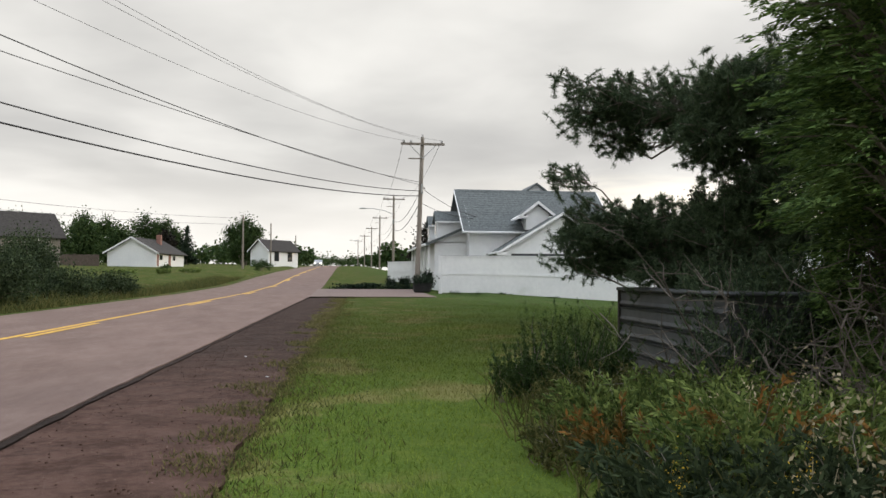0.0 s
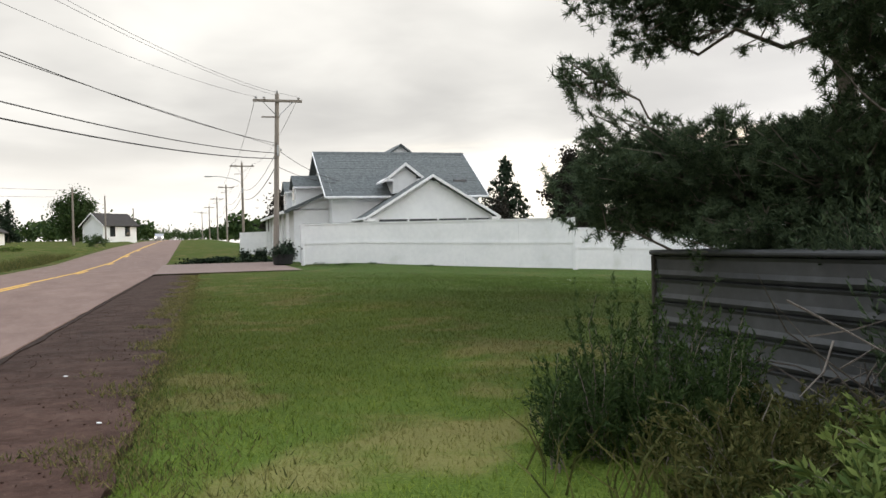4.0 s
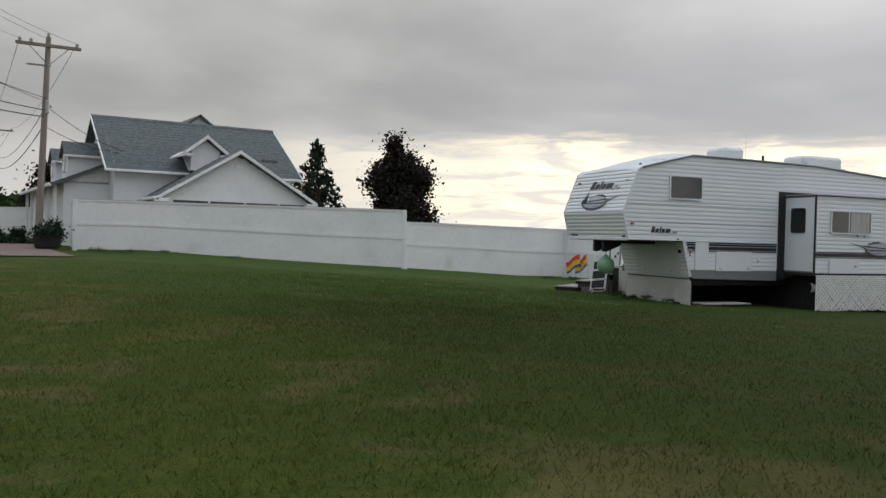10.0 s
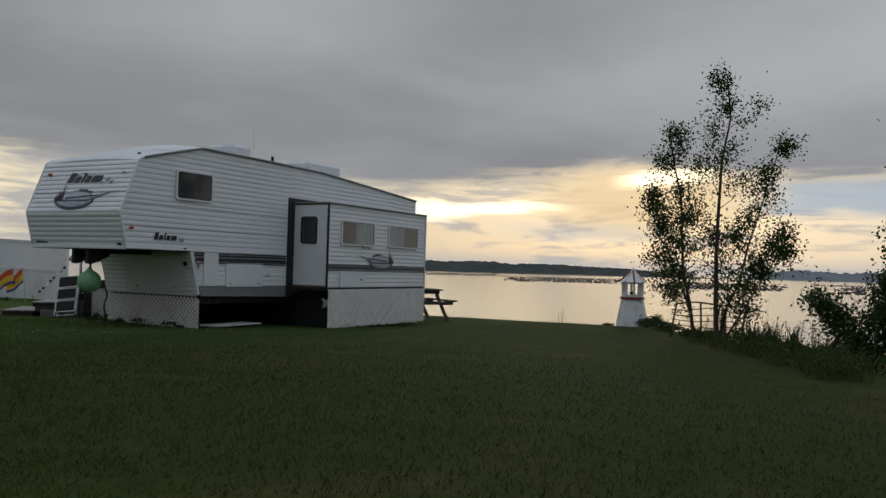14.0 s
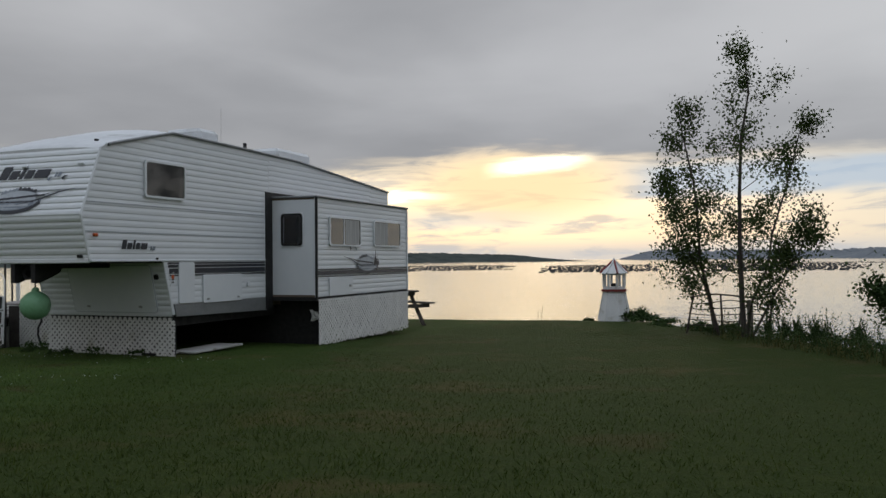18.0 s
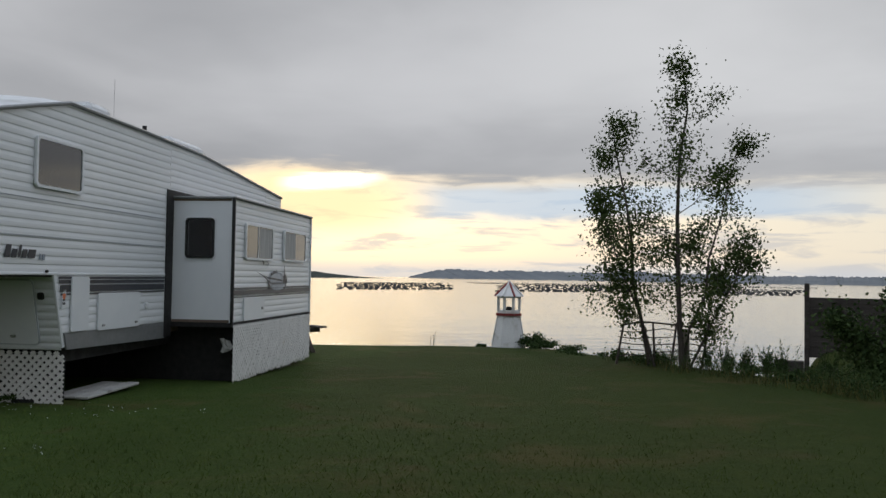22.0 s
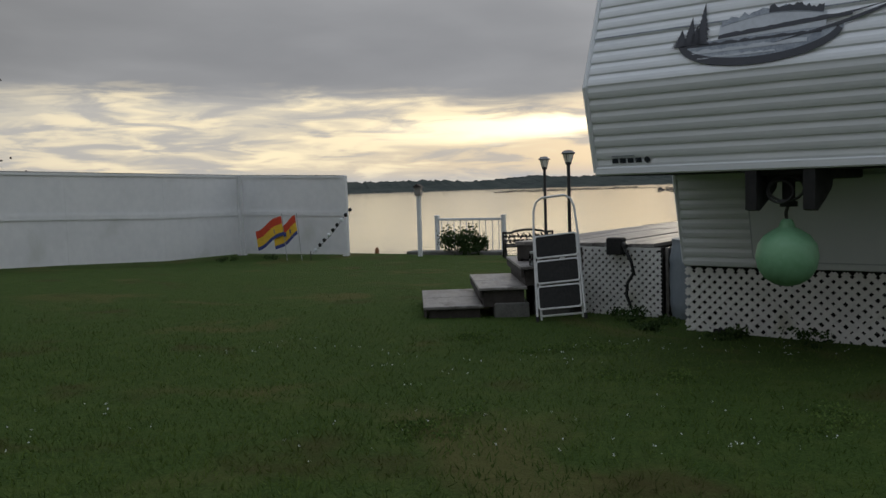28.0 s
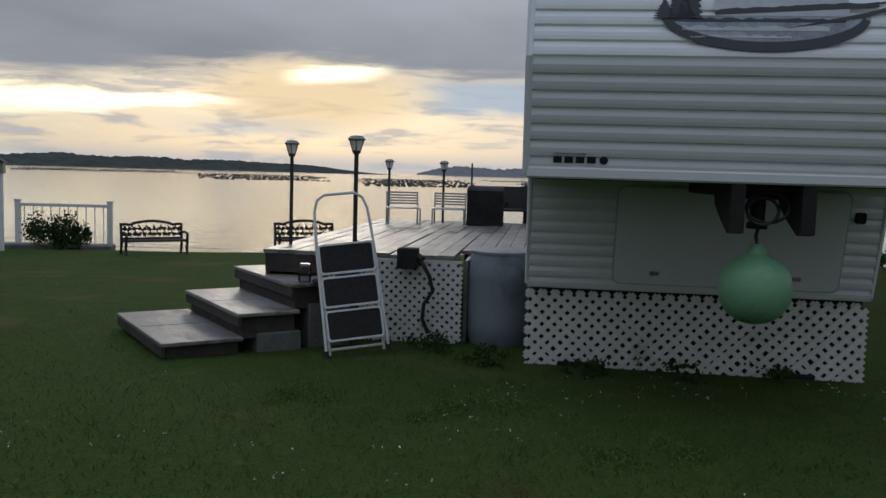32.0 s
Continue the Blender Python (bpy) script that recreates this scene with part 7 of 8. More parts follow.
def spray_shrub(name, x, y, rx, ry, h, leaf, shoots, label, seed, group="", upright=0.5, length=0.034, wide=0.0055, per=34):
    """A tangled shrub of arching shoots, each set with narrow leaves that point forward along it."""
    rng = np.random.default_rng(seed)
    sh = thing(name, pose(x, y, ground_z(x, y)), label, "shrub", group)
    g, c, d = Geo(), [], []
    for i in range(shoots):
        a, k = rng.uniform(0, 6.283), math.sqrt(rng.random())
        foot = np.array([rx * k * 0.8 * math.cos(a), ry * k * 0.8 * math.sin(a), -0.03])
        tall = h * rng.uniform(0.45, 1.15) * (1.05 - 0.45 * k * k)
        out = np.array([math.cos(a + rng.normal() * 0.7), math.sin(a + rng.normal() * 0.7), 0])
        t = np.linspace(0, 1, 6)[:, None]
        reach = tall * (1 - upright) * rng.uniform(0.5, 1.4)
        line = foot + out * reach * t ** 1.8 + np.array([0, 0, 1.0]) * tall * (t - (1 - upright) * 0.35 * t ** 3) + rng.normal(size=(6, 3)) * 0.012
        if i % 4 == 0:
            stem = Geo() if shoots < 40 else g
            stem.tube(list(line), [0.005, 0.0045, 0.004, 0.003, 0.002, 0.001], 4, False)
            if shoots < 40:
                part("stem", stem, BARK, sh)
        u = rng.uniform(0.25, 1.0, per) ** 0.7 * 4.99
        j = u.astype(int)
        c.append(line[j] + (line[j + 1] - line[j]) * (u - j)[:, None])
        w = line[j + 1] - line[j]
        d.append(w / (np.linalg.norm(w, axis=1)[:, None] + 1e-9))
    if shoots >= 40:
        part("branch", g, BARK, sh)
    c, d = np.concatenate(c), np.concatenate(d)
    d = d + rng.normal(size=d.shape) * 0.55
    d /= np.linalg.norm(d, axis=1)[:, None]
    s = np.cross(d, rng.normal(size=d.shape))
    s /= np.linalg.norm(s, axis=1)[:, None] + 1e-9
    ln = length * rng.uniform(0.6, 1.4, (len(c), 1))
    v = np.stack([c, c + d * ln * 0.45 + s * wide, c + d * ln, c + d * ln * 0.45 - s * wide], 1).reshape(-1, 3)
    part("foliage", quads("foliage", v, leaf), None, sh)
    return sh


def pine(x, y, lobes, label):
    """The big scrub pine: limbs from the trunk reach into lobes of foliage, each full of round tufts of needles. lobes: centre, radii, tufts."""
    rng = np.random.default_rng(21)
    z = ground_z(x, y)
    tree = thing("pine_tree", pose(x, y, z), label, "tree")
    wood, tips, ways = Geo(), [], []
    trunk = crooked(rng, (0, 0, -0.1), (-0.6, 0.2, 3.3), 7, 0.05)
    wood.tube(trunk, list(np.linspace(0.12, 0.03, 7)), 9)
    for cx, cy, cz, rx, ry, rz, n in lobes:
        c = np.array([cx - x, cy - y, cz - z])
        small = n < 40 and cz < 2.6
        start = c + np.array([0.85, 0.15, -0.45]) if small else trunk[min(6, max(1, int(c[2] / 3.3 * 6.4)))]
        limb = crooked(rng, start, c, 6, 0.025 if small else 0.07)
        wood.tube(limb, list(np.linspace(0.010, 0.005, 6) if small else np.linspace(0.022, 0.009, 6)), 6)
        d = rng.normal(size=(n, 3))
        d /= np.linalg.norm(d, axis=1)[:, None]
        r = rng.uniform(0.25, 1.0, (n, 1)) ** 0.5
        knots = 1.0 + 0.22 * np.sin(d[:, :1] * 6 + cx) + 0.18 * np.sin(d[:, 2:] * 9 + cy)
        p = c + d * r * knots * np.array([rx, ry, rz])
        for k in range(n):
            q = limb[3] + (limb[5] - limb[3]) * rng.random()
            if k % 4 == 0:
                wood.tube([q, (q + p[k]) / 2 + rng.normal(size=3) * 0.05 - np.array([0, 0, 0.04]), p[k]], [0.008, 0.006, 0.004], 4, False)
            w = (p[k] - q) / (np.linalg.norm(p[k] - q) + 1e-6) + np.array([0, 0, 0.3]) + rng.normal(size=3) * 0.6
            for u in (0.0, 0.05, 0.10):
                tips.append(p[k] - w * u)
                ways.append(w)
    part("trunk", wood, BARK, tree, smooth=True)
    part("needles", needles("needles", tips, ways, 0.050, PINE, rng, 36, 0.0030, 1.7), None, tree)
    return tree


def cedar(x, y, h, w, seed, label, foot=0.28, n=2000):
    """A cedar: drooping flat sprays all over, lighter at the tips."""
    rng = np.random.default_rng(seed)
    z = ground_z(x, y)
    tree = thing("cedar_tree", pose(x, y, z), label, "tree", "cedars beside the road")
    wood = Geo().tube([(0, 0, -0.1), (0.03, 0.02, h * 0.6), (0, 0, h)], [0.045, 0.035, 0.012], 8)
    t = rng.uniform(foot, 1.0, n)
    a = rng.uniform(0, 6.283, n)
    lump = 0.8 + 0.25 * np.sin(a * 3 + t * 9) + 0.15 * np.sin(a * 7 - t * 17)
    r = w * (1.05 - t) ** 0.45 * lump * np.sqrt(rng.uniform(0.25, 1.0, n))
    tip = np.stack([r * np.cos(a), r * np.sin(a), h * t + 0.0], 1)
    for i in range(0, n, 12):
        wood.tube([(0, 0, h * t[i] * 0.85), tip[i] * np.array([0.6, 0.6, 1.0]) + [0, 0, 0.02], tip[i]], [0.014, 0.009, 0.004], 4, False)
    part("trunk", wood, BARK, tree)
    per = 30
    c = np.repeat(tip, per, 0)
    out = np.repeat(np.stack([np.cos(a), np.sin(a), np.full(n, -0.25)], 1), per, 0)
    side = np.repeat(np.stack([-np.sin(a), np.cos(a), np.zeros(n)], 1), per, 0)
    s = rng.uniform(-0.5, 1.0, (len(c), 1))
    c = c + out * 0.13 * s + side * rng.normal(size=(len(c), 1)) * 0.055 * (1.1 - s) + rng.normal(size=c.shape) * 0.012
    d = out + side * rng.normal(size=(len(c), 1)) * 0.8 + rng.normal(size=c.shape) * 0.25
    d /= np.linalg.norm(d, axis=1)[:, None]
    e = np.cross(d, rng.normal(size=d.shape) * 0.4 + np.array([0, 0, 1.0]))
    e /= np.linalg.norm(e, axis=1)[:, None] + 1e-9
    ln, wd = 0.036 * rng.uniform(0.6, 1.3, (len(c), 1)), 0.009
    v = np.stack([c - d * ln, c + e * wd, c + d * ln, c - e * wd], 1).reshape(-1, 3)
    part("sprays", quads("sprays", v, CEDAR), None, tree)
    return tree


def stalks(name, spots, h, leaf, label, category, seed, lean=0.2, width=0.006, per=1, tufts=0.0, head=None, kind="stuff", dot=0.03, many=9):
    """Tall grass and weeds: thin bent blades from many feet; with heads of small leaves where tufts is set."""
    rng = np.random.default_rng(seed)
    f = np.repeat(np.asarray(spots, float), per, 0)
    n = len(f)
    f = f + np.concatenate([rng.normal(size=(n, 2)) * 0.05, np.zeros((n, 1))], 1)
    hh = (h * rng.uniform(0.45, 1.15, n))[:, None]
    d = np.concatenate([rng.normal(size=(n, 2)) * lean, np.ones((n, 1))], 1)
    d /= np.linalg.norm(d, axis=1)[:, None]
    s = np.cross(d, rng.normal(size=d.shape))
    s /= np.linalg.norm(s, axis=1)[:, None] + 1e-9
    s *= width
    bend = np.concatenate([rng.normal(size=(n, 2)) * lean, np.full((n, 1), -0.12)], 1)
    mid, top = f + d * hh * 0.55, f + d * hh + bend * hh * 0.35
    v = np.concatenate([np.stack([f - s, f + s, mid + s * 0.8, mid - s * 0.8], 1), np.stack([mid - s * 0.8, mid + s * 0.8, top + s * 0.15, top - s * 0.15], 1)]).reshape(-1, 3)
    ob = tagged(new(name, quads(name, v, leaf)), label, category, "", kind)
    if tufts:
        k = rng.random(n) < tufts
        c = np.repeat(np.concatenate([top[k], (mid[k] + top[k]) / 2]), many, 0)
        c = c + rng.normal(size=c.shape) * np.array([0.02, 0.02, 0.06])
        tagged(new(name + "_heads", petals(name + "_heads", c, dot, head or leaf, rng, 0.5)), label, category, "", kind)
    return ob


def scatter(x0, x1, y0, y1, n, seed, keep=None):
    rng = np.random.default_rng(seed)
    out = []
    while len(out) < n:
        x, y = rng.uniform(x0, x1), rng.uniform(y0, y1)
        if keep is None or keep(x, y):
            out.append((x, y, ground_z(x, y) - 0.01))
    return out


# the overgrown corner where the walk begins
pine(7.5, 14.9, ((5.32, 15.05, 1.80, 0.40, 0.34, 0.22, 64), (5.89, 15.2, 1.92, 0.74, 0.68, 0.34, 276), (5.44, 15.05, 3.14, 0.50, 0.36, 0.34, 190), (6.22, 15.09, 3.18, 0.68, 0.74, 0.36, 230), (5.83, 15.31, 2.77, 0.32, 0.42, 0.11, 34), (6.95, 14.97, 1.91, 0.79, 0.74, 0.32, 379), (5.07, 14.95, 2.41, 0.25, 0.2, 0.13, 29), (6.39, 15.7, 1.54, 0.63, 0.47, 0.21, 172), (6.72, 14.53, 1.74, 0.74, 0.74, 0.34, 252), (6.95, 14.81, 3.28, 0.44, 0.52, 0.36, 200), (6.08, 13.75, 2.62, 0.36, 0.4, 0.34, 200), (6.5, 13.75, 2.3, 0.42, 0.45, 0.38, 220), (6.25, 13.65, 3.0, 0.42, 0.45, 0.34, 200), (6.7, 13.6, 2.7, 0.4, 0.4, 0.4, 200), (6.25, 13.85, 2.0, 0.28, 0.3, 0.24, 90), (6.69, 15.1, 1.91, 0.45, 0.45, 0.36, 200), (6.31, 15.2, 1.57, 0.4, 0.4, 0.32, 150), (7.16, 14.9, 1.94, 0.5, 0.5, 0.4, 220), (6.54, 15.3, 3.05, 0.4, 0.4, 0.3, 90), (6.82, 14.8, 1.46, 0.5, 0.5, 0.4, 180), (6.9, 13.6, 2.1, 0.7, 0.7, 0.6, 220), (7.3, 13.8, 2.6, 0.9, 1.0, 0.9, 300), (6.9, 13.2, 1.3, 0.7, 0.8, 0.5, 180), (6.9, 13.6, 3.1, 0.6, 0.6, 0.5, 200), (5.12, 15.0, 1.60, 0.40, 0.20, 0.10, 22), (5.46, 15.1, 1.86, 0.45, 0.3, 0.24, 130), (5.62, 15.15, 1.55, 0.45, 0.3, 0.14, 90), (5.95, 15.1, 1.80, 0.45, 0.35, 0.26, 140), (5.72, 15.1, 2.98, 0.4, 0.3, 0.3, 110), (6.0, 14.6, 1.42, 0.45, 0.3, 0.17, 110), (6.3, 14.35, 1.25, 0.36, 0.3, 0.2, 100)), "dark scrub pine with dense tufted limbs over the shed")
cedar(6.2, 11.3, 4.6, 1.1, 31, "dense green cedar with hanging sprays", 0.30, 2300)
cedar(7.4, 12.6, 5.4, 1.5, 32, "dense dark cedar behind the shrubs", 0.05, 2600)
cedar(6.75, 12.4, 3.2, 0.75, 34, "dark young cedar beside the shed", 0.03, 1500)
cedar(6.9, 10.0, 5.0, 1.3, 33, "tall green cedar at the roadside", 0.10, 2000)
spray_shrub("juniper_shrub", 4.78, 13.75, 0.58, 0.48, 0.40, BROAD, 420, "low grey-green juniper shrub with upright tips", 41, "", 0.6, 0.026, 0.0045, 60)
spray_shrub("dark_thicket", 6.25, 13.2, 0.42, 0.75, 1.35, PINE, 330, "dark tangled thicket in front of the shed", 47, "", 0.75, 0.05, 0.006, 60)
spray_shrub("dark_thicket", 6.2, 13.8, 0.34, 0.4, 1.3, PINE, 240, "dark tangled thicket in front of the shed", 48, "", 0.8, 0.05, 0.006, 60)
spray_shrub("dark_thicket", 5.85, 12.95, 0.4, 0.5, 1.1, PINE, 170, "dark tangled thicket in front of the shed", 49, "", 0.75, 0.045, 0.0055, 46)
spires = ((4.42, 13.6, 0.66), (4.55, 13.85, 0.80), (4.72, 13.9, 0.92), (4.86, 13.7, 0.78), (5.02, 13.9, 0.88), (4.2, 13.5, 0.50), (4.9, 13.4, 0.64), (5.2, 13.7, 0.72), (4.34, 13.8, 0.58), (4.64, 13.45, 0.56), (5.1, 13.5, 0.60), (5.3, 13.95, 0.66))
for i, (sx, sy, sh) in enumerate(spires):
    spray_shrub("juniper_spire", sx, sy, 0.07, 0.07, sh, BROAD, 26, "upright dark feathery tip of a juniper beside the lawn", 240 + i, "juniper spires", 0.80, 0.030, 0.0042, 70)
shrubs = ((4.85, 12.9, 0.55, 0.55, 0.44, WEED, 150), (4.65, 11.8, 0.55, 0.6, 0.46, SHRUB, 170), (4.95, 10.5, 0.7, 0.65, 0.56, SHRUB, 230), (4.42, 11.1, 0.26, 0.28, 0.46, RUSTY, 30), (5.4, 12.3, 0.6, 0.75, 0.52, SHRUB, 190), (4.4, 9.9, 0.5, 0.55, 0.46, WILD, 190), (4.85, 10.75, 0.24, 0.3, 0.60, RUSTY, 28), (5.35, 13.2, 0.45, 0.5, 0.42, WEED, 120), (4.3, 9.1, 0.45, 0.45, 0.44, WILD, 170), (5.2, 11.3, 0.5, 0.5, 0.54, SHRUB, 160), (4.55, 12.6, 0.35, 0.45, 0.30, WEED, 110), (4.25, 11.3, 0.35, 0.6, 0.28, WEED, 130), (5.25, 10.1, 0.2, 0.25, 0.62, RUSTY, 22), (4.9, 9.6, 0.5, 0.5, 0.52, WILD, 180), (5.6, 10.9, 0.5, 0.6, 0.6, SHRUB, 150))
for i, (sx, sy, rx, ry, sh, lf, n) in enumerate(shrubs):
    spray_shrub("shrub", sx, sy, rx, ry, sh, lf, n, ("orange-brown turning shrub among the green" if lf is RUSTY else "tangled dry-green weeds at the lawn edge" if lf is WEED else "leafy green roadside shrub with lance-shaped leaves"), 50 + i, "roadside shrubs", 0.5, 0.036 if lf is WEED else 0.045 if lf is RUSTY else 0.046, 0.005 if lf is WEED else 0.0085 if lf is RUSTY else 0.0078, 46)
stalks("tall_grass", scatter(4.0, 5.6, 8.8, 13.6, 620, 61), 0.34, WEED, "tall wild grass between the shrubs", "grass", 62, 0.45, 0.005, 2)
stalks("dry_grass", scatter(4.4, 5.5, 9.0, 10.6, 7, 63), 0.62, STRAW, "pale dry grass plumes among the shrubs", "grass", 64, 0.3, 0.003, 2, 1.0, STRAW, dot=0.024, many=16)
stalks("goldenrod", scatter(4.1, 4.5, 9.2, 10.2, 5, 65), 0.42, WEED, "small yellow goldenrod flowers at the roadside", "flowers", 66, 0.2, 0.004, 1, 1.0, leaf_material("goldenrod_yellow", (0.45, 0.30, 0.02), (0.60, 0.42, 0.05), 0.2), dot=0.010, many=45)
dead = Geo()
rng0 = np.random.default_rng(71)
for i in range(56):
    a = np.array([rng0.uniform(5.6, 6.5), rng0.uniform(11.2, 13.2), 0.35])
    d = np.array([rng0.normal() * 0.4 - 0.35, rng0.normal() * 0.5, rng0.uniform(0.3, 1.0)])
    tip = a + d * rng0.uniform(0.5, 1.0)
    dead.tube(crooked(rng0, a, tip, 5, 0.07), [0.006, 0.005, 0.004, 0.003, 0.0015], 5)
    for j in range(3):
        q = a + (tip - a) * rng0.uniform(0.4, 0.9)
        dead.tube(crooked(rng0, q, q + rng0.normal(size=3) * 0.22, 3, 0.02), [0.005, 0.004, 0.002], 4)
for i in range(7):
    a = np.array([rng0.uniform(5.7, 6.6), rng0.uniform(10.9, 12.3), 0.3])
    tall = rng0.uniform(0.8, 1.3)
    tip = a + np.array([-0.45 + rng0.normal() * 0.25, rng0.normal() * 0.3, tall])
    line = crooked(rng0, a, tip, 8, 0.03)
    dead.tube(line, list(np.linspace(0.010, 0.0025, 8)), 5)
    for j in range(9):
        q = line[rng0.integers(2, 8)]
        e = q + np.array([rng0.normal() * 0.24, rng0.normal() * 0.2, rng0.uniform(-0.12, 0.3)])
        dead.tube(crooked(rng0, q, e, 5, 0.025), [0.005, 0.0045, 0.004, 0.003, 0.0015], 4)
        dead.tube(crooked(rng0, (q + e) / 2, (q + e) / 2 + rng0.normal(size=3) * 0.12, 3, 0.01), [0.003, 0.0025, 0.001], 4)
single("dead_branches", dead, DEAD, "bare grey branches tangled below the pine", "branches", kind="stuff")


# ---- metal shed ----
SHED = material("grey_weathered_sheet_metal", (0.040, 0.043, 0.047), (0.068, 0.073, 0.078), 1.5, 0.6, 0.3, 0.1, 40.0, stain=(0.12, 0.08, 0.06), stain_scale=2.0, stain_at=(0.62, 0.8))
shed = thing("metal_shed", pose(5.76, 15.33, 0.30, 0, 0, -90), "low grey ribbed sheet-metal shed under the pine", "shed")
for k in range(6):
    z = k * 0.158
    part("wall_panel", Geo().prism([(0.03, z), (0.012, z + 0.012), (0.0, z + 0.03), (0.014, z + 0.06), (0.014, z + 0.13), (0.0, z + 0.15), (0.06, z + 0.157), (0.06, z)], 0.0, 2.5, "x"), SHED, shed)
    part("end_panel", Geo().box(0.0, 0.06, z, 0.03, 0.75, z + 0.15, 0.008), SHED, shed)
part("roof", Geo().box(-0.03, -0.03, 0.95, 2.55, 0.85, 0.985, 0.012), SHED, shed)
part("corner_post", Geo().box(-0.03, -0.012, -0.1, 0.0, 0.05, 0.95, 0.008), DARK_WOOD, shed)
part("back_wall", Geo().box(0.0, 0.75, 0.0, 2.5, 0.79, 0.95).box(2.46, 0.06, 0.0, 2.5, 0.75, 0.95), SHED, shed)


# ---- poplar and weeds at the shore ----
leafy_tree("poplar_tree", 23.05, 19.18, ((0.0, 0.0, 0.42, -0.08, 5.75, 0.06, 1.35), (0.41, 0.46, 0.9, 1.15, 4.75, 0.045, 1.15), (0.05, -0.02, 0.45, -1.2, 4.3, 0.034, 1.05), (0.02, -0.05, 0.3, -1.45, 2.4, 0.03, 0.85), (0.3, 0.4, 0.6, 1.5, 3.3, 0.03, 0.7)), LEAF, 0.058, 19, "slender young poplar with clustered green leaves", "tree", 81, "", 0.135, low=0.23, limbs=15, bark=DARK_BARK)
leafy_tree("shore_alder", 20.9, 16.0, ((0.0, 0.0, -0.3, 0.05, 2.3, 0.05, 0.85), (0.2, 0.1, 0.4, 0.3, 1.6, 0.045, 0.75), (-0.1, 0.1, -0.6, -0.4, 1.8, 0.04, 0.8), (0.1, -0.1, 0.3, -0.9, 2.8, 0.05, 1.0), (0.1, 0.2, 0.2, 1.5, 1.28, 0.014, 0.26)), BROAD, 0.066, 22, "bushy dark alder at the shore edge", "tree", 82, "", 0.16, low=0.06, limbs=12, base=-0.35, bark=DARK_BARK)
leafy_tree("shore_birch", 19.5, 15.45, ((0.0, 0.0, 0.2, 0.75, 6.4, 0.08, 1.25), (0.1, -0.1, -0.2, -0.5, 5.8, 0.07, 1.2)), LEAF, 0.085, 11, "tall thin birch beside the lawn", "tree", 83, "", 0.13, low=0.2, limbs=15, base=-0.3)
shore_edge = lambda x, y: abs(y - (17.3 + (x - 16) * 0.27)) < 0.62 and noise.noise((x * 1.6, y * 1.6, 9.0)) > -0.05
stalks("shore_weeds", scatter(20.5, 24.8, 17.6, 20.4, 170, 97, shore_edge), 0.24, WEED, "sparse dry weeds along the shore edge", "weeds", 98, 0.25, 0.006, 2, 0.7, BROAD)
stalks("shore_weeds", scatter(16.2, 20.5, 16.6, 19.2, 260, 91, shore_edge), 0.26, WEED, "low weeds along the shore edge", "weeds", 92, 0.25, 0.007, 2, 0.6, BROAD)
stalks("shore_weeds", scatter(14.7, 17.6, 17.0, 17.9, 200, 95, lambda x, y: abs(y - 17.6) < 0.3 + 0.25 * noise.noise((x * 2, y * 2, 2.0))), 0.28, WEED, "low weeds along the shore edge", "weeds", 96, 0.3, 0.006, 2, 0.6, BROAD)
stalks("shore_weeds", scatter(17.5, 24.5, 16.8, 19.8, 110, 93, lambda x, y: abs(y - table(BANK, x) - 0.15) < 0.35 and noise.noise((x * 1.2, y * 1.2, 4.0)) > -0.1), 0.5, BROAD, "taller seeding weeds along the shore edge", "weeds", 94, 0.16, 0.005, 1, 1.0, BROAD)
for i, (sx, sy, r, h, n) in enumerate(((28.5, 21.2, 0.5, 0.36, 1500), (28.1, 20.95, 0.6, 0.2, 900), (22.3, 18.4, 0.5, 0.16, 500), (20.9, 17.9, 0.6, 0.2, 600), (19.3, 17.5, 0.6, 0.24, 700), (28.75, 22.35, 0.2, 0.10, 250), (26.6, 20.4, 0.7, 0.16, 800), (25.2, 19.8, 0.7, 0.16, 800), (24.2, 19.4, 0.6, 0.2, 800))):
    mound("weed_clump", sx, sy, r, r * 0.8, h, BROAD, 0.06, n, "low dark weed clump at the shore edge", "weeds", 100 + i, "weed clumps", base=ground_z(sx, sy) - 0.02)
rs = random.Random(33)
for i in range(26):
    px = 20.1 + rs.uniform(0.0, 0.7) if i < 6 else 21.3 + rs.uniform(0.0, 1.75)
    py = table(BANK, px) + rs.uniform(-0.05, 0.35)
    spray_shrub("plume_weed", px, py, 0.05, 0.05, rs.uniform(0.34, 0.58), BROAD, 12, "tall dark feathery weed at the shore edge", 300 + i, "plume weeds", 0.86, 0.032, 0.0050, 60)
stalks("seed_stalk", [(28.0, 23.6, -0.25)], 0.36, WEED, "single dry seed stalk at the bank", "weeds", 120, 0.06, 0.006, 3, 1.0, STRAW)
mound("flowering_bush", 28.85, 38.45, 0.48, 0.58, 0.80, BROAD, 0.07, 2400, "dark leafy bush in front of the railing", "bush", 121)
mound("flowering_bush", 28.85, 37.85, 0.22, 0.25, 0.50, BROAD, 0.07, 600, "dark leafy bush in front of the railing", "bush", 122)
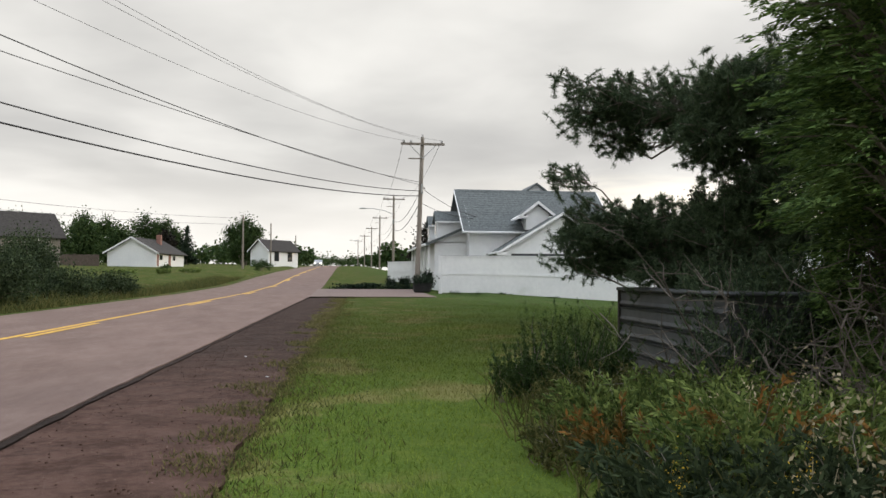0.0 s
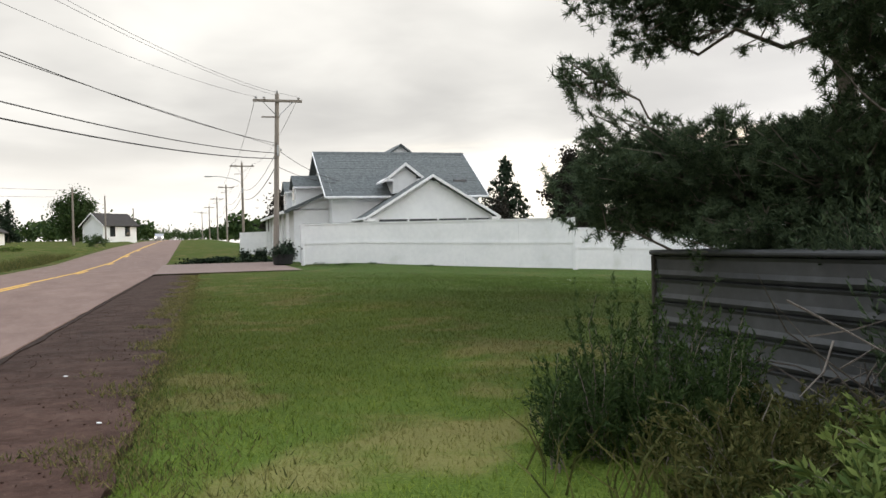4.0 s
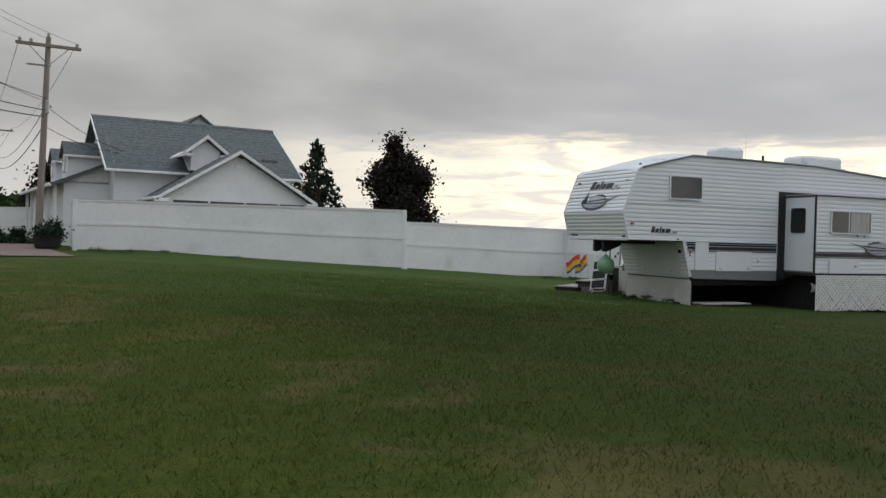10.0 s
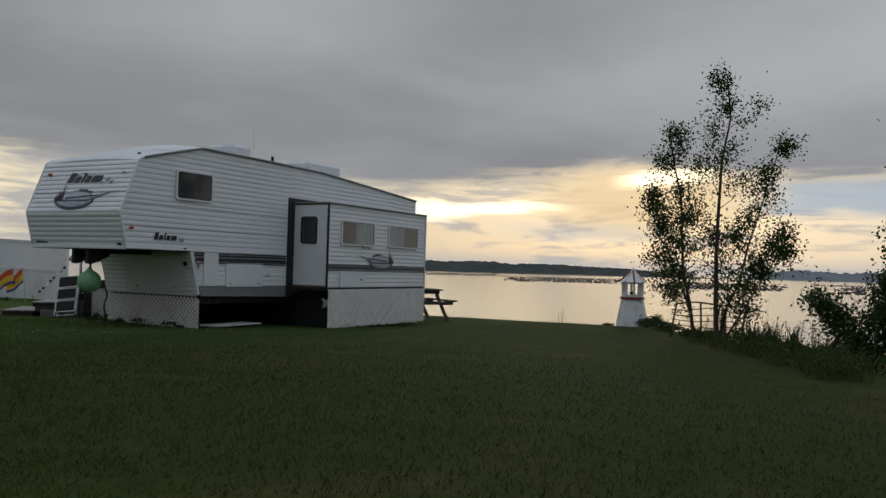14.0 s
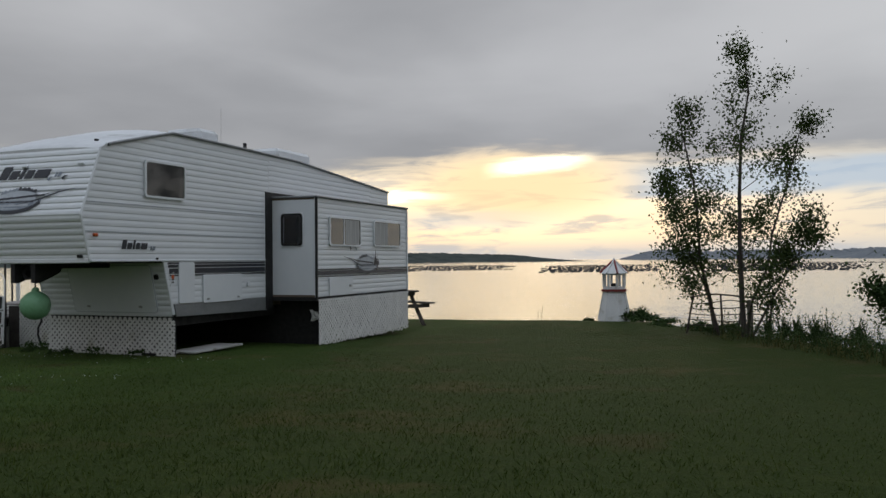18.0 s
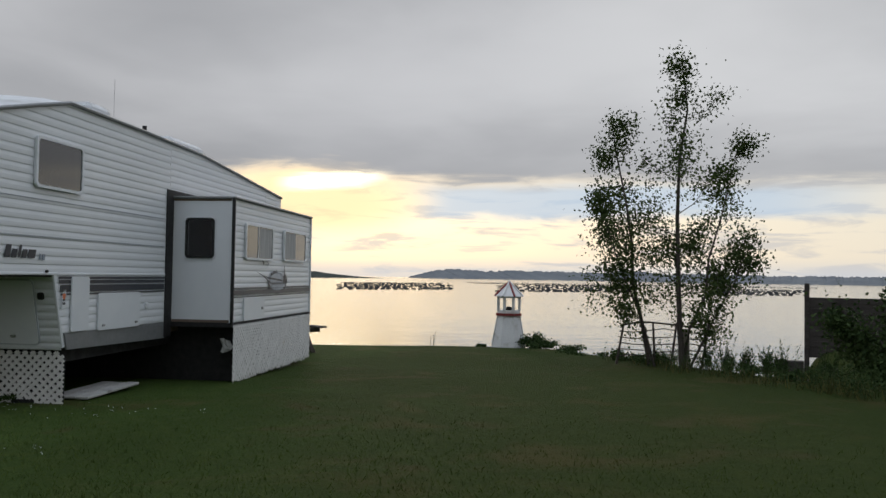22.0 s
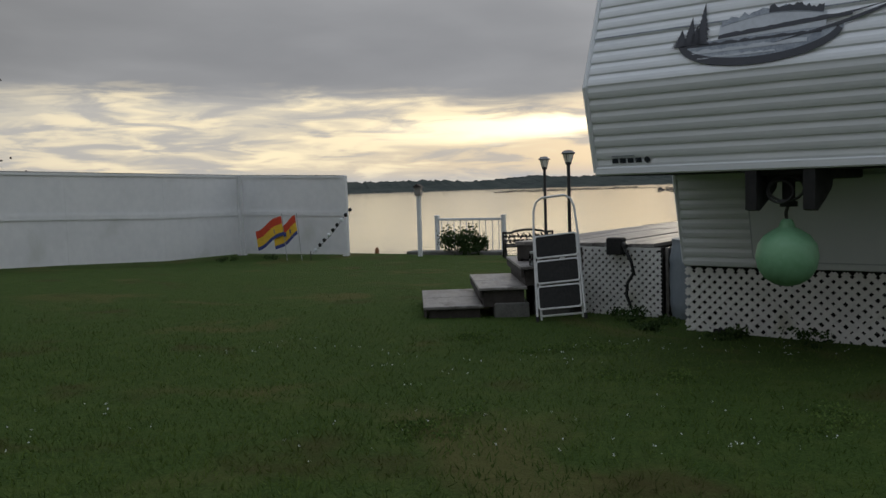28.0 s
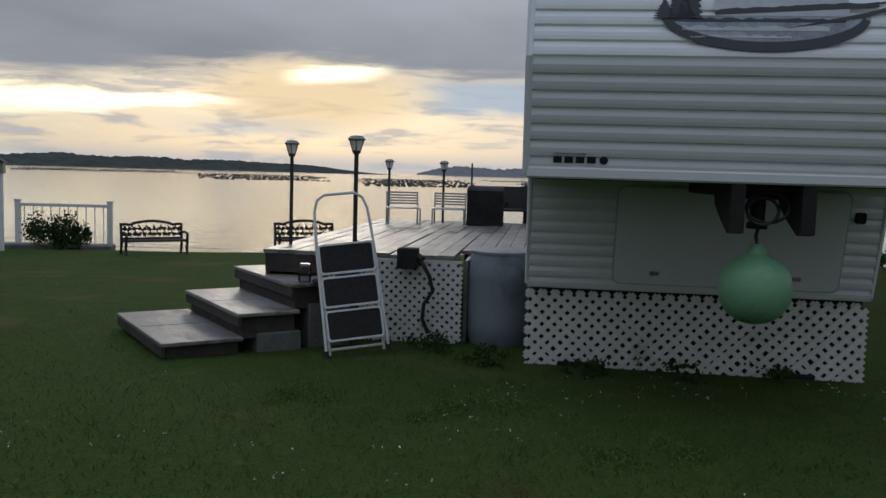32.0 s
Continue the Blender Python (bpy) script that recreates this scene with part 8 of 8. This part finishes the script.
for i, (sx, sy, r, h) in enumerate(((17.6, 30.4, 0.35, 0.10), (17.3, 29.2, 0.4, 0.13), (17.2, 28.5, 0.3, 0.09), (18.05, 30.85, 0.3, 0.14), (17.25, 29.8, 0.3, 0.1), (8.1, 47.0, 0.3, 0.16), (9.0, 46.6, 0.35, 0.18), (10.4, 46.0, 0.4, 0.12), (24.9, 42.6, 0.35, 0.16), (25.7, 41.9, 0.3, 0.15), (12.6, 45.1, 0.5, 0.10))):
    mound("weed_tuft", sx, sy, r, r * 0.7, h, BROAD, 0.035, 320, "small weed tuft growing at the foot of the wall", "weeds", 130 + i, "weed tufts", stems=False)


# ---- round the white house ----
spruce("spruce_tree", 22.0, 60.5, 6.1, 2.5, "dark spruce behind the white house", 141, base=0.5, tiers=18)
mound("dark_shrub", 20.2, 58.5, 1.6, 1.4, 4.2, MAPLE, 0.2, 3200, "dark leafy shrub behind the house", "shrub", 142)
leafy_tree("dark_maple", 22.3, 50.6, ((0, 0, 0.1, 0.0, 4.8, 0.12, 1.9), (0.1, 0.1, 1.1, 0.3, 4.0, 0.09, 1.7), (-0.1, 0, -1.2, 0.2, 4.1, 0.09, 1.7), (0, -0.1, 0.2, -0.9, 4.1, 0.09, 1.6), (-0.1, 0, -0.35, 0.1, 5.7, 0.08, 0.8)), MAPLE, 0.17, 20, "dark purple-leaved maple behind the fence", "tree", 143, "", 0.25, low=0.3, limbs=12, base=0.3)
spruce("spruce_tree", 11.5, 90, 6.0, 2.2, "dark spruce far along the road", 144, "far spruces")
leafy_tree("far_tree", 9.0, 74, ((0, 0, 0.1, 0.0, 4.2, 0.12, 1.7), (0.1, 0.1, 0.9, 0.3, 3.8, 0.09, 1.5)), MAPLE, 0.24, 9, "dark tree beyond the porch", "tree", 145, "", 0.32, low=0.25, limbs=10)
pot = thing("shrub_planter", pose(6.55, 47.6, ground_z(6.55, 47.6) + 0.03), "round black planter with a clipped dark shrub", "planter")
part("tub", Geo().turned([(0.34, 0.0), (0.42, 0.05), (0.46, 0.42), (0.48, 0.46)], 18), BLACK_CLOTH, pot, smooth=True)
part("shrub", petals("shrub", np.random.default_rng(7).normal(size=(900, 3)) * np.array([0.26, 0.26, 0.13]) + np.array([0, 0, 0.55]), 0.11, SPRUCE, np.random.default_rng(8), 0.6), None, pot)
hedge = mound("low_hedge", 4.6, 53.6, 2.2, 0.45, 0.32, SPRUCE, 0.12, 2400, "low dark hedge along the driveway", "hedge", 151)
for i, (sx, sy, r, h) in enumerate(((6.2, 54.4, 0.4, 0.7), (6.9, 52.2, 0.35, 0.9), (7.15, 50.6, 0.3, 1.0), (5.6, 58.5, 0.45, 0.7))):
    mound("round_shrub", sx, sy, r, r, h, SPRUCE, 0.11, 700, "small dark clipped shrub by the house", "shrub", 152 + i, "shrubs by the house")


# ---- across the road ----
DARK_ROOF = material("dark_brown_shingles", (0.030, 0.028, 0.027), (0.060, 0.055, 0.053), 5.0, 0.95, 0, 0.6, 30.0, spec=0.2)


def bungalow(x, y, w, d, wall, ridge, label, name="bungalow", cladding=None, turn=0.0, brick=False):
    z = ground_z(x, y)
    bu = thing(name, pose(x, y, z, 0, 0, turn), label, "house", "houses across the road")
    part("wall", Geo().box(0, 0, -0.5, w, d, wall).prism([(0, wall), (w, wall), (w / 2, ridge)], 0, d, "y"), cladding or SIDING, bu)
    for s, xe in ((-1, -0.45), (1, w + 0.45)):
        drop = (ridge - wall) / (w / 2) * 0.45
        part("roof", roof_slab((xe, -0.4, wall - drop), (xe, d + 0.4, wall - drop), (w / 2, d + 0.4, ridge + 0.1), (w / 2, -0.4, ridge + 0.1), 0.14), DARK_ROOF, bu)
        part("barge_board", Geo().add([(xe, -0.44, wall - drop - 0.16), (xe, -0.38, wall - drop - 0.16), (w / 2, -0.38, ridge - 0.06), (w / 2, -0.44, ridge - 0.06), (xe, -0.44, wall - drop + 0.06), (xe, -0.38, wall - drop + 0.06), (w / 2, -0.38, ridge + 0.14), (w / 2, -0.44, ridge + 0.14)], [(0, 1, 2, 3), (7, 6, 5, 4), (0, 4, 5, 1), (1, 5, 6, 2), (2, 6, 7, 3), (3, 7, 4, 0)]), TRIM, bu)
    for k in range(2):
        win = part("window", Geo().box(w, 1.2 + k * (d * 0.45), 0.75, w + 0.05, 2.5 + k * (d * 0.45), wall - 0.35), TRIM, bu)
        part("pane", Geo().box(w + 0.03, 1.3 + k * (d * 0.45), 0.85, w + 0.06, 2.4 + k * (d * 0.45), wall - 0.45), DARK_GLASS, win)
    if brick:
        part("chimney", Geo().box(w * 0.62, d * 0.6, wall, w * 0.62 + 0.6, d * 0.6 + 0.6, ridge + 0.7, 0.02), BRICK, bu, "dark brick chimney")
        part("brick_panel", Geo().box(w - 0.02, 0.3, 0, w + 0.04, 1.0, wall).box(w - 0.02, d * 0.42, 0, w + 0.04, d * 0.5, wall), BRICK, bu)
    return bu


BRICK = material("red_brown_brick", (0.20, 0.10, 0.08), (0.28, 0.15, 0.12), 8.0, 0.9, 0, 0.4, 40.0)
FENCE_BROWN = material("brown_board_fence", (0.075, 0.055, 0.045), (0.11, 0.085, 0.07), 3.0, 0.9, 0, 0.3, 30.0)
bungalow(-27.9, 120, 6.3, 12, 1.95, 3.7, "white bungalow with a grey gable roof and chimney", brick=True, turn=-6)
bungalow(-14.0, 158, 4.6, 7, 2.9, 4.6, "small white house with a dark roof beside the road", "roadside_house", turn=-42)
GREY_SIDING = material("grey_brown_siding", (0.16, 0.145, 0.135), (0.21, 0.19, 0.175), 0.8, 0.7, 0, 0.1, 30.0)
bungalow(-32.3, 86, 4.4, 8, 3.3, 5.2, "dark grey house half hidden by bushes", "bungalow", GREY_SIDING, turn=-48)
bungalow(-37.0, 88, 6.0, 10, 2.4, 3.9, "grey-roofed house behind the hedge", "bungalow", GREY_SIDING, turn=14)
bf = thing("board_fence", pose(-34.5, 118, ground_z(-34.5, 118)), "brown board fence beside the bungalow", "fence")
for i in range(22):
    part("board", Geo().box(i * 0.28, 0, -0.2, i * 0.28 + 0.26, 0.04, 1.35 + 0.03 * (i % 3), 0.004), FENCE_BROWN, bf)

field = [(-57, 165, 8.2, 3.0), (-50, 160, 7.6, 3.0), (-44.5, 166, 8.6, 3.2), (-39, 160, 7.4, 3.0), (-34.5, 168, 9.0, 3.4), (-30, 166, 7.8, 2.8), (-33.2, 128, 5.6, 1.9), (-36.4, 124, 5.2, 1.9), (-30.2, 135, 5.0, 1.7)]
for i, (tx, ty, th, tw) in enumerate(field):
    leafy_tree("field_tree", tx, ty, ((0, 0, 0.2, 0, th, 0.2, tw), (0.3, 0.1, tw * 0.5, 0.3, th * 0.8, 0.15, tw), (-0.3, 0, -tw * 0.5, 0.2, th * 0.82, 0.15, tw)), BROAD, 0.34, 12, "broad green tree in the field across the road", "tree", 160 + i, "trees across the road", 0.62, low=0.14, limbs=11)
leafy_tree("field_tree", -16.8, 172, ((0, 0, 0, 0, 8.6, 0.25, 4.2), (0.3, 0.1, 2.2, 0.3, 7.0, 0.18, 3.6), (-0.3, 0, -2.4, 0.2, 6.8, 0.18, 3.6), (0, 0.3, 0.3, 1.8, 6.6, 0.15, 3.2)), BROAD, 0.36, 14, "large round maple beside the far house", "tree", 170, "trees across the road", 0.7, low=0.16, limbs=13)
leafy_tree("field_tree", -28.5, 158, ((0, 0, 0.1, 0.0, 5.6, 0.15, 1.9), (0.1, 0.1, 0.9, 0.3, 4.4, 0.12, 1.7)), MAPLE, 0.4, 8, "dark purple tree beside the bungalow", "tree", 171, "trees across the road", 0.42, low=0.2)
spruce("spruce_tree", -23.8, 152, 6.6, 2.1, "dark spruce beside the bungalow", 172, "far spruces")
spruce("spruce_tree", -25.4, 156, 4.6, 1.8, "dark spruce beside the bungalow", 173, "far spruces")
for i, (sx, sy, rx, ry, sh, n) in enumerate(((-7.5, 32.5, 1.5, 1.9, 1.65, 12000), (-8.9, 36.0, 1.7, 2.0, 1.75, 11000), (-12.5, 35.5, 2.0, 2.4, 2.0, 9000), (-7.3, 39.5, 1.0, 2.0, 1.05, 5200), (-6.9, 44.0, 0.9, 1.9, 0.9, 4600), (-9.8, 42.5, 1.3, 1.5, 2.5, 9000), (-11.5, 47.0, 1.4, 1.5, 2.6, 7000), (-14.0, 30.0, 2.2, 2.6, 2.0, 4200), (-8.2, 25.0, 1.2, 2.2, 1.2, 3000), (-17.5, 40.0, 2.2, 2.4, 2.6, 3600), (-20.0, 46.0, 2.4, 2.2, 2.6, 3000))):
    mound("wild_bush", sx, sy, rx, ry, sh, WILD, 0.10, n, "wild dark green bush beside the road", "bush", 180 + i, "bushes across the road")
for i, (sx, sy, rx, sh) in enumerate(((-13.0, 82, 0.8, 0.55), (-11.8, 88, 1.3, 0.4), (-17.0, 84, 1.5, 0.35), (-13.5, 86, 0.7, 0.8), (-6.8, 105, 1.0, 1.1), (-8.6, 128, 1.4, 1.2), (-11.0, 142, 1.4, 1.3))):
    mound("field_shrub", sx, sy, rx, rx * 0.8, sh, SHRUB if i < 3 else BROAD, 0.16, 700, "small shrub in the mown field", "shrub", 195 + i, "shrubs in the field")
stalks("ditch_grass", scatter(-7.2, -5.1, 14, 75, 3600, 201), 0.42, WEED, "rough grass in the roadside ditch", "grass", 202, 0.35, 0.010, 2)

# distant woods on both sides of the road
rng0 = np.random.default_rng(211)
cs = []
for i in range(300):
    wx, wy = (rng0.uniform(-160, -12), rng0.uniform(300, 420)) if i % 3 else (rng0.uniform(9, 30), rng0.uniform(150, 420))
    if i % 5 == 0:
        wx, wy = rng0.uniform(-34, -9), rng0.uniform(220, 330)
    h, r = rng0.uniform(4, 7.5), rng0.uniform(1.6, 3.2)
    if wx > 0:
        h *= 0.7
    base = ground_z(min(wx, 7.0), wy)
    p = rng0.normal(size=(90, 3)) * np.array([r * 0.45, r * 0.45, h * 0.2]) + np.array([wx, wy, base + h * 0.52])
    cs.append(p)
for i in range(90):
    wx, wy = rng0.uniform(-42, 40), rng0.uniform(520, 640)
    h, r = rng0.uniform(5, 10), rng0.uniform(2.5, 4.5)
    cs.append(rng0.normal(size=(80, 3)) * np.array([r * 0.5, r * 0.5, h * 0.2]) + np.array([wx, wy, table(RISE, wy) + h * 0.45]))
tagged(new("distant_woods", petals("distant_woods", np.concatenate(cs), 1.1, BROAD, rng0, 0.8)), "distant belt of mixed woods along the road", "woods", "", "stuff")

# ---- the far car, stopped on the road ----
CAR_PAINT = plain("silver_car_paint", (0.32, 0.33, 0.35), 0.3, 0.5)
HEADLAMP = bpy.data.materials.new("lit_headlamp")
HEADLAMP.use_nodes = True
HEADLAMP.node_tree.nodes["Principled BSDF"].inputs["Emission Color"].default_value = (1.0, 0.93, 0.75, 1)
HEADLAMP.node_tree.nodes["Principled BSDF"].inputs["Emission Strength"].default_value = 6.0
car = thing("car", pose(road_x(190) - 3.6, 190, table(RISE, 190) + 0.03), "small silver car coming along the road with lit headlamps", "car")
part("body", Geo().prism([(0, 0.3), (0, 0.75), (0.95, 0.95), (1.55, 1.42), (3.0, 1.45), (3.9, 1.0), (4.2, 0.9), (4.2, 0.3)], -0.85, 0.85, "x"), CAR_PAINT, car)
part("windscreen", Geo().add([(-0.7, 1.0, 0.98), (0.7, 1.0, 0.98), (0.62, 1.5, 1.38), (-0.62, 1.5, 1.38)], [(0, 1, 2, 3)]), DARK_GLASS, car)
for s in (-1, 1):
    part("headlamp", Geo().box(s * 0.62 - 0.16, -0.03, 0.58, s * 0.62 + 0.16, 0.01, 0.72, 0.02), HEADLAMP, car, "lit headlamp")
    for yy in (0.8, 3.4):
        wl = part("wheel", Geo().tube([(s * 0.72, yy, 0.3), (s * 0.86, yy, 0.3)], 0.19, 14), GALV, car)
        part("tyre", Geo().tube([(s * 0.70, yy, 0.3), (s * 0.87, yy, 0.3)], 0.3, 16), BLACK_RUBBER, wl)


# ---- grass blades and litter near the walk ----
WALKED = ((3.0, 7.0), (2.9, 14.0), (4.4, 18.4), (6.5, 22.2), (9.2, 26.2), (10.4, 29.2), (11.6, 31.2))


def far_from_walk(x, y):
    """Distance from the line trodden over the lawn."""
    best = np.full(len(x), 1e9)
    for (ax, ay), (bx, by) in zip(WALKED, WALKED[1:]):
        t = np.clip(((x - ax) * (bx - ax) + (y - ay) * (by - ay)) / ((bx - ax) ** 2 + (by - ay) ** 2), 0, 1)
        best = np.minimum(best, np.hypot(x - ax - t * (bx - ax), y - ay - t * (by - ay)))
    return best


def turf(name, cells, label, seed, mat, tall, wide, fade=0.0):
    """Short blades over patches of (x0, x1, y0, y1, count), thinning out over fade metres from the walk."""
    rng = np.random.default_rng(seed)
    pts = []
    for x0, x1, y0, y1, n in cells:
        x, y = rng.uniform(x0, x1, n), rng.uniform(y0, y1, n)
        if fade:
            k = rng.random(n) < np.clip(1.05 - far_from_walk(x, y) / fade, 0, 1) ** 2
            x, y = x[k], y[k]
        if not fade:
            k = rng.random(n) < np.clip((x1 - x) / (x1 - x0), 0, 1) ** 1.3
            x, y = x[k], y[k]
        k = np.array([2.22 + road_x(b) + 0.22 * noise.noise((b * 0.9, 11, 0)) + 0.12 * noise.noise((b * 6, 5, 0)) < a for a, b in zip(x, y)])
        x, y = x[k], y[k]
        z = np.array([rough_ground(a, b) for a, b in zip(x, y)])
        pts.append(np.stack([x, y, z], 1))
    f = np.concatenate(pts)
    n = len(f)
    clump = np.array([noise.noise((a * 1.7, b * 1.7, 3.0)) for a, b, _ in f])
    h = (tall * rng.uniform(0.5, 1.2, n) * (1.0 + 0.5 * clump))[:, None]
    d = np.concatenate([rng.normal(size=(n, 2)) * 0.6, np.ones((n, 1))], 1)
    d /= np.linalg.norm(d, axis=1)[:, None]
    s = np.cross(d, rng.normal(size=d.shape))
    s /= np.linalg.norm(s, axis=1)[:, None] + 1e-9
    s *= wide
    top = f + d * h
    v = np.stack([f - s, f + s, top + s * 0.2, top - s * 0.2], 1).reshape(-1, 3)
    return tagged(new(name, quads(name, v, mat)), label, "grass", "", "stuff")


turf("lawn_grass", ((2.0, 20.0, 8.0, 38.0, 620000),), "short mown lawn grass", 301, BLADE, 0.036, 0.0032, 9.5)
turf("lawn_fringe", ((2.0, 3.4, 9.0, 30.0, 20000), (1.9, 3.5, 30.0, 41.0, 2600)), "longer dry grass fringe along the gravel shoulder", 302, WEED, 0.055, 0.004)
stones = Geo()
rng1 = random.Random(5)
for i in range(1400):
    y = rng1.uniform(8, 26)
    x = road_x(y) + rng1.uniform(0.95, 2.35)
    r = rng1.uniform(0.003, 0.010)
    z = table(RISE, y) - 0.02
    stones.turned([(r * 0.5, 0), (r, r * 0.4), (r * 0.6, r * 0.9)], 5, (x, y, z))
tagged(new("shoulder_stones", stones.mesh("shoulder_stones", GRAVEL)), "loose stones on the gravel shoulder", "stones", "", "stuff")
for i, (lx, ly) in enumerate(((1.69, 17.53), (2.14, 15.46))):
    single("litter", Geo().box(-0.016, -0.011, 0, 0.014, 0.010, 0.008, 0.003), PANEL, "small scrap of white litter on the ground", "litter", "scraps of litter", m=pose(lx, ly, rough_ground(lx, ly) + (0.055 if lx < 2.4 else 0.02), 5, 8, 40 * i))

TURF_EDGE = leaf_material("verge_grass", (0.045, 0.060, 0.018), (0.21, 0.185, 0.075), 0.3)
stalks("verge_tufts", [(road_x(y) + x - 0.0, y, table(RISE, y) - 0.035) for x, y, _ in scatter(1.75, 2.75, 8.0, 40.0, 15000, 311, lambda x, y: noise.noise((x * 2.2, y * 2.2, 1.0)) > 2.12 - x)], 0.055, TURF_EDGE, "ragged grass tufts creeping over the gravel edge", "grass", 312, 0.5, 0.004, 2)
CLOVER = leaf_material("clover_leaves", (0.035, 0.075, 0.018), (0.13, 0.19, 0.05), 0.3)
rng2 = np.random.default_rng(321)
spots = np.array([(x, y, z + 0.045) for x, y, z in scatter(10.5, 17.0, 26.0, 33.0, 300, 322, lambda x, y: noise.noise((x * 0.7, y * 0.7, 5.0)) > 0.05)])
tagged(new("clover_flowers", petals("clover_flowers", np.repeat(spots, 3, 0) + rng2.normal(size=(len(spots) * 3, 3)) * 0.004, 0.008, PANEL, rng2, 0.8)), "tiny white clover flowers in the lawn", "flowers", "", "stuff")
for i, (cx, cy, cr) in enumerate(((15.9, 30.6, 0.55), (15.2, 29.9, 0.5), (16.3, 31.6, 0.4), (14.4, 28.9, 0.45), (13.6, 30.4, 0.4))):
    mound("clover_patch", cx, cy, cr, cr * 0.7, 0.035, CLOVER, 0.018, 700, "low patch of clover leaves in the lawn", "clover", 330 + i, "clover patches", stems=False)
